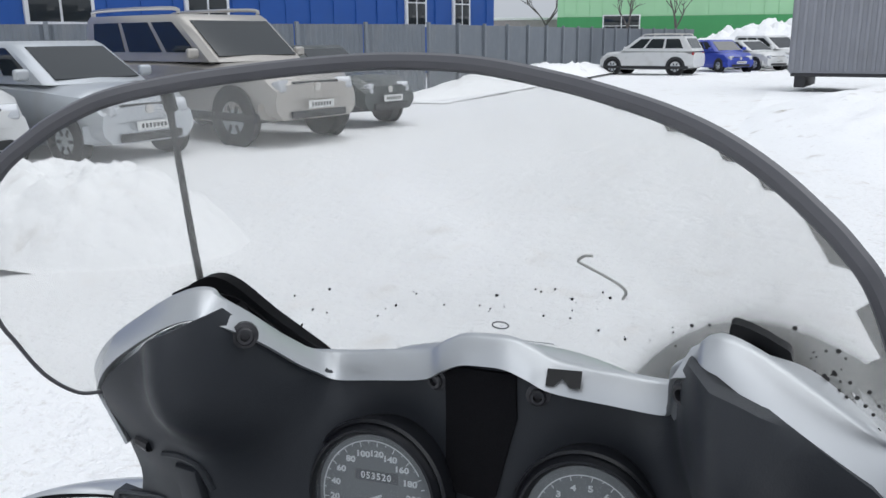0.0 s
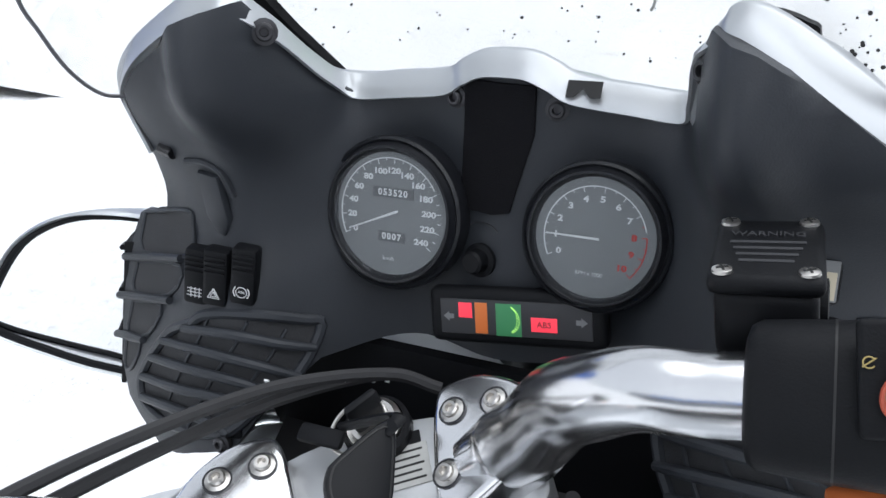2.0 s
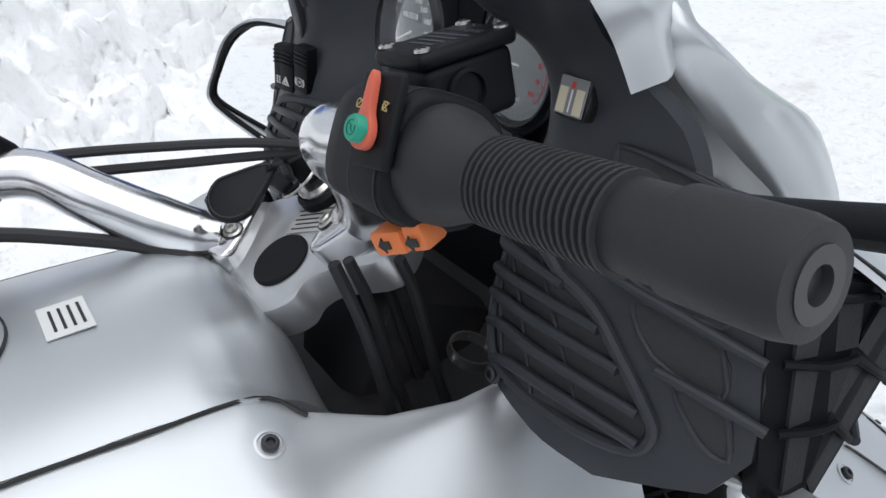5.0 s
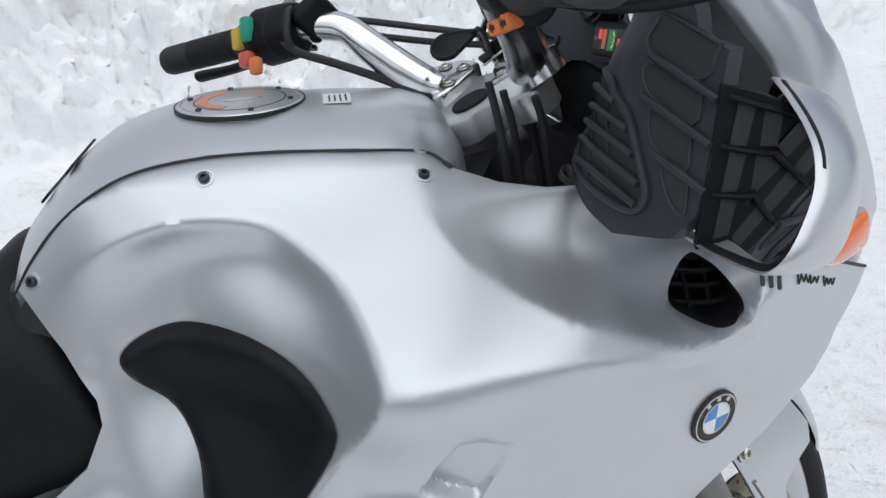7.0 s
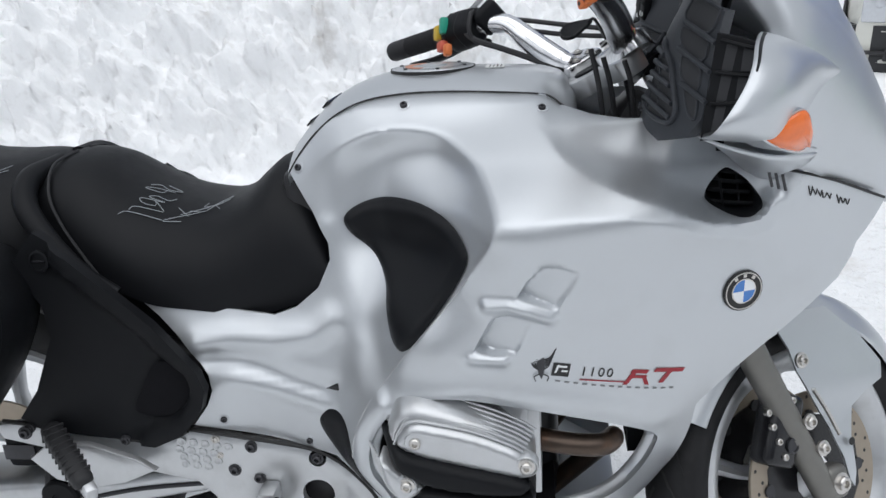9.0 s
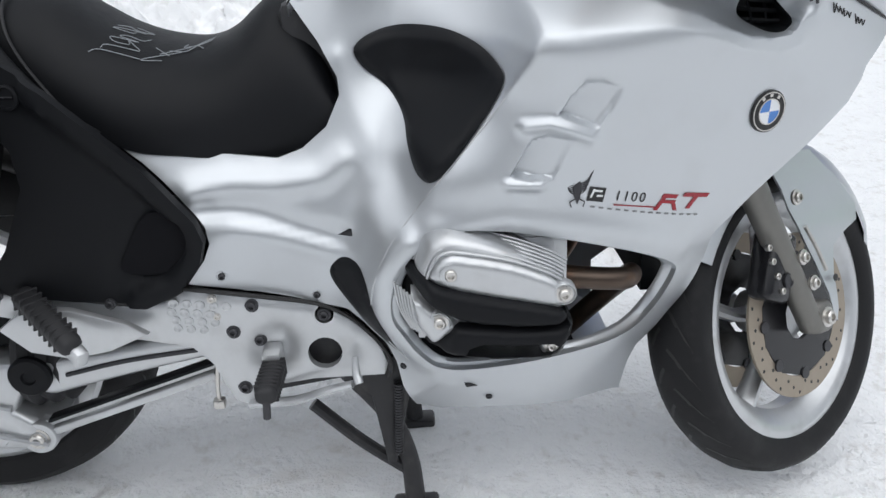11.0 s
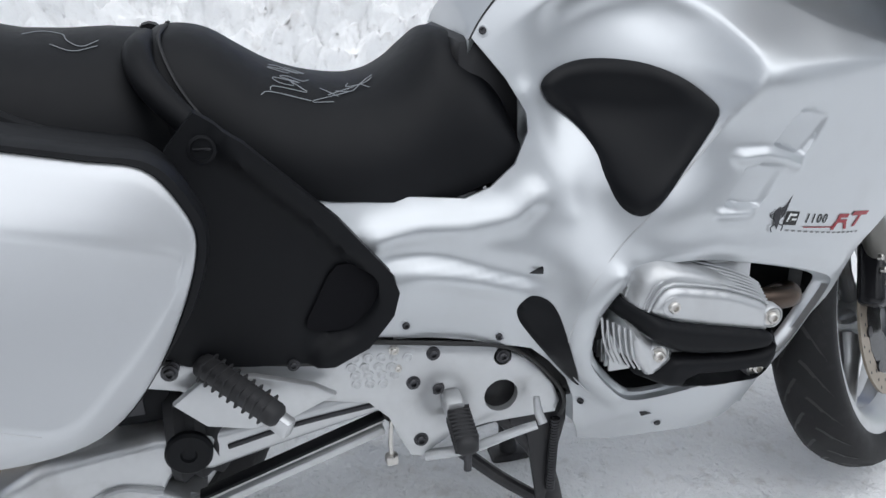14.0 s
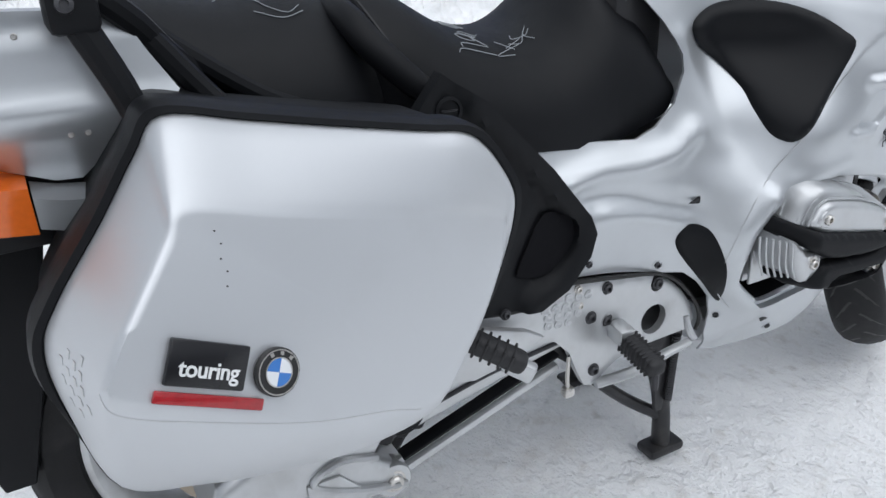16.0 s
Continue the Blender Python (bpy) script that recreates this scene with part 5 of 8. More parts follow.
# ---- pannier ----
# outer shell: a tilted flat face with a crisp knee above, lofted from the rim
PAN = [((.415, -.842, .918), (.495, -.851, .860)), ((.41, -.77, .9), (.479, -.775, .834)), ((.405, -.69, .879), (.462, -.69, .806)), ((.4, -.6, .855), (.444, -.6, .775)), ((.4, -.545, .84), (.434, -.55, .757)), ((.408, -.512, .8), (.428, -.522, .746)), ((.415, -.5, .755), (.43, -.52, .733)), ((.42, -.525, .68), (.452, -.543, .69)), ((.43, -.57, .6), (.475, -.58, .645)), ((.43, -.62, .545), (.508, -.633, .598)),
       ((.435, -.7, .528), (.522, -.7, .627)), ((.435, -.78, .535), (.536, -.78, .66)), ((.43, -.87, .545), (.55, -.87, .708)), ((.42, -.945, .565), (.558, -.93, .742)), ((.4, -.972, .65), (.56, -.941, .756)), ((.4, -.977, .72), (.555, -.935, .765)), ((.4, -.955, .765), (.545, -.922, .784)), ((.4, -.905, .83), (.527, -.898, .81)), ((.405, -.868, .885), (.507, -.868, .842))]
PAN = [tuple((x, y + .013 * float(smoothstep(-.66, -.55, y)), z) for x, y, z in q) for q in PAN]
def face_x(y, z):
    return .484 - .316 * y - .294 * z - .45 * (z - .735) ** 2
pan_out = spline([o for o, f in PAN], 5, True)
pan_in = spline([f for o, f in PAN], 5, True)
for v in pan_in:
    v.x = face_x(v.y, v.z)
mid_o, mid_i = sum(pan_out, Vector()) / len(pan_out), sum(pan_in, Vector()) / len(pan_in)
n_pan = len(pan_out)
low_w = [max(0.0, math.sin(math.pi * min(1, max(0, (i / 5 - 8.5) / 6)))) for i in range(n_pan)]
top_w = [max(0.0, math.sin(math.pi * min(1, max(0, (i / 5 + .6) / 6)))) for i in range(n_pan)]
def pan_ring(t, out=.0):
    return [o.lerp(f, t) + Vector((out + .034 * w * 4 * t * (1 - t) + .004 * v * 4 * t * (1 - t), 0, 0)) for o, f, w, v in zip(pan_out, pan_in, low_w, top_w)]
def face_ring(k):
    return [f.lerp(mid_i, k) + Vector((.0015 * (1 - (1 - k) ** 2), 0, 0)) for f in pan_in]
def skirt(q, dx):
    return [mid_o + (o - mid_o) * q + Vector((dx, 0, 0)) for o in pan_out]
case = part("pannier", loft([skirt(.99, -.06), skirt(1.0, -.03)] + [pan_ring(t, b) for t, b in ((0, 0), (.06, .004), (.2, .004), (.4, .003), (.6, .002), (.8, .002), (.9, .001), (.96, .0))] + [face_ring(k) for k in (.015, .05, .12, .3, .6, .9)]), SILVER_LOW, bike, "silver hard pannier case", 60)
def rim_ring(q, dx):
    return [mid_o + (o - mid_o) * (1 + q * float(smoothstep(.6, .7, o.z))) + Vector((dx, 0, 0)) for o in pan_out]
part("case_rim", loft([rim_ring(.0, .001), rim_ring(.01, .003), rim_ring(.042, .001), rim_ring(.055, -.012), rim_ring(.05, -.04), rim_ring(0, -.06)], True, False), BLACK, case, "black case rim", 50)
part("case_body", loft([skirt(q, x - .4) for x, q in ((.37, .99), (.33, 1.0), (.26, .97), (.2, .9))]), BLACK, case, "black inner half of the case")
FN = Vector((1, .316, .294)).normalized()
def on_face(y, z, lift, along=(-.01, .061, -.034)):
    a = Vector(along)
    a = (a - FN * a.dot(FN)).normalized()
    m = Matrix((a, FN.cross(a), FN)).transposed().to_4x4()
    m.translation = Vector((face_x(y, z), y, z)) + FN * lift
    return m
nm = on_face(-.8615, .743, .003)
tag = part("name_plate", block((.071, .038, .006), nm, .002), GLOSSBLACK, case, "glossy black name plate reading touring")
text_mesh("touring", .0195, WHITEINK, nm @ pose(.001, -.0045, .0034), tag, bold=.0003, spread=.95)
bmat = on_face(-.805, .7115, .004)
badge(bmat.translation, FN, .0215, case, bmat.to_3x3() @ Vector((0, 1, 0)))
part("reflector", block((.099, .0105, .004), on_face(-.8655, .7145, .0015, (-.013, .086, -.048)), .0015), REDLENS, case, "dark red reflector strip")
seam = [f + Vector((.0004, 0, 0)) for f in pan_ring(.93)[47:72]]
part("case_seam", tube(seam, .0009, 5, 1), ALU, case)
# chequered decal low on the rear flank
for i in range(7):
    for j in range(4):
        if (i + j) % 2:
            a = pan_ring(.30 + .1 * j, .0035)[76 - i]
            b2 = pan_ring(.30 + .1 * j + .06, .0035)[76 - i]
            c2 = pan_ring(.30 + .1 * j, .0035)[75 - i]
            nn = (b2 - a).cross(c2 - a).normalized()
            nn = nn if nn.y < 0 else -nn
            part("decal_mark", block((.0065, .0075, .0006), axis_pose(a, nn), 0), ALU, case)
for k in range(5):
    part("scratch", block((.0016, .0014, .0004), on_face(-.83 + .003 * (k % 2), .838 - .011 * k, .0022), 0), BLACKINK, case)

# ---- tail ----
TAIL = [(-.78, .06, .88, .95), (-.84, .14, .86, .95), (-.9, .19, .845, .945), (-.96, .2, .84, .935), (-1.02, .18, .85, .92), (-1.06, .14, .86, .9)]
rings = []
for y, w, zb, zt in TAIL:
    rings.append([(w * math.copysign(abs(math.cos(a)) ** .7, math.cos(a)), y, (zb + zt) / 2 + (zt - zb) / 2 * math.copysign(abs(math.sin(a)) ** .8, math.sin(a))) for a in np.linspace(0, 2 * math.pi, 33)[:-1]])
tail = part("tail_cowl", loft(rings), SILVER, bike, "silver tail cowl", 60)
FLARE = [(-.842, .984), (-.825, .95), (-.802, .91), (-.815, .895), (-.853, .882), (-.88, .85), (-.905, .83), (-.93, .832), (-.955, .843), (-1.0, .864), (-1.045, .89), (-1.06, .93), (-1.045, .98), (-1.0, .998), (-.94, .997), (-.88, .992)]
def tail_x(y, z):
    k = np.asarray(y) + .92
    low = .893 - .05 * k
    return .292 + .012 * smoothstep(.985, .9, z) + .006 * np.exp(-((z - low - .012) / .014) ** 2) - .03 * smoothstep(low, low - .06, z) - .35 * k ** 2 - .006 * smoothstep(.965, .985, z)
tail_panel = part("tail_side", sheet(FLARE, tail_x, .009, at_x, (), .02), SILVER, tail, "silver tail panel with a crease", 60)
for y, z in ((-.893, .882), (-.908, .882), (-.935, .975)):
    hexbolt((float(tail_x(y, z)), y, z), (1, 0, .2), .003, tail_panel, washer=False)
part("tail_lamp", loft([[(x, y, z + .01 * q) for x, z in ((.18, .785), (.3, .79), (.315, .842), (.18, .842))] for y, q in ((-1.05, 1.2), (-1.0, .6), (-.956, 0))]), AMBER, tail, "orange rear indicator")
part("tail_lens", loft([[(x, y, z - .012 * q) for x, z in ((.27, .788), (.3, .795), (.314, .832), (.27, .835))] for y, q in ((-.954, 0), (-.93, .6), (-.9, 1))]), SILVER, tail, "silver strip below the tail panel")
part("tail_under", block((.42, .2, .12), pose(0, -.96, .79), .03), BLACK, tail)
part("rear_mudguard", prism([(-.93, .82), (-1.06, .82), (-1.12, .5), (-1.08, .36), (-1.04, .36), (-1.0, .5)], .2, Matrix(((0, 0, 1, -.1), (1, 0, 0, 0), (0, 1, 0, 0), (0, 0, 0, 1))), .01), BLACK, bike, "black rear mudguard")
plate_bars(.245, .165, axis_pose((.06, -1.12, .68), (.1, -1, .25)), bike)
rack = part("luggage_rack", tube([(.2, -.72, .87), (.25, -.79, .925), (.29, -.84, .985), (.31, -.89, 1.018), (.3, -1.0, 1.025), (.2, -1.07, 1.025), (0, -1.09, 1.025)], .014, 10, 6), BLACK, bike, "black luggage rack bar")
part("rack_stay", tube([(.345, -.842, .872), (.333, -.86, .93), (.322, -.882, .985), (.312, -.89, 1.012)], [.013, .0145, .015, .015], 10, 4), BLACK, rack)
part("rack_clamp", block((.045, .045, .045), pose(.318, -.886, 1.0), .008), BLACK, rack)
part("clamp_bolt", lathe([(0, 0), (.008, 0), (.008, .008), (.004, .009), (.004, .006), (0, .006)], axis_pose((.339, -.892, 1.004), (1, 0, .3)), 12), DARKSTEEL, rack)
part("rack_stay", tube([(.3, -.745, .862), (.285, -.78, .905), (.275, -.82, .96), (.27, -.85, 1.0)], .0125, 10, 5), BLACK, rack)
part("rack_stay", tube([(.22, -.62, .83), (.235, -.7, .87), (.24, -.78, .93), (.235, -.85, .99)], .012, 10, 5), BLACK, rack)

# ---- instrument panel ----
def facing(u, v, w):
    return (u, -w, v)
DASH_ROWS = {
    1.32: [(0, .585), (.1, .57), (.125, .545), (.137, .502), (.2, .495), (.25, .495), (.32, .5)],
    1.25: [(0, .583), (.1, .585), (.118, .58), (.134, .505), (.2, .487), (.245, .492), (.32, .52)],
    1.20: [(0, .576), (.1, .58), (.125, .556), (.15, .515), (.2, .503), (.245, .512), (.3, .54)],
    1.15: [(0, .569), (.1, .572), (.13, .546), (.16, .512), (.2, .508), (.25, .525), (.3, .542)],
    1.11: [(0, .561), (.1, .561), (.13, .526), (.155, .495), (.2, .49), (.25, .508), (.31, .53)],
    1.05: [(0, .55), (.09, .55), (.12, .51), (.145, .483), (.2, .47), (.25, .484), (.33, .52)],
    .98: [(0, .52), (.09, .52), (.12, .49), (.145, .46), (.2, .447), (.25, .465), (.33, .502)],
}
dash_base = surface(DASH_ROWS)
def dash_y(x, z):
    x, z = np.atleast_1d(np.asarray(x, float)), np.atleast_1d(np.asarray(z, float))
    k = smoothstep(1.17, 1.24, z) * (x > .14)
    u = np.where(k > 0, .14 + (np.abs(x) - .14) * (1 + .11 * k), np.abs(x))
    return dash_base(u, z + .008 * k) - .1 * k * (u - .14)
def hump(x, y, z):
    """The right shoulder stands a little narrower and nearer than the left one."""
    k = float(smoothstep(1.17, 1.24, z)) * (x > .135)
    return (x - k * .1 * (x - .14), y - k * .1 * (x - .14), z - k * (.006 + .008 * (x - .14) / .1))
HALF = [(0, 1.252), (.02, 1.251), (.033, 1.243), (.05, 1.238), (.112, 1.233), (.122, 1.243), (.131, 1.285), (.139, 1.307), (.165, 1.298), (.195, 1.281), (.222, 1.264), (.237, 1.25), (.241, 1.235), (.241, 1.212), (.252, 1.17), (.262, 1.14), (.298, 1.136), (.312, 1.1), (.322, 1.05), (.325, 1.01), (.31, .985), (.25, .97), (.2, .99), (.165, 1.0), (.145, 1.03), (.12, 1.055), (.06, 1.058), (0, 1.058)]
DASH = [(hump(x, 0, z)[0] + .003 * (x > .2 and z > 1.24), hump(x, 0, z)[2] + .005 * (x > .15 and z > 1.24)) for x, z in HALF] + [(-x, z) for x, z in HALF[-2:0:-1]]
dash = part("instrument_panel", sheet(DASH, lambda x, z: -dash_y(x, z), .01, facing, (), .012, dense=[(.105, .16, 1.2, 1.31, .006), (-.16, -.105, 1.2, 1.31, .006)]), LITBLACK, bike, "black grained plastic instrument panel", 55)
dash.location = (.009, -.004, .003)

def dash_frame(x, z, lift=0.0, up=(0, 0, 1)):
    y0, ya, yb = dash_y([x, x + .004, x], [z, z, z + .004])
    n = Vector(((ya - y0) / .004, -1, (yb - y0) / .004)).normalized()
    return axis_pose(Vector((x, y0, z)) + n * lift, n, up)

strip = [(-.028, 1.248), (.021, 1.246), (.0205, 1.215), (.0095, 1.176), (.006, 1.163), (-.006, 1.1605), (-.03, 1.161), (-.0315, 1.17)]
part("hook_tape", sheet(strip, lambda x, z: -dash_y(x, z) + .003, .01, facing, (), .003), VELCRO, dash, "black hook tape strip")
for x, z in ((-.0365, 1.235), (.034, 1.2315)):
    hexbolt(dash_frame(x, z, .001).translation, dash_frame(x, z).to_3x3() @ Vector((0, 0, 1)), .0055, dash, mat_head=DARKSTEEL)
for x, z in ((-.133, 1.288), (.14, 1.278)):
    hexbolt((x * .965, .51, z), (-math.copysign(.6, x), -.8, .1), .0058, dash, mat_head=DARKSTEEL)

def dial(c, size, label):
    m = axis_pose(c, (0, -.975, .22)) @ Matrix.Scale(size, 4)
    g = part("gauge", lathe([(.03, -.03), (.0545, -.03), (.0565, -.008), (.0558, -.004), (.0538, -.0025), (.0522, -.004), (.0508, -.0018), (.0496, .0018), (.0478, .002), (.0468, -.001), (.0452, -.0035), (.0445, -.0045)], m, 64), GAUGEBLACK, dash, label)
    part("dial_face", lathe([(0, -.0042), (.0452, -.0042)], m, 48), DIAL, g)
    part("gauge_glass", lathe([(.0458, .0), (.03, .0012), (0, .0016)], m, 40), GLASS, g)
    return g, m

def arc_band(m, r, w, a0, a1, h, material, parent, name="scale_arc"):
    pts = [(r * math.cos(a), r * math.sin(a)) for a in np.linspace(radians(a0), radians(a1), 40)] + [((r - w) * math.cos(a), (r - w) * math.sin(a)) for a in np.linspace(radians(a1), radians(a0), 40)]
    return part(name, prism(pts, .0003, m @ pose(0, 0, h), 0), material, parent)

def tick(m, r, ln, w, a, h, material, parent):
    part("tick", block((ln, w, .0003), m @ pose((r - ln / 2) * math.cos(radians(a)), (r - ln / 2) * math.sin(radians(a)), h, 0, 0, a), 0), material, parent)

def needle(m, a, material, parent, back=-.008, length=.036):
    q = m @ pose(0, 0, -.0022, 0, 0, a)
    part("needle", prism([(back, -.0009), (length, -.0005), (length, .0005), (back, .0009)], .0006, q, 0), material, parent)

sp, spm = dial((-.078, .5525, 1.157), .97, "round grey speedometer")
arc_band(spm, .041, .0009, 206, 30, -.0038, WHITEINK, sp)
for k in range(25):
    a = 206 - k * 10
    tick(spm, .041, .0045 if k % 2 == 0 else .0025, .0006, a, -.0037, WHITEINK, sp)
for k in range(13):
    a = radians(206 - k * 20)
    text_mesh(str(20 * k), .0058, WHITEINK, spm @ pose(.0315 * math.cos(a), .0315 * math.sin(a), -.0036) @ Matrix.Diagonal((1.3, 1, 1, 1)), sp, name="numeral", depth=.0002, bold=.00022)
for body, dy, n in (("053520", .0155, 6), ("0007", -.0165, 4)):
    part("counter_window", block((.0055 * n, .0075, .0004), spm @ pose(.002, dy, -.0038), 0), COUNTER, sp)
    text_mesh(body, .0066, WHITEINK, spm @ pose(.002, dy, -.0033), sp, name="numeral", depth=.0001, bold=.0002, spread=1.25)
text_mesh("km/h", .0048, WHITEINK, spm @ pose(.0, -.033, -.0036), sp, depth=.0001)
needle(spm, 203, WHITEINK, sp)
ta, tam = dial((.0675, .556, 1.159), .865, "round grey rev counter")
arc_band(tam, .0385, .0009, 206, 14, -.0038, WHITEINK, ta)
arc_band(tam, .0385, .0009, 8, -42, -.0038, REDINK, ta)
for k in range(21):
    a = 206 - k * 12.4
    tick(tam, .0385, .0042 if k % 2 == 0 else .0025, .0006, a, -.0037, WHITEINK if k < 15 else REDINK, ta)
for k in range(11):
    a = radians(206 - k * 24.8)
    text_mesh(str(k), .0062, WHITEINK if k < 8 else REDINK, tam @ pose(.029 * math.cos(a), .029 * math.sin(a), -.0036) @ Matrix.Diagonal((1.3, 1, 1, 1)), ta, name="numeral", depth=.0002, bold=.00022)
text_mesh("RPM x 1000", .0042, WHITEINK, tam @ pose(-.002, -.027, -.0036), ta, depth=.0001)
needle(tam, 180, WHITEINK, ta, -.004, .036)

# reset knob and warning lamps
km = dash_frame(-.014, 1.127)
part("reset_knob", lathe([(0, 0), (.012, 0), (.012, .003), (.0085, .004), (.008, .012), (.0065, .0135), (0, .0135)], km, 24), BLACK, dash)
part("reset_mark", tube([km @ Vector((.012 * math.cos(a), .02 + .006 * math.sin(a), .0005)) for a in np.linspace(.3, 2.8, 6)], .0006, 5, 3), DARKSTEEL, dash)
ux = Vector((.994, .089, .093)).normalized()
un = ux.cross(Vector((.05, .22, .97))).normalized()
wm = Matrix((ux, un.cross(ux), un)).transposed().to_4x4()
wm.translation = (.019, .546, 1.0983)
wm = wm @ Matrix.Scale(.84, 4)
wl, wh = .1254, .029
warn = part("warning_panel", block((wl + .022, wh + .018, .018), wm @ pose(0, 0, -.006), .007, 3), BLACK, dash, "black warning lamp panel with lit red lamps")
part("lamp_window", block((wl, wh, .002), wm @ pose(0, 0, .0032), .001), DIALDARK, warn)
for x, y, w, h, mt in ((-.041, .0055, .0115, .0125, REDLAMP), (-.0275, -.0005, .0105, .0255, ORLAMP), (-.0045, -.001, .021, .0265, GRLAMP), (.0245, -.0035, .021, .0115, REDLAMP)):
    part("lamp", block((w, h, .001), wm @ pose(x, y, .0042), .0003), mt, warn)
bm = None
for k in range(12):
    a = -1.2 + .22 * k
    for q in range(2):
        bm = block((.0008, .0008, .0004), wm @ pose(-.004 + (.0085 - .0017 * q) * math.cos(a), -.001 + .0105 * math.sin(a) + .0008 * q, .0049), 0, bm=bm)
part("lit_dots", bm, LEDDOT, warn)
text_mesh("ABS", .007, BLACKINK, wm @ pose(.0245, -.0035, .0048), warn, depth=.0001)
for x, s in ((-.055, 1), (.054, -1)):
    part("arrow_mark", prism([(s * -.005, 0), (0, .004), (0, .002), (s * .004, .002), (s * .004, -.002), (0, -.002), (0, -.004)], .0002, wm @ pose(x, 0, .0043), 0), DIAL, warn)

# rocker switches
for k, x in enumerate((-.2, -.1815, -.1625)):
    z = 1.1175 + .0025 * k
    m = axis_pose(dash_frame(x, z, .004).translation, (.3, -.95, .05), (.2, 0, 1))
    sw = part("rocker_switch", block((.0182, .043, .014), m, .003), BLACK, dash, "black rocker switch with white symbol")
    for q in range(4):
        part("rib", block((.015, .002, .002), m @ pose(0, .005 + .0038 * q, .0075), .0008), BLACK, sw)
    mm = m @ pose(0, -.011, .0074) @ Matrix.Scale(.88, 4)
    if k == 0:
        for q in range(3):
            part("symbol", block((.012, .0007, .0002), mm @ pose(0, -.003 + .003 * q, 0), 0), WHITEINK, sw)
            part("symbol", block((.0007, .009, .0002), mm @ pose(-.003 + .0035 * q, 0, 0), 0), WHITEINK, sw)
    elif k == 1:
        part("symbol", tube([mm @ Vector((.0055 * math.cos(radians(a)), .0055 * math.sin(radians(a)) - .001, 0)) for a in (90, 210, 330, 90)], .0006, 5, 1), WHITEINK, sw)
        part("symbol", tube([mm @ Vector((.0028 * math.cos(radians(a)), .0028 * math.sin(radians(a)) - .001, 0)) for a in (90, 210, 330, 90)], .0005, 5, 1), WHITEINK, sw)
    else:
        part("symbol", lathe([(.0048, 0), (.0048, .0003), (.0041, .0003), (.0041, 0)], mm, 24, closed=True), WHITEINK, sw)
        text_mesh("ABS", .0034, WHITEINK, mm, sw, depth=.0001)
        for s in (1, -1):
            part("symbol", tube([mm @ Vector((s * .0066 * math.cos(a), .0066 * math.sin(a), 0)) for a in (-.7, 0, .7)], .0005, 5, 4), WHITEINK, sw)
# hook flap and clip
part("hook_flap", prism([(-.009, .024), (.009, .022), (.01, -.012), (.004, -.026), (-.004, -.024), (-.01, -.01)], .006, dash_frame(-.187, 1.17, .0), .003), LITBLACK, dash)
part("flap_hood", tube([dash_frame(x, z).translation for x, z in ((-.206, 1.199), (-.198, 1.2), (-.187, 1.2), (-.177, 1.194), (-.173, 1.175))], .0028, 8, 5), LITBLACK, dash)
part("clip", tube([dash_frame(x, z).translation for x, z in ((-.228, 1.206), (-.216, 1.204))], .0048, 10, 2), GLOSSBLACK, dash)

# mesh cells, fins and louvred vents on both wings
WING_CELLS = [((.289, 1.138), (.226, 1.155), (.218, 1.148), (.22, 1.125), (.286, 1.11)), ((.293, 1.101), (.228, 1.116), (.24, 1.092), (.296, 1.077)), ((.298, 1.069), (.251, 1.081), (.268, 1.054), (.305, 1.041)), ((.31, 1.033), (.282, 1.041), (.3, 1.014), (.315, 1.008))]
WING_FINS = [((.226, 1.121), (.26, 1.1125), (.312, 1.099)), ((.236, 1.089), (.275, 1.079), (.32, 1.066)), ((.272, 1.048), (.3, 1.04), (.328, 1.03))]
VENT = ((.206, 1.083), (.19, 1.093), (.153, 1.095), (.132, 1.085), (.122, 1.078), (.13, 1.05), (.15, 1.03), (.175, 1.01), (.23, 1.0), (.268, .997), (.278, 1.012), (.267, 1.031), (.25, 1.051), (.231, 1.07))
LOUVRES = [((.212, 1.078), (.167, 1.083), (.14, 1.072), (.124, 1.064)), ((.238, 1.06), (.185, 1.067), (.151, 1.06), (.13, 1.047)), ((.254, 1.042), (.201, 1.051), (.166, 1.05), (.14, 1.038)), ((.269, 1.021), (.212, 1.034), (.174, 1.036), (.152, 1.027)), ((.272, 1.003), (.22, 1.017), (.185, 1.018), (.168, 1.012))]
RIBS = [((.19, 1.09), (.198, 1.074), (.214, 1.05), (.236, 1.01)), ((.159, 1.091), (.167, 1.074), (.182, 1.052), (.206, 1.008)), ((.139, 1.081), (.146, 1.064), (.156, 1.048), (.176, 1.014))]
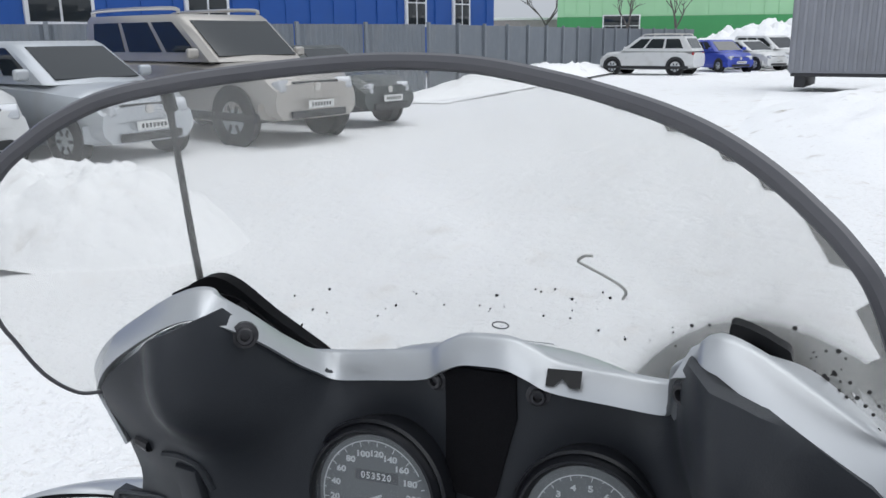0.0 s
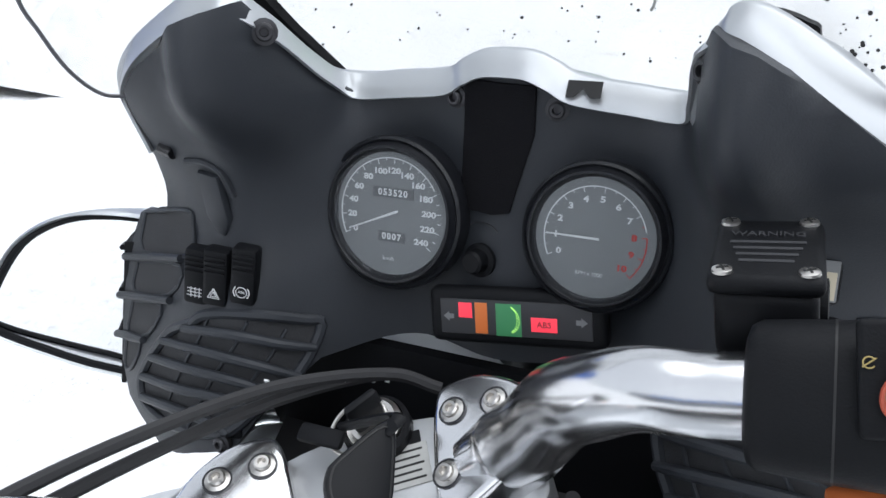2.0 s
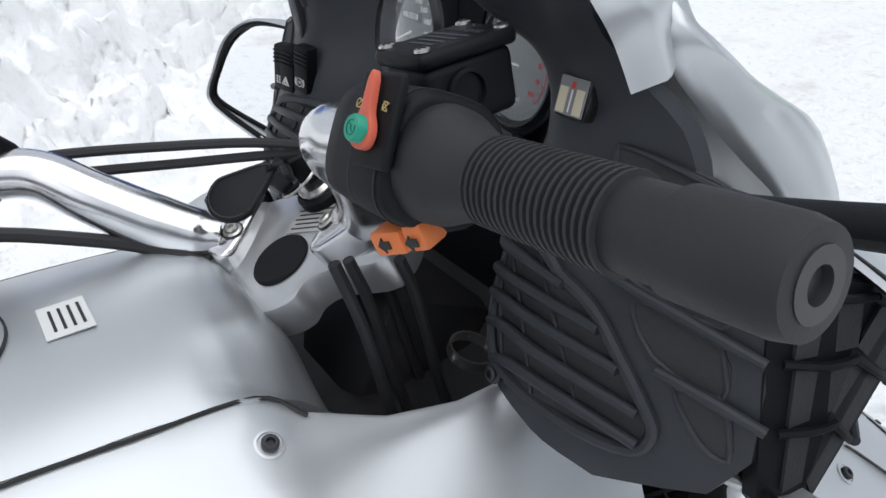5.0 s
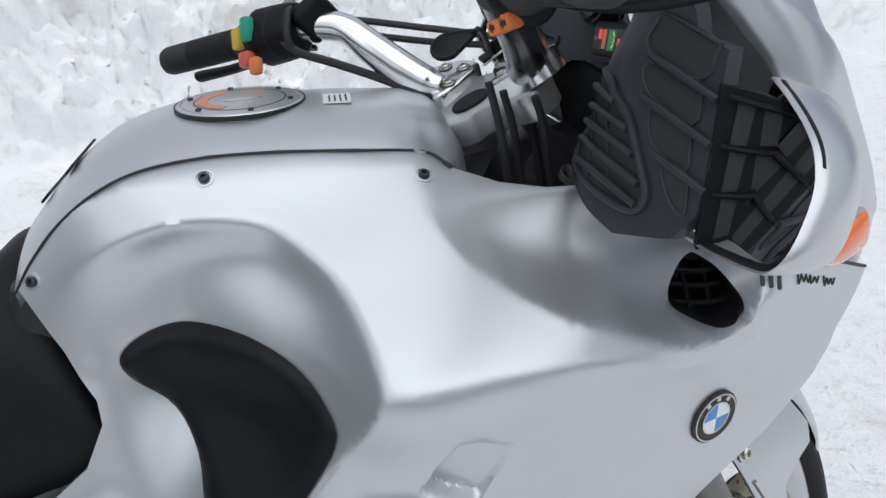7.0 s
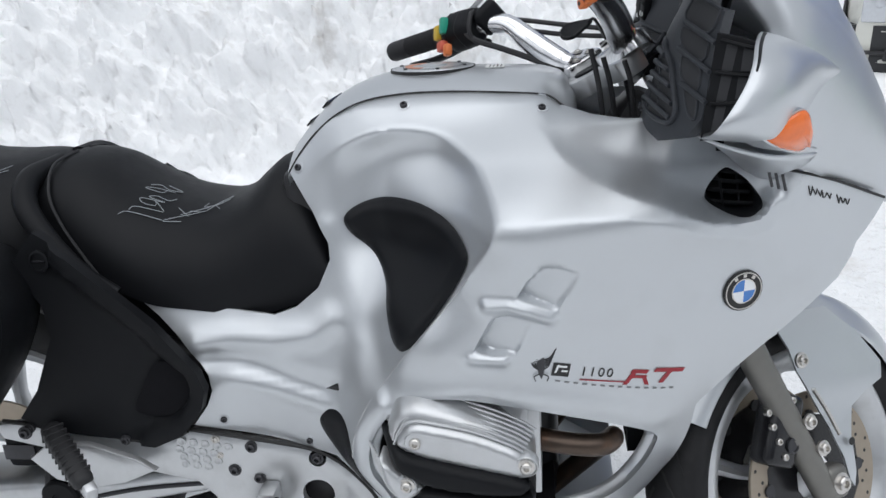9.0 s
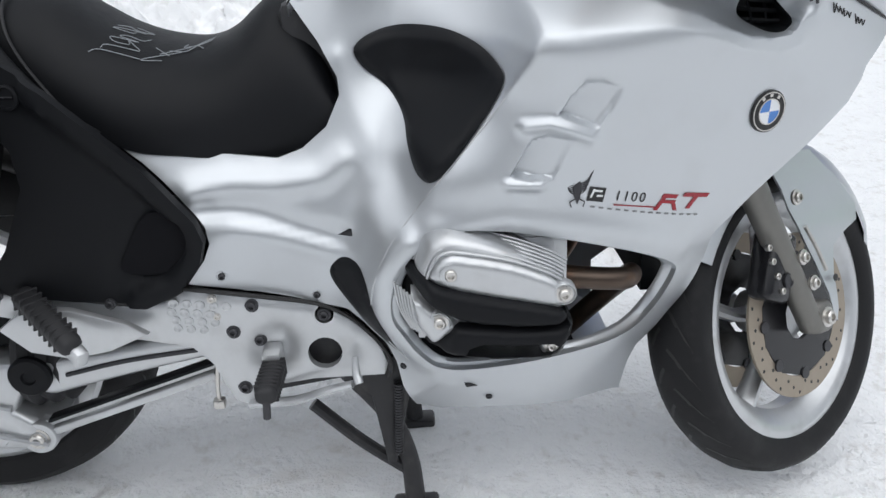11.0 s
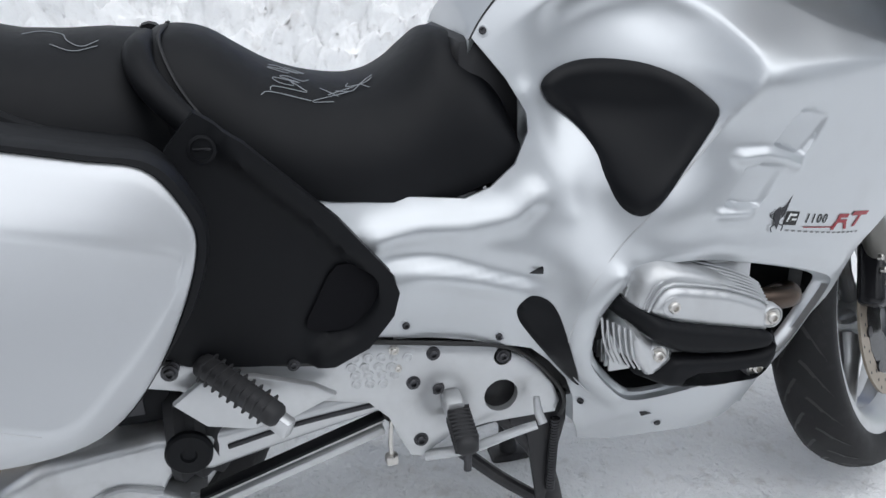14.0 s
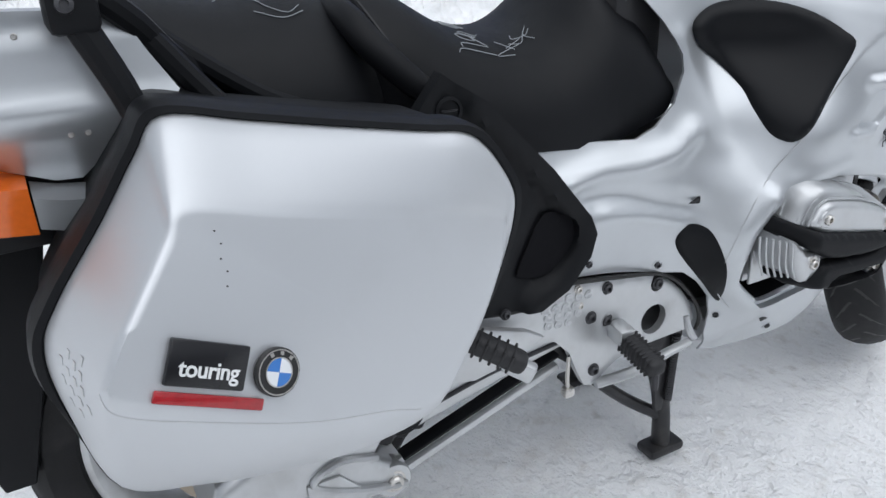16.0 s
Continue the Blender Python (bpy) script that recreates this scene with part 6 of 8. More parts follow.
for s in (1, -1):
    wing = part("wing_panel", block((.012, .01, .012), dash_frame(s * .165, 1.012, -.004), .003), BLACK, dash)
    def along(line, lift):
        return [tuple(dash_frame(s * x, z, lift).translation) for x, z in line]
    for cell in WING_CELLS:
        o = [(s * x, z) for x, z in cell]
        part("mesh_cell", sheet([(p[0], p[1]) for p in closed(o, 3)], lambda x, z: -dash_y(x, z) + .0008, .006, facing, (), .003), MESHCLOTH, wing)
        part("cell_rim", tube(along(cell + cell[:1], .0006), .0018, 6, 3), LITBLACK, wing)
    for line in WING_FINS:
        part("fin", tube(along(line, .003), [.003, .0036, .0032], 10, 6), LITBLACK, wing)
    vent = part("louvre_vent", sheet([(s * x, z) for x, z in VENT], lambda x, z: -dash_y(x, z) + .001, .01, facing, (), .003), MESHCLOTH, dash, "black louvred vent")
    for line in LOUVRES:
        part("louvre", tube(along(line, .0045), [.0034, .004, .004, .003], 10, 6), LITBLACK, vent)
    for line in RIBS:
        part("rib", tube(along(line, .0015), .0014, 6, 5), LITBLACK, vent)
    part("vent_frame", tube(along(VENT + VENT[:1], .0015), .0042, 8, 4), LITBLACK, vent)
    hexbolt(dash_frame(s * .173, 1.004, .004).translation, (0, -1, .3), .005, dash, mat_head=DARKSTEEL)
# outer return of each wing, between the panel and the mirror, with three mesh cells
for s in (1, -1):
    A, B, Cc, D = Vector((s * .312, .526, 1.112)), Vector((s * .334, .578, 1.098)), Vector((s * .347, .556, 1.0)), Vector((s * .332, .506, .984))
    def on_return(u, v, w):
        return A.lerp(B, u).lerp(D.lerp(Cc, u), v) + Vector((s * (.006 * math.sin(math.pi * u) + w), -.3 * w, 0))
    ret = part("wing_return", loft([[on_return(u, v, w) for u, v in ((0, 0), (.5, -.01), (1, .03), (1.02, .5), (1, .98), (.5, 1.02), (0, 1), (-.02, .5))] for w in (-.012, 0)]), BLACK, dash, smooth=40)
    for v0, v1 in ((.08, .32), (.38, .62), (.68, .92)):
        part("mesh_cell", loft([[on_return(u, v, w) for u, v in ((.22, v0), (.82, v0 + .02), (.84, v1), (.2, v1 + .02))] for w in (-.004, .0015)]), MESHCLOTH, ret, smooth=30)
        part("fin", tube([on_return(.1, v0 - .03, .003), on_return(.5, v0 - .02, .004), on_return(.95, v0 - .01, .003)], .0025, 6, 3), BLACK, ret)
# small display at the right wing
rm = axis_pose((.197, .502, 1.18), (.15, -.9, .35), (.05, 0, 1)) @ Matrix.Scale(.6, 4)
disp = part("display", block((.038, .041, .02), rm @ pose(0, 0, -.004), .006), GLOSSBLACK, dash, "small display with cream bars")
part("screen", block((.032, .034, .002), rm @ pose(0, 0, .006), .001), DIAL, disp)
for x in (-.0095, .0095):
    part("bar", block((.0095, .023, .001), rm @ pose(x, -.004, .0072), .0004), CREAM, disp)
part("bar", block((.0012, .02, .001), rm @ pose(0, -.004, .0072), 0), WHITEINK, disp)
part("bar", block((.004, .006, .001), rm @ pose(0, .0105, .0072), 0), REDINK, disp)

# ---- silver band and upper cowl ----
BAND = [(.246, .512, 1.2), (.255, .506, 1.238), (.247, .5, 1.254), (.228, .496, 1.272), (.2, .494, 1.289), (.17, .494, 1.304), (.15, .497, 1.3085), (.14, .504, 1.302), (.131, .525, 1.284), (.124, .558, 1.254), (.115, .583, 1.236), (.08, .585, 1.238), (.045, .585, 1.242), (.03, .583, 1.25), (.016, .582, 1.256), (0, .582, 1.257)]
BAND = [hump(*p) for p in BAND] + [(-x, y, z) for x, y, z in BAND[-2::-1]]
band_line = spline(BAND, 6)
rings = []
for i, p in enumerate(band_line):
    d = (band_line[min(i + 1, len(band_line) - 1)] - band_line[max(i - 1, 0)]).normalized()
    o = Vector((0, 0, 1)) - d * d.z
    o = o + Vector((math.copysign(1, p.x), 0, 0)) * max(0, abs(p.x) - .2) * 30
    o = (o - d * o.dot(d)).normalized()
    f = Vector((0, 1, 0)) - d * d.y
    f = (f - o * f.dot(o)).normalized() if f.length > .2 else Vector((0, .3, .95)).normalized()
    wd = float(smoothstep(.15, .19, abs(p.x)))
    rings.append([p - o * .004 + f * .002, p - o * .0062 - f * .004, p - o * .0052 - f * .0058, p + o * .0095 + f * .005, p + o * .0105 + f * .0085, p + o * .0102 + f * .013, p + o * (.003 + .003 * wd) + f * (.018 + .02 * wd), p - o * .003 + f * (.018 + .02 * wd)])
part("silver_band", loft(rings), SILVER, dash, "silver painted edge band", 38)
part("band_sticker", prism([(-.013, -.0065), (-.007, -.0065), (-.001, .0), (.002, -.003), (.005, -.0065), (.013, -.0065), (.013, .0065), (-.013, .0065)], .0006, axis_pose((.052, .5828, 1.2458), (0, -.8, .6)) @ Matrix.Scale(.85, 4), 0), BLACKINK, dash)
COWL = [
    [(.3, .565, .975), (.292, .58, 1.05), (.278, .592, 1.103), (.26, .55, 1.16), (.252, .515, 1.21), (.251, .52, 1.236), (.2, .515, 1.282), (.143, .52, 1.295), (.132, .55, 1.262), (.118, .6, 1.225), (.05, .605, 1.232), (.02, .605, 1.244), (0, .605, 1.246)],
    [(.283, .61, .945), (.288, .62, 1.02), (.285, .632, 1.09), (.275, .61, 1.15), (.268, .58, 1.178), (.258, .565, 1.192), (.205, .565, 1.205), (.15, .575, 1.205), (.13, .605, 1.195), (.105, .65, 1.185), (.05, .67, 1.194), (.02, .67, 1.198), (0, .67, 1.198)],
    [(.212, .7, .9), (.222, .705, .975), (.222, .70, 1.05), (.21, .69, 1.11), (.195, .68, 1.13), (.18, .68, 1.14), (.15, .69, 1.15), (.12, .7, 1.158), (.1, .705, 1.165), (.08, .71, 1.183), (.04, .715, 1.182), (.02, .715, 1.182), (0, .715, 1.182)],
    [(.135, .8, .845), (.14, .808, .92), (.13, .795, .985), (.115, .775, 1.04), (.105, .76, 1.075), (.095, .75, 1.1), (.08, .745, 1.115), (.07, .742, 1.125), (.055, .74, 1.13), (.045, .74, 1.133), (.03, .74, 1.135), (.01, .74, 1.136), (0, .74, 1.136)],
    [(.05, .848, .82), (.05, .852, .905), (.05, .828, .968), (.045, .803, 1.025), (.04, .783, 1.06), (.035, .77, 1.085), (.03, .76, 1.1), (.025, .755, 1.11), (.02, .752, 1.118), (.015, .75, 1.122), (.01, .748, 1.125), (.005, .747, 1.126), (0, .746, 1.127)],
]
cols = [[tuple(p) for p in spline(c, 3)] for c in COWL]
rows = [[tuple(q) for q in spline([c[i] for c in cols], 4)] for i in range(len(cols[0]))]
rows = [r + [(0, r[-1][1] + .006, r[-1][2])] for r in rows]
grid_r = list(map(list, zip(*rows)))
bm = bmesh.new()
for s in (1, -1):
    loft([[(s * x, y, z) for x, y, z in ring] for ring in grid_r], False, False, bm)
bmesh.ops.remove_doubles(bm, verts=bm.verts, dist=.0005)
bmesh.ops.recalc_face_normals(bm, faces=bm.faces)
cowl = part("upper_cowl", bm, SILVER, bike, "silver upper fairing cowl", 50)
sol = cowl.modifiers.new("thickness", "SOLIDIFY")
sol.thickness, sol.offset = .004, -1
# shelf of the cowl between the band and the foot of the windscreen
shelf_far = [(-.092, .628, 1.232), (-.0725, .628, 1.2402), (-.0355, .628, 1.2468), (-.0135, .628, 1.2494), (.0077, .628, 1.2503), (.048, .628, 1.2478), (.086, .628, 1.2374), (.1152, .628, 1.2243)]
shelf_rows = [[(x, y + dy, z + dz) for x, y, z in shelf_far] for dy, dz in ((.02, -.02), (.004, -.002), (0, 0), (-.016, .0015), (-.04, -.001))]
part("cowl_shelf", loft([[tuple(v) for v in spline(r, 4)] for r in shelf_rows], False, False), SILVER, cowl, "pale cowl shelf behind the band", 60).modifiers.new("thickness", "SOLIDIFY").thickness = .003
# seam between cowl and side fairing with little ribs
part("cowl_gap", tube([(.253, .628, .921), (.245, .64, .922), (.206, .712, .896), (.15, .8, .854)], .0022, 6, 5), BLACKINK, cowl)
for k in range(3):
    part("cowl_rib", tube([(.268, .605 + .009 * k, .928 - .003 * k), (.262, .612 + .009 * k, .905 - .003 * k)], .0022, 6, 2), DARKSTEEL, cowl)
part("headlamp", loft([[(r * math.cos(a), .84 + dy, .9 + r * .5 * math.sin(a)) for a in np.linspace(0, 2 * math.pi, 25)[:-1]] for dy, r in ((-.02, .12), (.0, .1), (.012, .05))]), CARGLASS, cowl)

# ---- mirrors with indicators ----
POD = [(.285, .582, 1.108), (.32, .572, 1.111), (.36, .561, 1.107), (.395, .552, 1.1), (.422, .545, 1.089), (.444, .535, 1.071), (.458, .521, 1.05), (.465, .508, 1.032), (.458, .499, 1.018), (.43, .499, 1.009), (.4, .5, 1.002), (.335, .506, .988), (.297, .53, .985), (.284, .558, 1.02), (.281, .574, 1.07)]
POD_L = [(.285, .555, 1.118), (.33, .53, 1.135), (.372, .512, 1.13), (.415, .5, 1.105), (.447, .49, 1.065), (.465, .482, 1.035), (.455, .484, 1.018), (.41, .498, .998), (.36, .515, .98), (.31, .54, .968), (.284, .56, 1.0), (.281, .56, 1.06)]
for s in (1, -1):
    base = spline(POD if s > 0 else POD_L, 4, True)
    c0 = sum(base, Vector()) / len(base)
    def podring(t):
        ring = []
        for p in base:
            q1 = p + Vector(((c0.x - p.x) * .03, .075 - .25 * (p.y - c0.y), (c0.z - p.z) * .03 - .012))
            q2 = Vector((.215 + .3 * (p.x - c0.x), .69 - .45 * (p.x - c0.x), .985 + .75 * (p.z - c0.z)))
            v = p * (1 - t) ** 2 + q1 * 2 * t * (1 - t) + q2 * t * t
            ring.append((s * v.x, v.y, v.z))
        return ring
    def rimring(q, dy):
        return [(s * (c0.x + (p.x - c0.x) * q), p.y + dy, c0.z + (p.z - c0.z) * q) for p in base]
    pod = part("mirror_housing", loft([rimring(.88, .02), rimring(.93, .014), rimring(.945, .001), rimring(.975, -.003)] + [podring(t) for t in (0, .06, .14, .24, .35, .46, .57, .68, .79, .9, 1.0)], True, True), SILVER, bike, "silver mirror housing with orange indicator", 60)
    co, *_ = np.linalg.lstsq(np.array([(p.x, p.z, 1) for p in base]), np.array([p.y for p in base]), rcond=None)
    gl = []
    for p in base:
        x, z = c0.x + (p.x - c0.x) * .945, c0.z + (p.z - c0.z) * .945
        gl.append((s * x, co[0] * x + co[1] * z + co[2] + .006, z))
    bm = bmesh.new()
    ctr = bm.verts.new((s * c0.x, sum(g[1] for g in gl) / len(gl), c0.z))
    vs = [bm.verts.new(g) for g in gl]
    for i in range(len(vs)):
        bm.faces.new((ctr, vs[i], vs[(i + 1) % len(vs)]))
    bmesh.ops.recalc_face_normals(bm, faces=bm.faces)
    part("mirror_glass", bm, MIRROR, pod, "mirror glass")
    part("mirror_rim", tube([(s * (c0.x + (p.x - c0.x) * .935), p.y + .003, c0.z + (p.z - c0.z) * .935) for p in list(base)[::2] + [base[0]]], .0036, 8, 2), BLACK, pod)
    # indicator lens: rounded triangle bulging from the front of the pod
    tri3 = [Vector((s * x, y, z)) for x, y, z in ((.421, .56, 1.006), (.413, .582, 1.018), (.4, .604, 1.028), (.391, .616, 1.025), (.378, .626, 1.0), (.36, .63, .979), (.348, .629, .972), (.366, .613, .974), (.398, .585, .987))]
    edge = spline(tri3, 4, True)
    cc = sum(edge, Vector()) / len(edge)
    out = Vector((s * .8, .6, .03)).normalized()
    part("indicator_seal", loft([[e + (e - cc) * .09 + out * h for e in edge] for h in (-.045, -.02, -.004)]), SILVER, pod, smooth=60)
    part("indicator", loft([[e + (cc - e) * q + out * (h - .004) for e in edge] for q, h in ((0, -.02), (0, .001), (.08, .004), (.3, .008), (.6, .011), (.9, .012))]), AMBER, pod, "orange indicator lens", 60)

# silver lip between the mirror pod and the side fairing
lip_top = [(.31, .5, .989), (.335, .512, .984), (.345, .55, .972), (.338, .59, .962), (.31, .63, .956), (.27, .665, .95)]
lip_low = [(float(body_x([y], [z])[0]) + .003, y, z) for y, z in ((.5, .979), (.53, .963), (.562, .938), (.59, .914), (.615, .906), (.64, .921))]
for s in (1, -1):
    rows = [[Vector(a).lerp(Vector(b), t) + Vector((.012 * math.sin(math.pi * t), 0, 0)) for a, b in zip(spline(lip_top, 4), spline(lip_low, 4))] for t in np.linspace(0, 1, 7)]
    bm = loft([[(s * v.x, v.y, v.z) for v in r] for r in rows], False, False)
    lip = part("cowl_lip", bm, SILVER, cowl, smooth=60)
    lip.modifiers.new("thickness", "SOLIDIFY").thickness = .004

# ---- windscreen ----
def ws_y(x, z):
    return .66 - .62 * (np.asarray(z) - 1.25) - 2.8 * (np.asarray(x) - .009) ** 2
WS = [(-.234, 1.246), (-.2425, 1.251), (-.2465, 1.27), (-.2455, 1.297), (-.2425, 1.324), (-.2255, 1.385), (-.2045, 1.411), (-.19, 1.423), (-.175, 1.433), (-.154, 1.442), (-.125, 1.4465), (-.094, 1.448), (-.055, 1.4465), (-.014, 1.442), (.034, 1.434), (.08, 1.4235), (.11, 1.4155), (.138, 1.407), (.162, 1.397), (.183, 1.384), (.199, 1.3705), (.2115, 1.358), (.2235, 1.341), (.235, 1.305), (.238, 1.265), (.228, 1.235), (.19, 1.215), (.12, 1.2), (.01, 1.195), (-.1, 1.2), (-.18, 1.22)]
WS = [(x, z + .010 * float(smoothstep(-.12, .05, x)) * float(smoothstep(1.25, 1.37, z))) for x, z in WS]
screen = part("windscreen", sheet([tuple(v)[:2] for v in spline([(x, z, 0) for x, z in WS], 4, True)], lambda x, z: -ws_y(x, z), .011, facing, (), .003), SCREEN, bike, "clear scuffed windscreen with dark edge", 60)
screen.visible_shadow = False
part("screen_edge", tube([(x, float(ws_y(x, z)) - .002, z) for x, z in WS[5:26]], .0048, 8, 6), SCREENEDGE, screen)
part("screen_edge", tube([(x, float(ws_y(x, z)) - .002, z) for x, z in WS[:6][::-1]], .0014, 6, 6), SCREENEDGE, screen)
# brackets of the windscreen and its crack
def on_screen(x, z, off=-.004):
    return (x, float(ws_y(x, z)) + off, z)
for s, o in ((-1, [(-.178, 1.308), (-.17, 1.316), (-.158, 1.321), (-.15, 1.312), (-.142, 1.282), (-.126, 1.228), (-.146, 1.222), (-.16, 1.268)]), (1, [(.159, 1.256), (.16, 1.296), (.166, 1.304), (.186, 1.301), (.192, 1.293), (.19, 1.242), (.17, 1.235)])):
    pts = [tuple(v)[:2] for v in spline([(x, z, 0) for x, z in o], 3, True)]
    br = part("screen_bracket", sheet(pts, lambda x, z: -ws_y(x, z) + .012, .012, facing, (), .01), BLACK, screen, "black windscreen bracket", 50)
    if s < 0:
        part("bracket_arm", tube([on_screen(s * .16, 1.295, -.012), (s * .155, .545, 1.275), (s * .145, .55, 1.25)], [.012, .014, .016], 10, 4), BLACK, br)
    part("bracket_recess", sheet([(x + (sum(q[0] for q in o) / len(o) - x) * .35, z + (sum(q[1] for q in o) / len(o) - z) * .35) for x, z in o], lambda x, z: -ws_y(x, z) + .0145, .012, facing, (), .003), GLOSSBLACK, br)
crack = [(.0763, 1.3225), (.0705, 1.3215), (.0655, 1.317), (.0685, 1.3145), (.079, 1.3095), (.0895, 1.304), (.0945, 1.2995), (.094, 1.2955), (.0915, 1.2915)]
part("crack", tube([on_screen(x, z, -.003) for x, z in crack], .001, 5, 4), LABELSILVER, screen)
part("maker_mark", tube([on_screen(-.008 + .006 * math.cos(a), 1.251 + .0035 * math.sin(a), -.0035) for a in np.linspace(0, 2 * math.pi, 15)], .0006, 5, 2), DIAL, screen)
part("approval_mark", tube([on_screen(x, z, -.0035) for x, z in ((-.032, 1.2405), (.029, 1.2355), (.03, 1.224), (-.031, 1.23), (-.032, 1.2405))], .0004, 4, 1), CHALK, screen)
for k in range(3):
    part("print_line", tube([on_screen(-.026, 1.237 - .003 * k, -.0035), on_screen(.022, 1.233 - .003 * k, -.0035)], .0005, 4, 1), CHALK, screen)
rs = random.Random(7)
for k in range(190):
    x = rs.choice((rs.gauss(.19, .03), rs.gauss(.21, .015), rs.uniform(-.2, .17)))
    z = rs.gauss(1.272, .016) if x > .12 else rs.uniform(1.255, 1.3)
    if -.22 < x < .23 and z < 1.33:
        part("dirt_speck", lathe([(0, 0), (rs.uniform(.0004, .0013), .0002)], axis_pose((x, float(ws_y(x, z)) - .0042, z), (0, -1, .6)), 6), BLACKINK, screen)
part("antenna", tube([(-.194, .56, 1.29), (-.19, .553, 1.33), (-.171, .53, 1.432)], [.0026, .0024, .0022], 8, 3), BLACK, bike, "thin black aerial")
part("antenna_tip", tube([(-.1705, .531, 1.428), (-.169, .527, 1.441)], .0042, 8, 2), BLACK, bike)

# ---- handlebars: built straight, then turned with the steering ----
STEER = pose(.009, -.003, .003) @ STEER
def S(x, y, z):
    return STEER @ Vector((x, y, z))
S3 = STEER.to_3x3()
ym = STEER @ axis_pose((0, .384, 1.039), (0, -.454, .891), (0, .891, .454))
yo = [(-.034, -.022), (-.031, -.036), (-.017, -.045), (0, -.047), (.017, -.045), (.031, -.036), (.034, -.022), (.05, -.012), (.095, -.006), (.1, .03), (.07, .058), (.03, .07), (-.03, .07), (-.07, .058), (-.1, .03), (-.095, -.006), (-.05, -.012)]
yo = [tuple(v)[:2] for v in spline([(x, y, 0) for x, y in yo], 4, True)]
yoke = part("top_yoke", prism(yo, .03, ym @ pose(0, 0, -.031), .004), ALU, bike, "grey cast top yoke")
part("yoke_cap", lathe([(0, -.003), (.0235, -.003), (.0235, .001), (.022, .0025), (0, .003)], ym, 48), BLACK, yoke, "round black plastic cap")
part("warning_label", block((.046, .026, .0008), ym @ pose(.014, .039, -.0004), 0), LABELSILVER, yoke, "worn silver label with small print")
for k in range(5):
    part("print_line", block((.04 - .004 * (k % 2), .0013, .0003), ym @ pose(.014, .03 + .0045 * k, .0001), 0), BLACKINK, yoke)
part("tape_patch", block((.016, .008, .0012), ym @ pose(.026, .056, -.0002), 0), BLACK, yoke)
part("ignition_lock", lathe([(0, -.02), (.017, -.02), (.017, .012), (.014, .015), (0, .015)], ym @ pose(.01, .066, 0), 28), STEEL, yoke)
part("lock_collar", lathe([(.017, -.02), (.021, -.02), (.021, .007), (.018, .01)], ym @ pose(.01, .066, 0), 28), BLACK, yoke)
for s in (1, -1):
    # clamp plate flowing into the forged bar
    low = .012 if s > 0 else 0.0
    if s > 0:
        path = [(.06, .402, 1.056), (.082, .398, 1.064), (.102, .382, 1.081), (.118, .358, 1.107), (.132, .33, 1.125), (.15, .309, 1.1365), (.175, .295, 1.134), (.205, .282, 1.131)]
        radii = [.016, .022, .0225, .0215, .0195, .018, .0175, .0175]
    else:
        path = [(-.06, .392, 1.058), (-.076, .382, 1.066), (-.095, .364, 1.086), (-.12, .342, 1.116), (-.148, .325, 1.144), (-.17, .304, 1.153), (-.2, .272, 1.1535)]
        radii = [.016, .021, .022, .0205, .019, .018, .0175]
    bar = part("handlebar", tube([S(*p) for p in path], radii, 24, 8), POLISH, bike, "polished forged aluminium handlebar", 60)
    pn = Vector((-s * .28, -.42, 1)).normalized()
    pm = STEER @ axis_pose((s * .065, .408, 1.0735), pn, (0, 1, 0))
    pl = [(s * (x - .065), y - .408) for x, y in ((.034, .376), (.041, .366), (.055, .368), (.078, .374), (.1, .378), (.112, .392), (.105, .42), (.085, .442), (.062, .449), (.05, .442), (.04, .41))]
    pl = [tuple(v)[:2] for v in spline([(x, y, 0) for x, y in pl], 3, True)]
    part("bar_clamp", prism(pl, .028, pm @ pose(0, 0, -.0285), .005, 4), POLISH, bar, smooth=50)
    for x, y, z in ((.058, .426, 1.08), (.0475, .392, 1.065), (.0725, .395, 1.0745), (.083, .418, 1.084)):
        q = pm.inverted() @ S(s * x, y, z)
        hexbolt(pm @ Vector((q.x, q.y, .0005)), pm.to_3x3() @ Vector((0, 0, 1)), .0052, bar)
        part("bolt_recess", lathe([(.0078, -.001), (.0088, -.001), (.0088, .0006), (.0078, .0006)], pm @ pose(q.x, q.y, 0), 18, closed=True), DARKSTEEL, bar)
    g0, g1 = (Vector((.25, .259, 1.124)), Vector((.398, .185, 1.0995))) if s > 0 else (Vector((-.24, .2484, 1.1514)), Vector((-.372, .1831, 1.1459)))
    ax = (g1 - g0).normalized()
    gm = axis_pose(STEER @ g0, S3 @ ax)
    L = (g1 - g0).length
    grip = part("grip", lathe([(0, -.012), (.024, -.012), (.0265, -.008), (.0255, 0), (.0225, .008), (.0185, .02), (.0165, .03), (.0165, L * .72), (.0185, L * .74), (.0185, L * .96), (.017, L), (.008, L + .001), (.007, L - .004), (0, L - .004)], gm, 32), RUBBER, bike, "black ribbed rubber grip", 50)
    for k in range(20):
        part("rib", lathe([(.016, -.0013), (.0188, -.0008), (.0188, .0008), (.016, .0013)], gm @ pose(0, 0, .03 + k * .0037), 24), RUBBER, grip)
    part("bar_end", lathe([(.0115, 0), (.0115, .0012), (.006, .0012), (.0055, -.002), (0, -.002)], gm @ pose(0, 0, L), 24), DARKSTEEL, grip)
    # switch housing: rounded box, flat where the buttons sit
    hn = Vector((-.28, -.82, .5)) if s > 0 else Vector((.2, -.8, .55))
    hm = axis_pose(STEER @ (g0 - ax * .034), S3 @ ax, S3 @ hn)
    rings = []
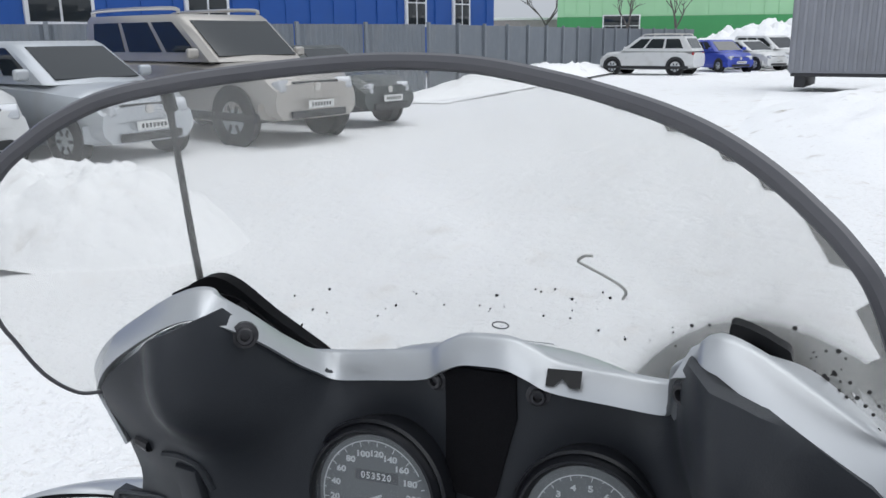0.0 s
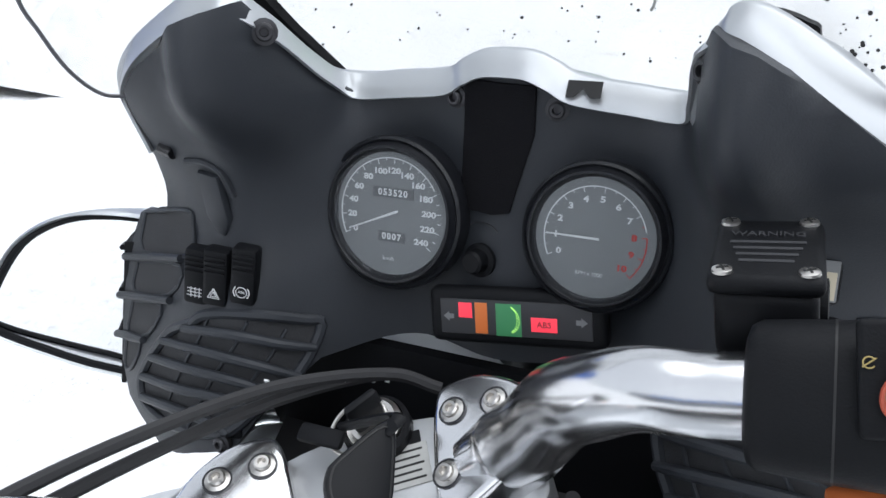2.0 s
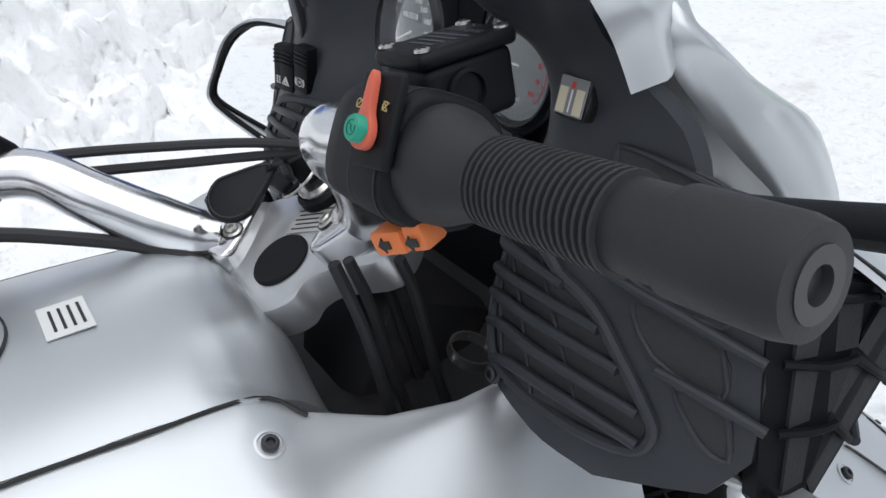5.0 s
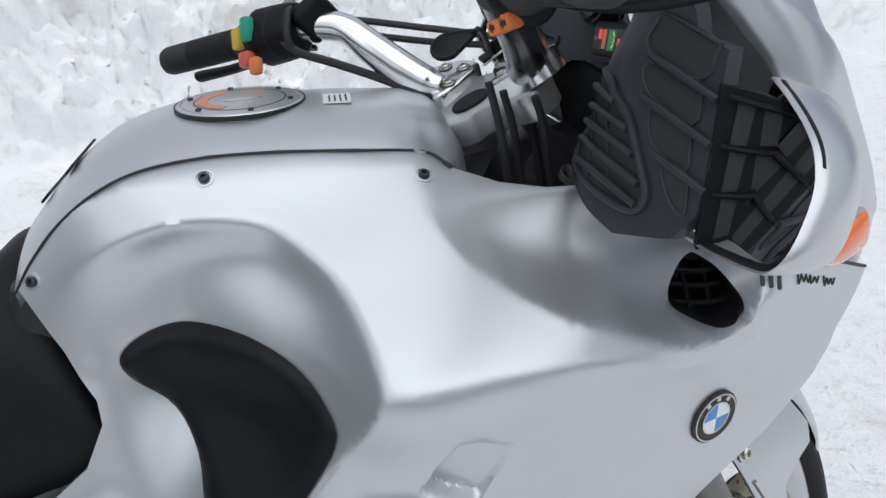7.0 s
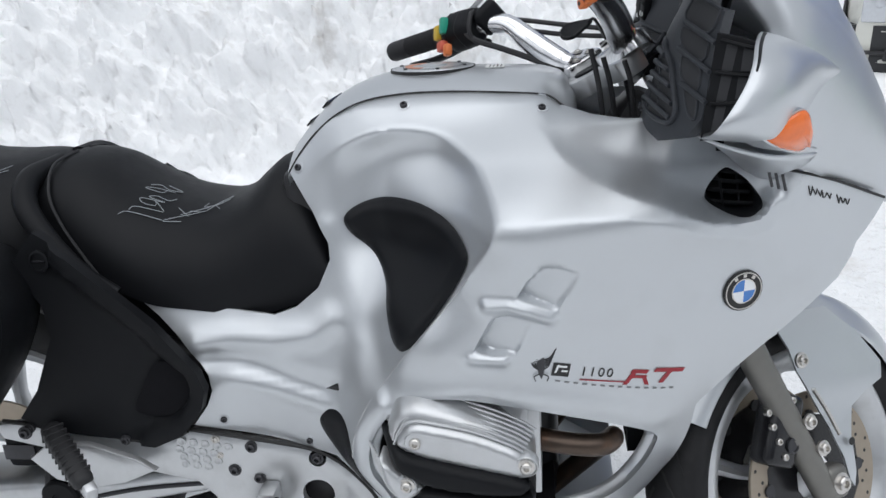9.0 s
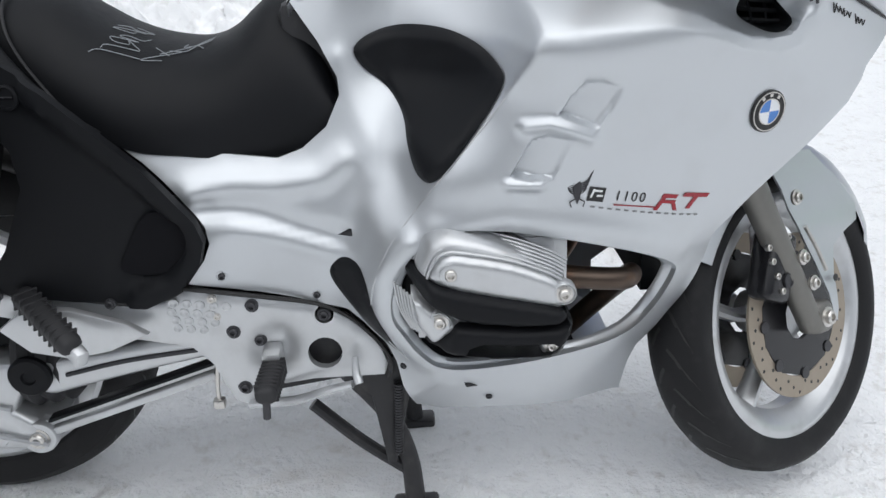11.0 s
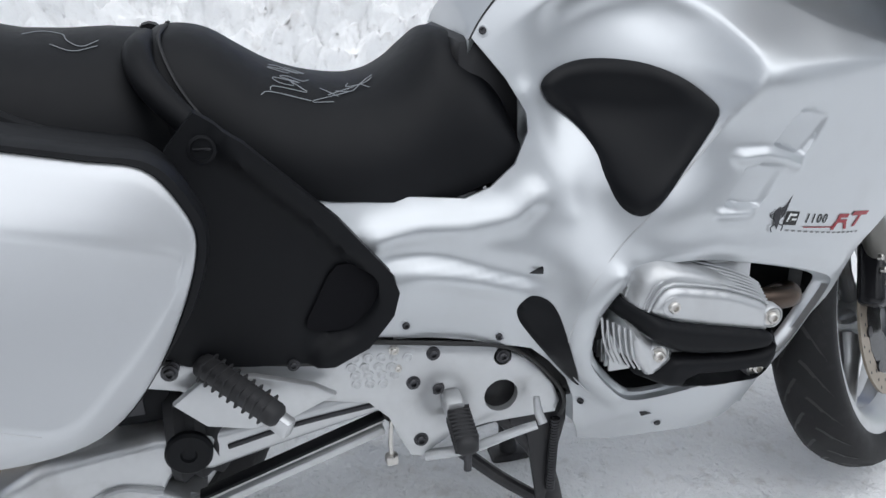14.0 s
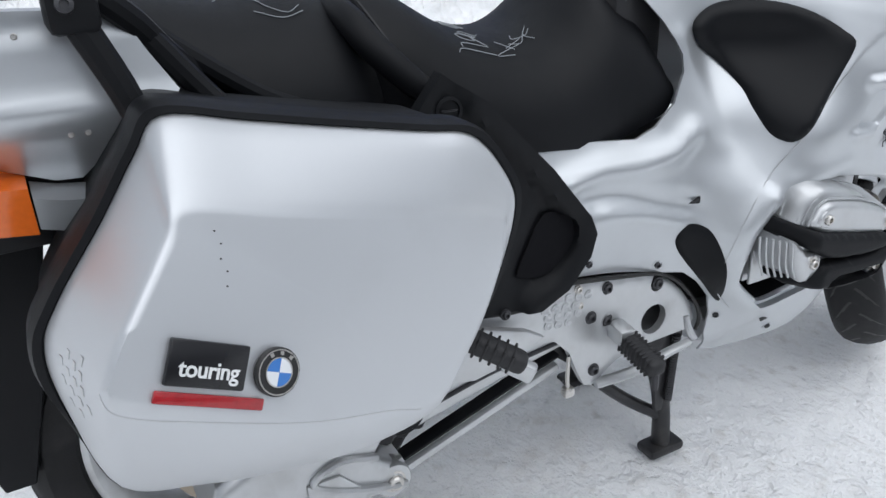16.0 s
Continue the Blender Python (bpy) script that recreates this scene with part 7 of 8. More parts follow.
    for z, q in ((-.036, .72), (-.0345, .86), (-.031, .93), (-.02, .96), (-.004, .985), (.012, 1.0), (.021, .985), (.024, .95), (.0255, .85)):
        ring = []
        for k in range(40):
            a = 2 * math.pi * k / 40
            c, sn = math.cos(a), math.sin(a)
            r = .0305 / (abs(c) ** 3.2 + abs(sn) ** 3.2) ** (1 / 3.2)
            ring.append(hm @ Vector((r * c * q, r * sn * q * (.92 if sn > 0 else 1.12), z)))
        rings.append(ring)
    hs = part("switch_housing", loft(rings), BLACK, bike, "black plastic switch housing", 60)
    for z, r in ((-.006, .0302), (.0175, .0308)):
        part("housing_seam", loft([[hm @ Vector((r * c / (abs(c) ** 3.2 + abs(sn) ** 3.2) ** (1 / 3.2), r * sn / (abs(c) ** 3.2 + abs(sn) ** 3.2) ** (1 / 3.2) * (.92 if sn > 0 else 1.12), z + dz)) for c, sn in ((math.cos(2 * math.pi * k / 40), math.sin(2 * math.pi * k / 40)) for k in range(40))] for dz in (0, .0009)]), BLACKINK, hs, smooth=60)
    if s > 0:
        bmx = axis_pose(S(.2245, .2425, 1.1495), S3 @ hn, S3 @ Vector((.3, .4, 1))) @ Matrix.Scale(.88, 4)
        part("button_panel", block((.033, .046, .006), bmx @ pose(.001, .006, -.0042), .0055, 4), BLACK, hs)
        part("stop_switch", prism(flat2(closed([(-.0085, -.003), (-.006, -.0078), (0, -.0095), (.006, -.0078), (.0085, -.003), (.0078, .003), (.0044, .009), (.0034, .018), (.0024, .025), (0, .0285), (-.0024, .025), (-.0034, .018), (-.0044, .009), (-.0078, .003)], 4)), .0042, bmx, .0012), REDSW, hs, "faded red stop switch")
        part("starter_button", lathe([(0, 0), (.0068, 0), (.0068, .0078), (.006, .0092), (0, .0092)], bmx, 28), GREEN, hs, "round green starter button")
        part("button_mark", tube([bmx @ Vector((.0036 * math.cos(a), .0036 * math.sin(a), .0093)) for a in np.linspace(1.2, 6.6, 14)], .00028, 5, 1), DARKGREEN, hs)
        part("button_mark", tube([bmx @ Vector((x, y, .0093)) for x, y in ((-.0018, .0016), (.0006, .0006), (-.0006, -.0004), (.0016, -.0018))], .00028, 5, 1), DARKGREEN, hs)
        for x in (-.0115, .011):
            mk = bmx @ pose(x, .0125, 0)
            part("switch_mark", tube([mk @ Vector((.0022 * math.cos(a), .0022 * math.sin(a), .0001)) for a in np.linspace(.6, 5.6, 10)], .0003, 5, 1), CREAMINK, hs)
            for q in (35, 125) if x > 0 else (35,):
                part("switch_mark", block((.006, .0006, .0003), mk @ pose(0, 0, .0001, 0, 0, q), 0), CREAMINK, hs)
        om = axis_pose(S(.209, .258, 1.094), S3 @ Vector((-.15, -.85, -.1)), S3 @ Vector((0, .4, 1)))
        part("indicator_switch", block((.021, .013, .015), om @ pose(.002, .002, 0), .003), ORANGE, hs, "orange indicator switch")
        part("indicator_switch", block((.014, .015, .017), om @ pose(.019, .003, -.002), .004), ORANGE, hs)
        for x in (.001, .019):
            part("switch_mark", prism([(-.004, 0), (0, .004), (0, .002), (.004, .002), (.004, -.002), (0, -.002), (0, -.004)], .0006, om @ pose(x, .002, .0077), 0), BLACKINK, hs)
        # brake fluid reservoir
        c1, c2, c3, c4 = Vector((.1687, .4543, 1.2242)), Vector((.2009, .4557, 1.2275)), Vector((.2047, .4073, 1.2268)), Vector((.173, .4055, 1.2233))
        cen4 = (c1 + c2 + c3 + c4) / 4
        xa = ((c2 - c1) + (c3 - c4)).normalized()
        ya = ((c1 - c4) + (c2 - c3)).normalized()
        rmx = Matrix((xa, ya, xa.cross(ya).normalized())).transposed().to_4x4()
        rmx.translation = cen4
        res = part("fluid_reservoir", block((.04, .055, .034), rmx @ pose(0, 0, -.023), .006, 3), BLACK, bike, "black brake fluid reservoir with screwed lid")
        part("reservoir_lid", block((.0445, .06, .009), rmx @ pose(0, 0, -.003), .004, 3), BLACK, res, "worn black lid with raised lettering")
        for x in (-.0161, .0161):
            for y in (-.0242, .0242):
                part("lid_screw", lathe([(0, 0), (.0042, 0), (.004, .0012), (.002, .0018), (0, .0018)], rmx @ pose(x, y, .0014), 18), STEEL, res)
                for a in (20, 110):
                    part("screw_cross", block((.0048, .0009, .0004), rmx @ pose(x, y, .0033, 0, 0, a), 0), BLACKINK, res)
        text_mesh("WARNING", .0062, DIALDARK, rmx @ pose(0, .012, .0018), res, depth=.0003)
        for k in range(4):
            part("print_line", block((.03 - .003 * k, .0022, .0003), rmx @ pose(0, .004 - .006 * k, .0017), 0), DIALDARK, res)
        part("sight_glass", lathe([(0, 0), (.0115, 0), (.0115, .003), (.0095, .0035), (.009, .001), (0, .001)], axis_pose(rmx @ Vector((.0203, -.006, -.022)), rmx.to_3x3() @ Vector((1, 0, 0))), 24), BLACK, res)
    else:
        fm2 = axis_pose(STEER @ (g0 - ax * .03) + S3 @ Vector((0, -.034, .0)), S3 @ Vector((0, -1, .1)), S3 @ Vector((0, 0, 1)))
        part("lamp_switch", block((.016, .03, .014), fm2 @ pose(.0, .008, 0), .004), GREEN, hs, "green light switch")
        part("beam_switch", block((.02, .026, .016), fm2 @ pose(-.024, .0, 0), .004), YELLOW, hs, "yellow beam switch")
        part("horn_switch", block((.024, .02, .016), fm2 @ pose(-.012, -.026, -.002), .005), REDSW, hs, "red horn switch")
        part("indicator_switch", block((.018, .022, .014), fm2 @ pose(.008, -.036, -.004), .005), ORANGE, hs)
        part("switch_block", block((.055, .05, .05), axis_pose(STEER @ Vector((-.182, .3, 1.168)), S3 @ Vector((.1, -.7, .7))), .01, 3), BLACK, hs)
        part("rocker", block((.022, .03, .008), axis_pose(STEER @ Vector((-.19, .283, 1.189)), S3 @ Vector((.1, -.7, .7))), .003), DIAL, hs)
        part("rocker", block((.018, .03, .008), axis_pose(STEER @ Vector((-.17, .292, 1.19)), S3 @ Vector((.1, -.7, .7))), .003), BADGEWHITE, hs)
    # lever and perch
    part("lever", tube([*[S(s * x, y, z + (.04 if s < 0 else 0)) for x, y, z in ((.215, .3, 1.12), (.25, .305, 1.108), (.31, .29, 1.094), (.37, .268, 1.088), (.428, .243, 1.0865))]], [.012, .011, .009, .0095, .0115], 14, 6, squash=.7), BLACK, bike, "black hand lever")
    part("lever_perch", block((.05, .045, .03), STEER @ pose(s * .205, .292, 1.126 + (.03 if s < 0 else 0)), .01), BLACK, hs)
    part("lever_pin", lathe([(0, 0), (.011, 0), (.011, .004), (.009, .006), (0, .006)], axis_pose(S(s * .228, .315, 1.132), S3 @ Vector((0, .2, 1))), 18), BLACK, hs)
# cables
for off, col in ((0, 0), (.012, 1)):
    part("cable", tube([S(-.19, .27 + off, 1.162 - off), S(-.15, .33 + off, 1.156 - off * 1.5), S(-.1, .4 + off, 1.135 - off * 1.5), S(-.04, .452 + off * .6, 1.113 - off), S(.02, .472, 1.09), S(.05, .47, 1.07)], .0042, 8, 8), RUBBER, bike, "black control cable")
for k in range(9):
    part("cable_mark", block((.003, .0012, .0022), axis_pose(S(-.045 + .008 * k, .4535 + .0025 * k, 1.1178 - .0042 * k), S3 @ Vector((0, -.5, .85))), 0), WHITEINK, bike)
part("cable_sleeve", tube([S(-.2, .26, 1.163), S(-.17, .3, 1.16)], .008, 10, 3), RUBBER, bike)
part("bar_wire", tube([S(-.185, .25, 1.15), S(-.165, .265, 1.125), S(-.14, .3, 1.105), S(-.1, .345, 1.075), S(-.06, .37, 1.045)], .0055, 8, 6), RUBBER, bike)
part("wire_strap", tube([S(-.176, .272, 1.176), S(-.168, .262, 1.168), S(-.166, .256, 1.14), S(-.17, .27, 1.12)], .0045, 8, 6), RUBBER, bike)
for k, (x, y) in enumerate(((.1, .33), (.085, .36), (.11, .38), (.07, .4))):
    part("hose", tube([S(x, y, 1.055 - .01 * k), S(x * .95, y + .012, 1.0), S(x * .8, y + .03, .9), S(x * .6, y + .08, .8)], .0042, 10, 6), RUBBER, bike)
part("hose_clip", lathe([(.016, -.004), (.0175, -.004), (.0175, .004), (.016, .004)], axis_pose((.12, .47, .98), (.3, .3, 1)), 20, closed=True), STEEL, bike)
part("steering_head", block((.13, .12, .24), pose(0, .44, .88, -27), .03), BLACKMETAL, bike)
part("head_filler", loft([[(w * c, y, z) for c, z in ((-1, zb), (1, zb), (1, zt), (-1, zt))] for y, w, zb, zt in ((.36, .13, .72, .93), (.42, .16, .7, .93), (.5, .18, .72, .94), (.56, .19, .74, .96))]), BLACKMETAL, bike, smooth=30)
part("inner_shield", sheet([(-.2, .96), (-.26, 1.01), (-.15, 1.05), (.15, 1.05), (.26, 1.01), (.2, .96), (.18, .88), (-.18, .88)], lambda x, z: -.55 + 0 * x, .03, facing, (), .01), BLACK, bike)

# ---- key ring hanging in the ignition: a thing of its own ----
keys = empty("key_ring", BIKE)
tagged(keys, "ignition key on a steel ring with black leather fob", "key ring")
kp = ym @ Vector((.01, .066, .015))
part("key", block((.022, .006, .026), ym @ pose(.01, .066, .026, 0, 0, 25), .003), BLACK, keys)
part("ring", tube([ym @ Vector((.003 + .019 * math.cos(a), .06 + .016 * math.sin(a), .022 + .006 * math.cos(a))) for a in np.linspace(0, 2 * math.pi, 17)], .0013, 6, 3), STEEL, keys)
fob_m = axis_pose((0.020, 0.356, 1.105), (0.580, -0.302, 0.720), (.25, .5, .6)) @ Matrix.Scale(.86, 4)
drop = [(0.0205 * math.cos(a) * (1 - .25 * (math.sin(a) > 0) * math.sin(a)), .023 * math.sin(a) + (.018 * max(0, math.sin(a)) ** 3)) for a in np.linspace(0, 2 * math.pi, 33)[:-1]]
part("leather_fob", prism(drop, .006, fob_m, .002), PAD, keys, "black stitched leather fob")
part("stitching", tube([fob_m @ Vector((x * .88, y * .88, .0062)) for x, y in drop], .0006, 5, 1), BLACKINK, keys)
part("fob_strap", tube([fob_m @ Vector((0, .034, .003)), fob_m @ Vector((.002, .046, .003)), ym @ Vector((-.004, .06, .026))], .005, 8, 4, squash=.5), PAD, keys)
part("spare_key", block((.012, .03, .006), ym @ pose(-.02, .062, .02, 0, 0, 60), .003), BLACK, keys)
# ---- ground, snow bank and surroundings ----
def nz(x, y, s, seed=0.0):
    return noise.fractal(Vector((x * s + seed, y * s - seed, seed)), 0.9, 2.0, 5)

def clod(x, y, z, s, seed):
    """Rounded clods of snow."""
    p = Vector((x, y, z)) * s + Vector((seed, -seed, seed))
    p = p + noise.noise_vector(p * .9) * .45
    d = noise.voronoi(p)[0][0]
    return max(0.0, 1 - (d / .62) ** 2) * (.55 + .45 * noise.noise(p * .6))

def ground_z(x, y):
    r = math.hypot(x - .1, y)
    a = .016 * nz(x, y, 3.0, 3.3) + .011 * nz(x, y, 11.0, 8.1) + .03 * nz(x, y, .5, 1.7)
    dip = .26 * math.exp(-((x + 7.4) / 2.2) ** 2 - ((y - 4.0) / 1.9) ** 2)
    return -.022 - dip - .005 * max(0, y - 1) + a * (0.55 + 0.45 * min(1, max(0, (r - .6) / 1.2)))

def bank_h(x, y):
    """Height of the ploughed bank beside the bike."""
    foot = -2.35 - .12 * (y + 1.0) + .25 * math.sin(y * 1.3) + .12 * math.sin(y * 3.1 + 1)
    end = 1.0 - max(0.0, min(1.0, (y - .7 + .25 * math.sin(x * 2)) / 1.9))
    d = foot - x
    if d < -.3:
        return 0.0
    prof = 1.75 * (1 - math.exp(-max(0, d) / 1.25)) * (1 - max(0, min(1, (d - 3.5) / 2.5)) * .5)
    return prof * end * end * (3 - 2 * end)

xs = np.concatenate([np.linspace(-420, -40, 8), np.linspace(-34, -9, 14), np.linspace(-7.5, -3.2, 24), np.linspace(-3.1, 2.2, 150), np.linspace(2.4, 9, 24), np.linspace(11, 40, 12), np.linspace(60, 420, 7)])
ysg = np.concatenate([np.linspace(-420, -40, 7), np.linspace(-34, -8, 14), np.linspace(-7, -2.2, 26), np.linspace(-2.1, 2.6, 135), np.linspace(2.8, 9, 34), np.linspace(9.6, 42, 40), np.linspace(60, 420, 7)])
verts = [(x, y, ground_z(x, y)) for y in ysg for x in xs]
nx = len(xs)
faces = [(j * nx + i, j * nx + i + 1, (j + 1) * nx + i + 1, (j + 1) * nx + i) for j in range(len(ysg) - 1) for i in range(nx - 1)]
me = bpy.data.meshes.new("ground")
me.from_pydata(verts, [], faces)
for p in me.polygons:
    p.use_smooth = True
ground = part("ground", me, SNOW)
tagged(ground, "trodden grey-white snow with brown traces", "ground", kind="structure")

# ploughed bank: lumpy heap
bx, by = np.concatenate([np.linspace(-7.6, -5, 60), np.linspace(-4.97, -1.9, 210)]), np.concatenate([np.linspace(-7.5, -4, 70), np.linspace(-3.97, 3.3, 380)])
bv = []
for y in by:
    for x in bx:
        h = bank_h(x, y)
        k = min(1.0, h / .35)
        lump = .16 * nz(x, y, 1.4, 5.0) + .3 * clod(x, y, h, 2.2, 9.0) + .24 * clod(x, y, h, 5.0, 2.0) + .17 * clod(x, y, h, 9.5, 7.0) + .07 * clod(x, y, h, 19.0, 3.0) + .03 * nz(x, y, 30.0, 4.0) - .2
        lump *= k
        bv.append((x + lump * .62, y + .03 * nz(x, y, 6.0, 31.0) * k, -.08 + h + lump * .78))
nb = len(bx)
me = bpy.data.meshes.new("snow_bank")
me.from_pydata(bv, [], [(j * nb + i, j * nb + i + 1, (j + 1) * nb + i + 1, (j + 1) * nb + i) for j in range(len(by) - 1) for i in range(nb - 1)])
for p in me.polygons:
    p.use_smooth = True
bank = part("snow_bank", me, SNOWBANK)
tagged(bank, "heap of lumpy dirty ploughed snow", "snow bank", kind="stuff")

# ridge of snow by the grey container
def mound(name, c, rx, ry, h, seed, label, material=None):
    n = 70
    vv = []
    for j in range(n):
        for i in range(n):
            u, v = i / (n - 1) * 2 - 1, j / (n - 1) * 2 - 1
            r = math.hypot(u, v)
            k = max(0, 1 - r * r) ** .8
            x, y = c[0] + u * rx, c[1] + v * ry
            vv.append((x, y, -.1 + k * h * (1 + .35 * nz(x, y, 1.1, seed)) + .12 * k * abs(nz(x, y, 3.5, seed + 3))))
    m = bpy.data.meshes.new(name)
    m.from_pydata(vv, [], [(j * n + i, j * n + i + 1, (j + 1) * n + i + 1, (j + 1) * n + i) for j in range(n - 1) for i in range(n - 1)])
    for p in m.polygons:
        p.use_smooth = True
    ob = part(name, m, material or SNOWBANK)
    return tagged(ob, label, "snow heap", kind="stuff")
mound("snow_heap", (3.2, 17.0), 4.2, 9.0, .5, 11, "low heap of trodden dirty snow")
mound("snow_heap", (-5.2, 4.9), 1.5, .9, .62, 15, "low heap of snow beside parked cars")
mound("snow_heap", (-9.4, 31), 1.3, 12, .5, 19, "snow piled along a fence")
mound("snow_heap", (-1.5, 62), 8, 4, 2.2, 23, "far snow heap behind parked cars")

# materials of the surroundings
FENCE = mat("fence_sheet", (0.17, 0.19, 0.215), 0.55, var=0.12, scale=3, fine=60, fine_bump=0.05, grime=0.3, grime_col=(0.3, 0.29, 0.28), grime_scale=1.2)
BLUEWALL = mat("blue_cladding", (0.02, 0.085, 0.33), 0.5, var=0.1, scale=2, grime=0.2, grime_col=(0.05, 0.12, 0.3), grime_scale=.8)
GREENWALL = mat("light_green_cladding", (0.36, 0.62, 0.38), 0.6, var=0.05, scale=1)
GREENLOW = mat("green_plinth", (0.06, 0.28, 0.1), 0.6, var=0.1, scale=1)
CONT = mat("container_grey", (0.28, 0.29, 0.32), 0.55, var=0.08, scale=2, grime=0.25, grime_col=(0.2, 0.2, 0.2), grime_scale=1.5)
GREYWALL = mat("grey_render", (0.24, 0.25, 0.27), 0.7, var=0.1, scale=2)
DOORM = mat("garage_door", (0.05, 0.05, 0.055), 0.6, var=0.15, scale=3)
WFRAME = mat("window_frame_white", (0.7, 0.71, 0.72), 0.5, var=0.05)
ROOFM = mat("shed_roof", (0.33, 0.3, 0.3), 0.7, var=0.2, scale=2)
WHITECAR = mat("white_car_paint", (0.62, 0.63, 0.63), 0.3, var=0.05, scale=3, coat=0.5, grime=0.4, grime_col=(0.4, 0.38, 0.35), grime_scale=2)
BEIGECAR = mat("silver_beige_car_paint", (0.42, 0.4, 0.37), 0.34, .4, var=0.05, scale=3, coat=0.4, grime=0.4, grime_col=(0.33, 0.3, 0.27), grime_scale=2)
SILVERCAR = mat("silver_car_paint", (0.5, 0.53, 0.56), 0.34, .4, var=0.05, scale=3, coat=0.4, grime=0.4, grime_col=(0.4, 0.39, 0.37), grime_scale=2)
DARKCAR = mat("dark_green_car_paint", (0.02, 0.03, 0.03), 0.3, var=0.1, scale=3, coat=0.4, grime=0.3, grime_col=(0.1, 0.1, 0.1))
BLUECAR = mat("blue_car_paint", (0.03, 0.06, 0.4), 0.3, var=0.05, coat=0.4)
HEADLAMP = mat("headlamp_glass", (0.55, 0.57, 0.6), 0.12, 0.3, var=0.1, coat=0.8)
BLACKTRIM = mat("car_black_trim", (0.025, 0.026, 0.028), 0.55, var=0.2, scale=8)

def car(name, label, m, paint, length, width, height, hood_z, hood_len, roof0, roof1, clear, wheel_r, boxy=0.15, rack=False, style="hatch"):
    """A parked car; local x ahead, y to its left, z up, origin under its middle."""
    E = empty(name, m)
    tagged(E, label, "car")
    L, W = length / 2, width / 2
    belt = hood_z + (height - hood_z) * .06
    # lower body: rings along x
    secs = []
    xsn = [-L, -L + .08, -L + .35, -L * .45, 0, L - hood_len, L - hood_len * .5, L - .28, L - .06, L]
    for x in xsn:
        t = x / L
        nose = smoothstep(L - .75, L, x)
        back = smoothstep(-L + .45, -L, x)
        w = W * (1 - .16 * float(nose) ** 2 - .1 * float(back) ** 2)
        top = belt + (hood_z - belt) * 0 if x < L - hood_len else hood_z - (hood_z - clear) * (.10 * ((x - (L - hood_len)) / hood_len) + .26 * float(smoothstep(L - .3, L, x)))
        top -= .12 * float(back)
        bot = clear + .1 * float(nose) * .6 + .12 * float(back)
        r = .12
        ring = [(x, -w + r, bot), (x, -w, bot + r), (x, -w - .015, (bot + top) / 2), (x, -w + .02, top - r * .7), (x, -w + r * 1.3, top), (x, 0, top + .025), (x, w - r * 1.3, top), (x, w - .02, top - r * .7), (x, w + .015, (bot + top) / 2), (x, w, bot + r), (x, w - r, bot)]
        secs.append(ring)
    body = part("body", loft(secs), paint, E, smooth=40)
    # cabin
    a0, a1 = roof0, roof1
    wb = W - .05
    wt = W * (.86 - boxy * .1 if style != "suv" else .92)
    xb0, xb1 = (-L + .06 if style in ("hatch", "suv") else -L + .75), L - hood_len + .08
    lv = []
    for f in (0, .5, .9, 1.0):
        z = belt - .03 + (height - belt + .03) * f
        w = wb + (wt - wb) * f - (.05 if f == 1.0 else 0)
        x0, x1 = xb0 + (a0 - xb0) * f, xb1 + (a1 - xb1) * f
        lv.append([(x0, -w + .06, z), (x0, w - .06, z), (x0 + .12, w, z), (x1 - .12, w, z), (x1, w - .08, z), (x1 + .05 * (1 - f), 0, z), (x1, -w + .08, z), (x1 - .12, -w, z), (x0 + .12, -w, z)])
    part("cabin", loft(lv), paint, E, smooth=40)
    # glass: windscreen, rear screen, side windows, each slightly proud of the cabin
    def lerp_side(x, f, s):
        z = belt - .03 + (height - belt + .03) * f
        w = wb + (wt - wb) * f
        return Vector((x, s * (w + .004), z))
    def edge_x(f, front):
        return (xb1 + (a1 - xb1) * f) if front else (xb0 + (a0 - xb0) * f)
    zf = lambda f: belt - .03 + (height - belt + .03) * f
    wf = lambda f: wb + (wt - wb) * f
    def quad(name, pts, material, parent=E, t=.012):
        c = sum(pts, Vector()) / len(pts)
        n = (pts[1] - pts[0]).cross(pts[2] - pts[0]).normalized()
        if n.dot(c - Vector((0, 0, (belt + height) / 2))) < 0:
            n = -n
        return part(name, loft([[p - n * t for p in pts], [p + n * .006 for p in pts]]), material, parent, smooth=30)
    quad("windscreen", [Vector((edge_x(.12, 1) + .035, -wf(.1) + .14, zf(.12))), Vector((edge_x(.12, 1) + .035, wf(.1) - .14, zf(.12))), Vector((edge_x(.86, 1) + .008, wf(.86) - .13, zf(.86))), Vector((edge_x(.86, 1) + .008, -wf(.86) + .13, zf(.86)))], CARGLASS)
    quad("rear_window", [Vector((edge_x(.2, 0), -wf(.2) + .16, zf(.2))), Vector((edge_x(.2, 0), wf(.2) - .16, zf(.2))), Vector((edge_x(.85, 0), wf(.85) - .16, zf(.85))), Vector((edge_x(.85, 0), -wf(.85) + .16, zf(.85)))], CARGLASS)
    spans = [(.08, .36), (.40, .68), (.72, .95)] if style != "sedan" else [(.12, .5), (.55, .93)]
    for s in (1, -1):
        for u0, u1 in spans:
            def px(u, f):
                return edge_x(f, 0) + .1 + (edge_x(f, 1) - edge_x(f, 0) - .2) * u
            hi = .84
            quad("side_window", [lerp_side(px(u0, .2), .2, s), lerp_side(px(u1, .2), .2, s), lerp_side(px(min(u1, .93), hi), hi, s), lerp_side(px(u0, hi), hi, s)], CARGLASS)
        part("wing_mirror", block((.1, .2, .15), pose(edge_x(.15, 1) - .18, s * (W + .11), belt + .1), .04, 3), paint, E)
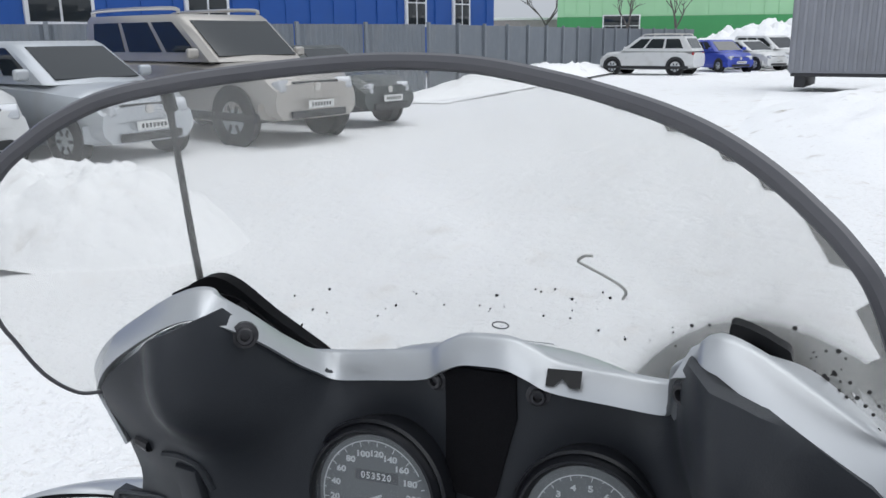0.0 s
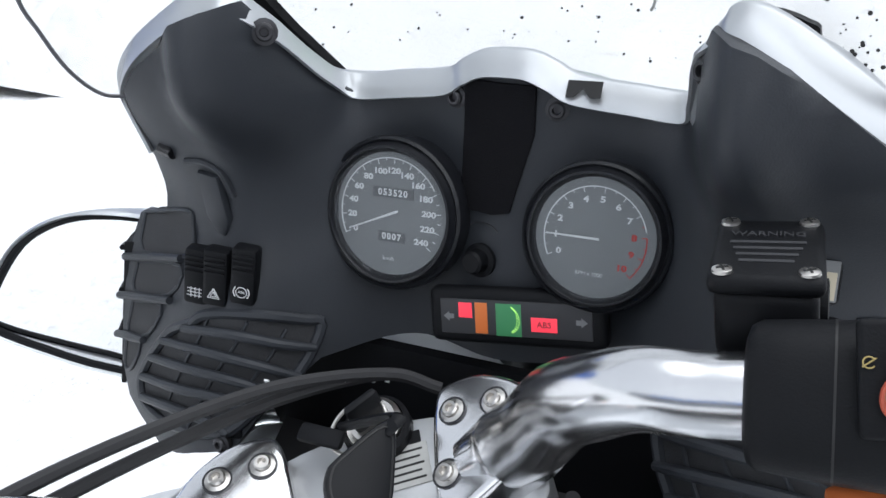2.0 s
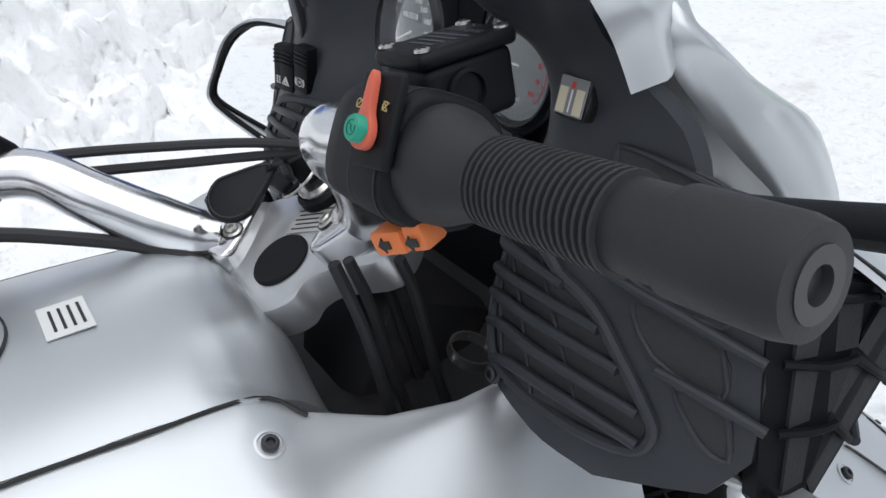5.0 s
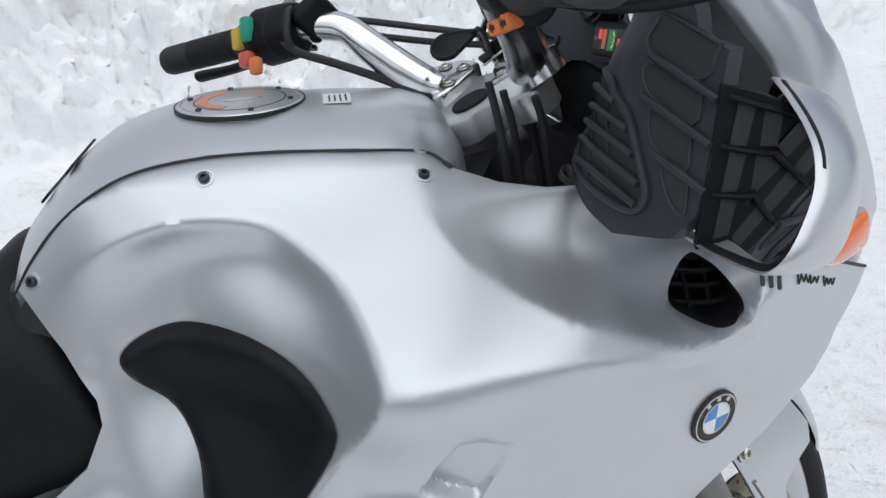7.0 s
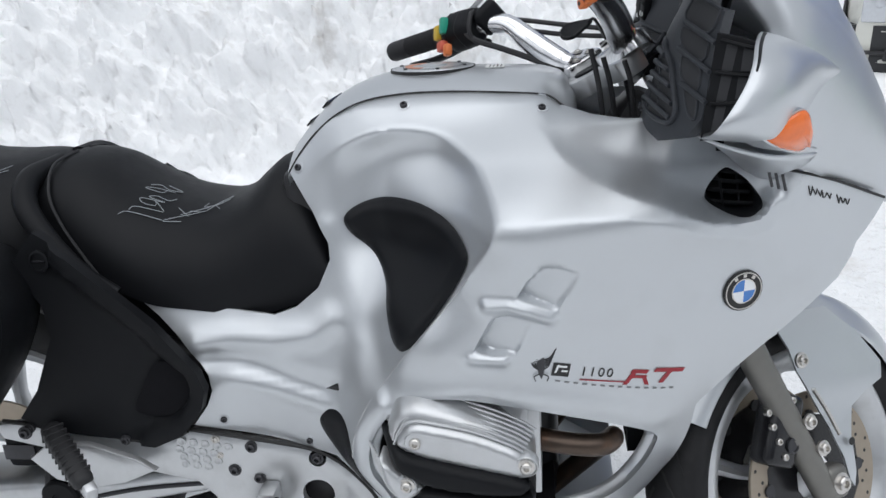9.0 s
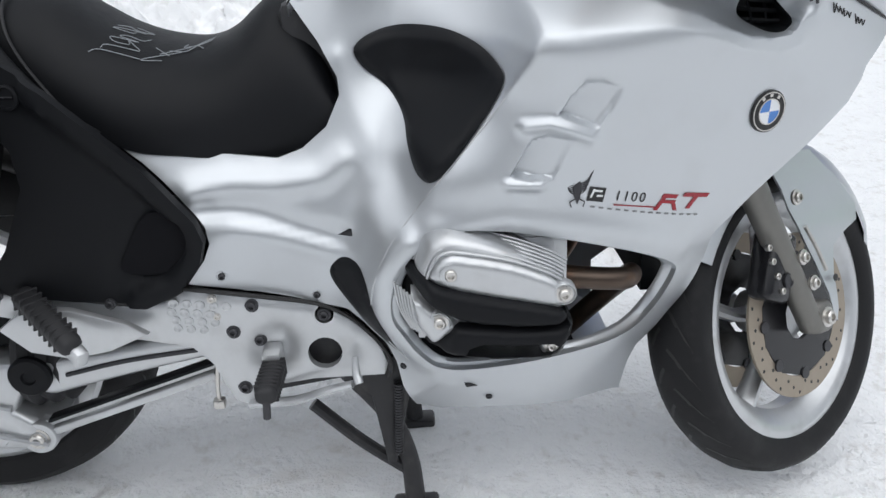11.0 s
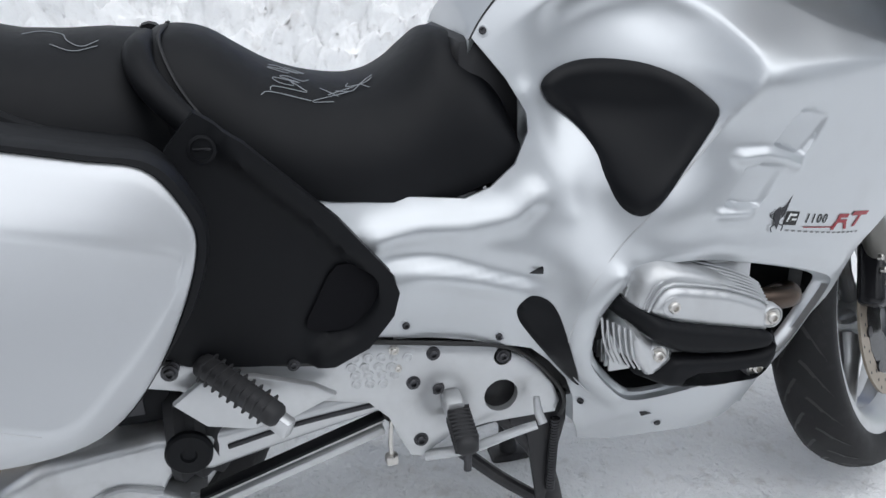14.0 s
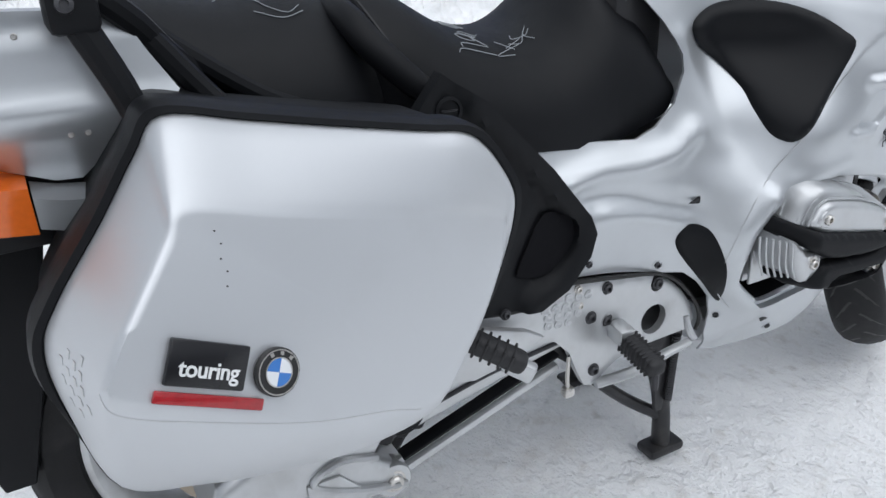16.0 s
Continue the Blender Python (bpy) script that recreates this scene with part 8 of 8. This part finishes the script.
        for xw in (L - hood_len * .62, -L + hood_len * .72):
            part("wheel_arch", lathe([(wheel_r * .6, 0), (wheel_r * 1.2, 0), (wheel_r * 1.2, .02), (wheel_r * .6, .02)], axis_pose((xw, s * (W - .005), wheel_r + .02), (0, s, 0)), 28), BLACKTRIM, E)
            wm2 = axis_pose((xw, s * (W - .09), wheel_r), (0, s, 0))
            wo = part("wheel", lathe([(0, -.1), (wheel_r * .96, -.1), (wheel_r, -.06), (wheel_r, .06), (wheel_r * .95, .105), (wheel_r * .66, .11), (wheel_r * .62, .08), (0, .07)], wm2, 32), TYRE, E)
            part("wheel_rim", lathe([(wheel_r * .64, .1), (wheel_r * .58, .085), (wheel_r * .2, .1), (0, .105)], wm2, 24), SILVERCAR, wo)
            for k in range(6):
                part("rim_gap", block((wheel_r * .3, wheel_r * .14, .01), wm2 @ pose(0, 0, .1, 0, 0, 60 * k) @ pose(wheel_r * .4, 0, 0), .004), BLACKTRIM, wo)
        part("headlamp", block((.16, .34 if style != "sedan" else .26, .19), pose(L - .1, s * (W - .36), clear + (hood_z - clear) * .62) @ pose(0, 0, 0, 0, -20, -s * 22), .04, 3), HEADLAMP, E, "clear headlamp")
        part("tail_lamp", block((.1, .16, .3), pose(-L + .06, s * (W - .2), hood_z - .18), .03), REDLENS, E)
    zc = clear + (hood_z - clear) * .6
    part("grille", block((.06, W * 1.0, (hood_z - clear) * .2), pose(L - .035, 0, zc), .03), BLACKTRIM, E)
    part("badge", lathe([(0, 0), (.06, 0), (.06, .02), (0, .02)], axis_pose((L + .0, 0, zc), (1, 0, 0)), 20), STEEL, E)
    part("bumper", loft([[(x, y * q, z) for x, y, z in ((L - .25, -W + .02, clear + .08), (L + .03, -W * .6, clear + .06), (L + .06, 0, clear + .06), (L + .03, W * .6, clear + .06), (L - .25, W - .02, clear + .08))] + [(x, y * q, z) for x, y, z in ((L - .25, W - .02, clear + .3), (L + .02, W * .6, clear + .32), (L + .05, 0, clear + .32), (L + .02, -W * .6, clear + .32), (L - .25, -W + .02, clear + .3))] for q in (1.0, .97)], True, True), paint if style != "sedan" else BLACKTRIM, E, smooth=40)
    part("lower_grille", block((.06, W * 1.15, .11), pose(L + .03, 0, clear + .13), .02), BLACKTRIM, E)
    plate_bars(.52, .112, axis_pose((L + .08, 0, clear + .27), (1, 0, 0)), E)
    if style == "suv":
        part("side_trim", block((length * .9, width + .04, .14), pose(0, 0, clear + .1), .03), BLACKTRIM, E)
    if rack:
        for s in (1, -1):
            part("roof_rail", tube([Vector((a0 + .1, s * (wt - .1), height)), Vector((a0 + .3, s * (wt - .1), height + .09)), Vector((a1 - .3, s * (wt - .1), height + .09)), Vector((a1 - .1, s * (wt - .1), height))], .03, 8, 5), STEEL, E)
    return E

def parked(x, y, heading):
    return pose(x, y, -.02 - .005 * max(0, y - 1), 0, 0, heading)

# row of cars on the far side, noses towards the yard
car("hatchback", "dirty silver compact hatchback parked in snow", parked(-9.62, 8.75, -8), SILVERCAR, 3.85, 1.68, 1.53, .98, .95, -1.55, .2, .2, .3, style="hatch")
car("off_road_car", "beige tall off-road car with roof rails", parked(-9.0, 11.45, -13), BEIGECAR, 4.75, 1.95, 1.93, 1.2, 1.25, -2.2, .35, .33, .4, rack=True, style="suv")
car("sedan", "dark green old boxy sedan", parked(-8.85, 14.0, -12), DARKCAR, 4.15, 1.62, 1.44, .95, 1.15, -.95, .35, .25, .3, style="sedan")
car("white_hatchback", "white hatchback with snow on its bonnet", parked(-10.56, 6.89, -8), WHITECAR, 3.86, 1.68, 1.5, 1.0, .95, -1.55, .2, .2, .3, style="hatch")
# far car row
car("crossover", "white crossover car far across the yard", parked(-6.6, 39.0, 170), WHITECAR, 4.3, 1.82, 1.66, 1.02, 1.05, -1.7, .3, .24, .36, style="suv", rack=True)
car("small_car", "blue small car far across the yard", parked(-4.2, 43.5, -50), BLUECAR, 3.7, 1.65, 1.5, .95, .9, -1.5, .2, .2, .3)
car("far_car", "white car far across the yard", parked(-3.1, 46.0, -40), WHITECAR, 4.3, 1.75, 1.48, .95, 1.1, -1.6, .2, .2, .31)
car("far_car", "white car far across the yard", parked(-2.0, 48.7, -40), WHITECAR, 4.4, 1.8, 1.7, 1.0, 1.05, -1.8, .25, .22, .33, style="suv")
car("far_car", "silver car far across the yard", parked(-.9, 51.5, -40), SILVERCAR, 4.4, 1.8, 1.6, 1.0, 1.05, -1.8, .25, .22, .33)

# fence of upright sheets
fence = empty("fence", pose(0, 0, 0))
tagged(fence, "grey sheet metal fence along the yard", "fence", kind="structure")
corners = [Vector((-21, 11.0, 0)), Vector((-13.6, 17.5, 0)), Vector((-10.4, 23.0, 0)), Vector((-9.2, 43.0, 0)), Vector((-7.0, 56.0, 0))]
sheet_me = None
for f0, f1 in zip(corners, corners[1:]):
    d = (f1 - f0).normalized()
    nf = max(2, round((f1 - f0).length / 1.95))
    seg = (f1 - f0).length / nf
    fa = math.degrees(math.atan2(d.y, d.x))
    for k in range(nf):
        p = f0 + d * seg * (k + .5)
        if sheet_me is None:
            bm = bmesh.new()
            r0 = [((i / 24 - .5) * 1.97, .02 if i % 2 else -.02) for i in range(25)]
            a = [bm.verts.new((x, y, -.3)) for x, y in r0]
            b = [bm.verts.new((x, y, 1.86)) for x, y in r0]
            for i in range(24):
                bm.faces.new((a[i], a[i + 1], b[i + 1], b[i]))
            sheet_me = finish(bm, "fence_panel", 20)
            sheet_me.materials.append(FENCE)
        o = part("panel", sheet_me, None, fence)
        o.matrix_local = pose(p.x, p.y, 0, 0, 0, fa)
        q = f0 + d * seg * k
        o = part("post", block((.1, .1, 2.2), pose(0, 0, .82), .01), FENCE, fence)
        o.matrix_local = pose(q.x + d.y * .06, q.y - d.x * .06, 0, 0, 0, fa)

def building(name, label, m, size, wall_mat, windows=(), doors=(), roof_mat=None, plinth=None):
    """A plain hall: local x along its front, front face at y = 0 looking to -y."""
    E = empty(name, m)
    tagged(E, label, "building")
    w, dpt, h = size
    part("wall", block((w, dpt, h), pose(0, dpt / 2, h / 2), .03), wall_mat, E)
    part("roof", block((w + .4, dpt + .4, .25), pose(0, dpt / 2, h + .12), .05), roof_mat or STICKER, E)
    n = int(w / 1.1)
    for k in range(n):
        part("cladding_rib", block((.05, .04, h - .3), pose(-w / 2 + (k + .5) * w / n, -.02, h / 2), .01), wall_mat, E)
    if plinth:
        part("plinth", block((w + .02, .12, plinth[0]), pose(0, -.03, plinth[0] / 2), .02), plinth[1], E)
    for x, z, ww, hh in windows:
        win = part("window", block((ww + .16, .16, hh + .16), pose(x, -.03, z), .02), WFRAME, E)
        for i in range(2):
            for j in range(2):
                part("pane", block((ww / 2 - .08, .06, hh / 2 - .06), pose(x + (i - .5) * ww / 2, -.1, z + (j - .5) * hh / 2), .005), CARGLASS, win)
    for x, ww, hh in doors:
        dr = part("door", block((ww, .12, hh), pose(x, -.05, hh / 2), .02), DOORM, E)
        for k in range(4):
            part("door_panel", block((ww - .1, .05, hh / 4 - .06), pose(x, -.12, hh / 8 + k * hh / 4), .01), DOORM, dr)
    return E
building("blue_hall", "blue clad hall with white framed windows", pose(-20.6, 18.8, 0, 0, 0, 69.6), (40, 14, 8.5), BLUEWALL, [(.2, 2.9, 1.9, 1.8), (5.1, 2.9, 1.5, 1.8), (14.9, 2.9, 1.05, 1.8), (17.7, 2.9, .95, 1.8)])
building("green_hall", "light green clad hall with dark green plinth", pose(-11.6, 78.5, 0, 0, 0, 8), (20.8, 16, 14), GREENWALL, [(-4.6, 2.4, 3.2, 1.8)], plinth=(3.2, GREENLOW))
building("grey_shed", "distant shed with pale roof", pose(-29.5, 90, 0, 0, 0, 18), (13, 10, 3.3), ROOFM)
building("grey_garages", "grey building with dark garage doors", pose(5, -22, 0, 0, 0, 186), (46, 12, 6.5), GREYWALL, [(-6, 4.6, 2, 1.2), (4, 4.6, 2, 1.2)], [(-14, 3.2, 3.4), (-9, 3.2, 3.4), (-1, 3.2, 3.4), (4, 3.2, 3.4), (12, 3.2, 3.4)])
# unseen hall, added so the silver panels reflect a dark horizon on this side
building("unseen_hall", "unseen grey building added to the right of the yard", pose(17, 2, 0, 0, 0, -92), (40, 10, 6), GREYWALL, [(-8, 3.4, 1.6, 1.4), (0, 3.4, 1.6, 1.4), (8, 3.4, 1.6, 1.4)], [(-3, 3, 3.2), (4, 3, 3.2)])
# blue sign band on the garages
sg = part("sign_board", block((9, .2, 1.1), pose(0, 0, 0), .03), BLUE)
sg.matrix_world = pose(-2, -21.6, 5.6, 0, 0, 6)
tagged(sg, "blue sign board high on grey wall", "sign", kind="structure")

# grey container on supports
cont = empty("container", pose(2.6, 27.5, 0, 0, 0, -7))
tagged(cont, "grey ribbed metal container raised on supports", "container")
part("shell", block((6.0, 2.6, 2.9), pose(0, 0, 1.85), .03), CONT, cont)
for k in range(26):
    part("rib", block((.11, .06, 2.8), pose(-2.9 + k * .232, -1.31, 1.85), .02), CONT, cont)
for k in range(11):
    part("rib", block((.06, .11, 2.8), pose(-3.0, -1.2 + k * .24, 1.85), .02), CONT, cont)
for x in (-2.7, 0, 2.7):
    part("support", block((.3, 2.3, .44), pose(x, 0, .2), .02), DOORM, cont)
part("underside", block((5.9, 2.5, .12), pose(0, 0, .36), .02), DOORM, cont)

# front of an old off-road car behind the nose of the bike
van = car("parked_car", "old pale off-road car with dark bumper facing the yard", pose(-7.76, 4.19, -.26, 0, 0, -20), mat("pale_car_paint", (0.62, 0.62, 0.57), 0.4, var=0.08, scale=4, grime=0.4, grime_col=(0.3, 0.28, 0.25)), 3.9, 1.6, 1.75, 1.12, 1.1, -1.6, .3, .2, .36, style="suv")
part("dark_bumper", loft([[(x, y, z) for y in np.linspace(-.82, .82, 9) for x in (1.98 - .16 * abs(y) ** 3,)] + [(1.75, .82, z), (1.75, -.82, z)] for x0, z in ((0, .16), (0, .2), (0, .33), (0, .36), (0, .56))]), BLACKTRIM, van, "dark plastic front bumper")
part("bumper_step", block((.05, 1.5, .03), pose(1.985, 0, .345), .01), BLACKMETAL, van)
part("grille_well", block((.05, .92, .23), pose(1.955, 0, .695), .012), BLACKINK, van)
for k in range(7):
    part("grille_bar", block((.03, .014, .21), pose(1.98, -.435 + .145 * k, .695), .004), STEEL, van)
for z in (.59, .695, .80):
    part("grille_bar", block((.03, .89, .018), pose(1.983, 0, z), .004), STEEL, van)
for s in (1, -1):
    part("headlamp_lens", block((.05, .2, .22), pose(1.95, s * .56, .695), .02, 3), HEADLAMP, van, "grey headlamp lens")
    part("lamp_slot", block((.02, .26, .03), pose(1.985 - .07, s * .55, .42), .006), BLACKINK, van)
part("hood_snow", block((1.0, 1.4, .05), pose(1.25, 0, 1.1) @ pose(0, 0, 0, 0, 4, 0), .025, 3), SNOW, van, "thin layer of snow")
# bare trees beyond the fence
BARK = mat("bare_bark", (0.11, 0.1, 0.095), 0.9, var=0.3, scale=20, bump=0.3)
def bare_tree(x, y, h, seed):
    E = empty("bare_tree", pose(x, y, 0))
    tagged(E, "bare leafless winter tree", "tree", group="bare trees")
    r = random.Random(seed)
    bm = bmesh.new()
    def grow(p, d, ln, rad, depth):
        q = p + d * ln
        tube([p, p.lerp(q, .5) + Vector((r.uniform(-.05, .05) * ln, r.uniform(-.05, .05) * ln, 0)), q], [rad, rad * .8, rad * .6], 6, 2, bm=bm)
        if depth == 0:
            return
        for _ in range(3 if depth > 1 else 4):
            nd = (d + Vector((r.uniform(-.8, .8), r.uniform(-.8, .8), r.uniform(-.1, .5)))).normalized()
            grow(q - d * ln * r.uniform(0, .35), nd, ln * r.uniform(.55, .8), rad * .55, depth - 1)
    grow(Vector((0, 0, 0)), Vector((r.uniform(-.1, .1), r.uniform(-.1, .1), 1)).normalized(), h * .36, h * .016, 3)
    part("crown", bm, BARK, E)
for k, (x, y, h) in enumerate(((-14.5, 72, 8), (-10.5, 73, 8), (-24, 80, 9))):
    bare_tree(x, y, h, k)
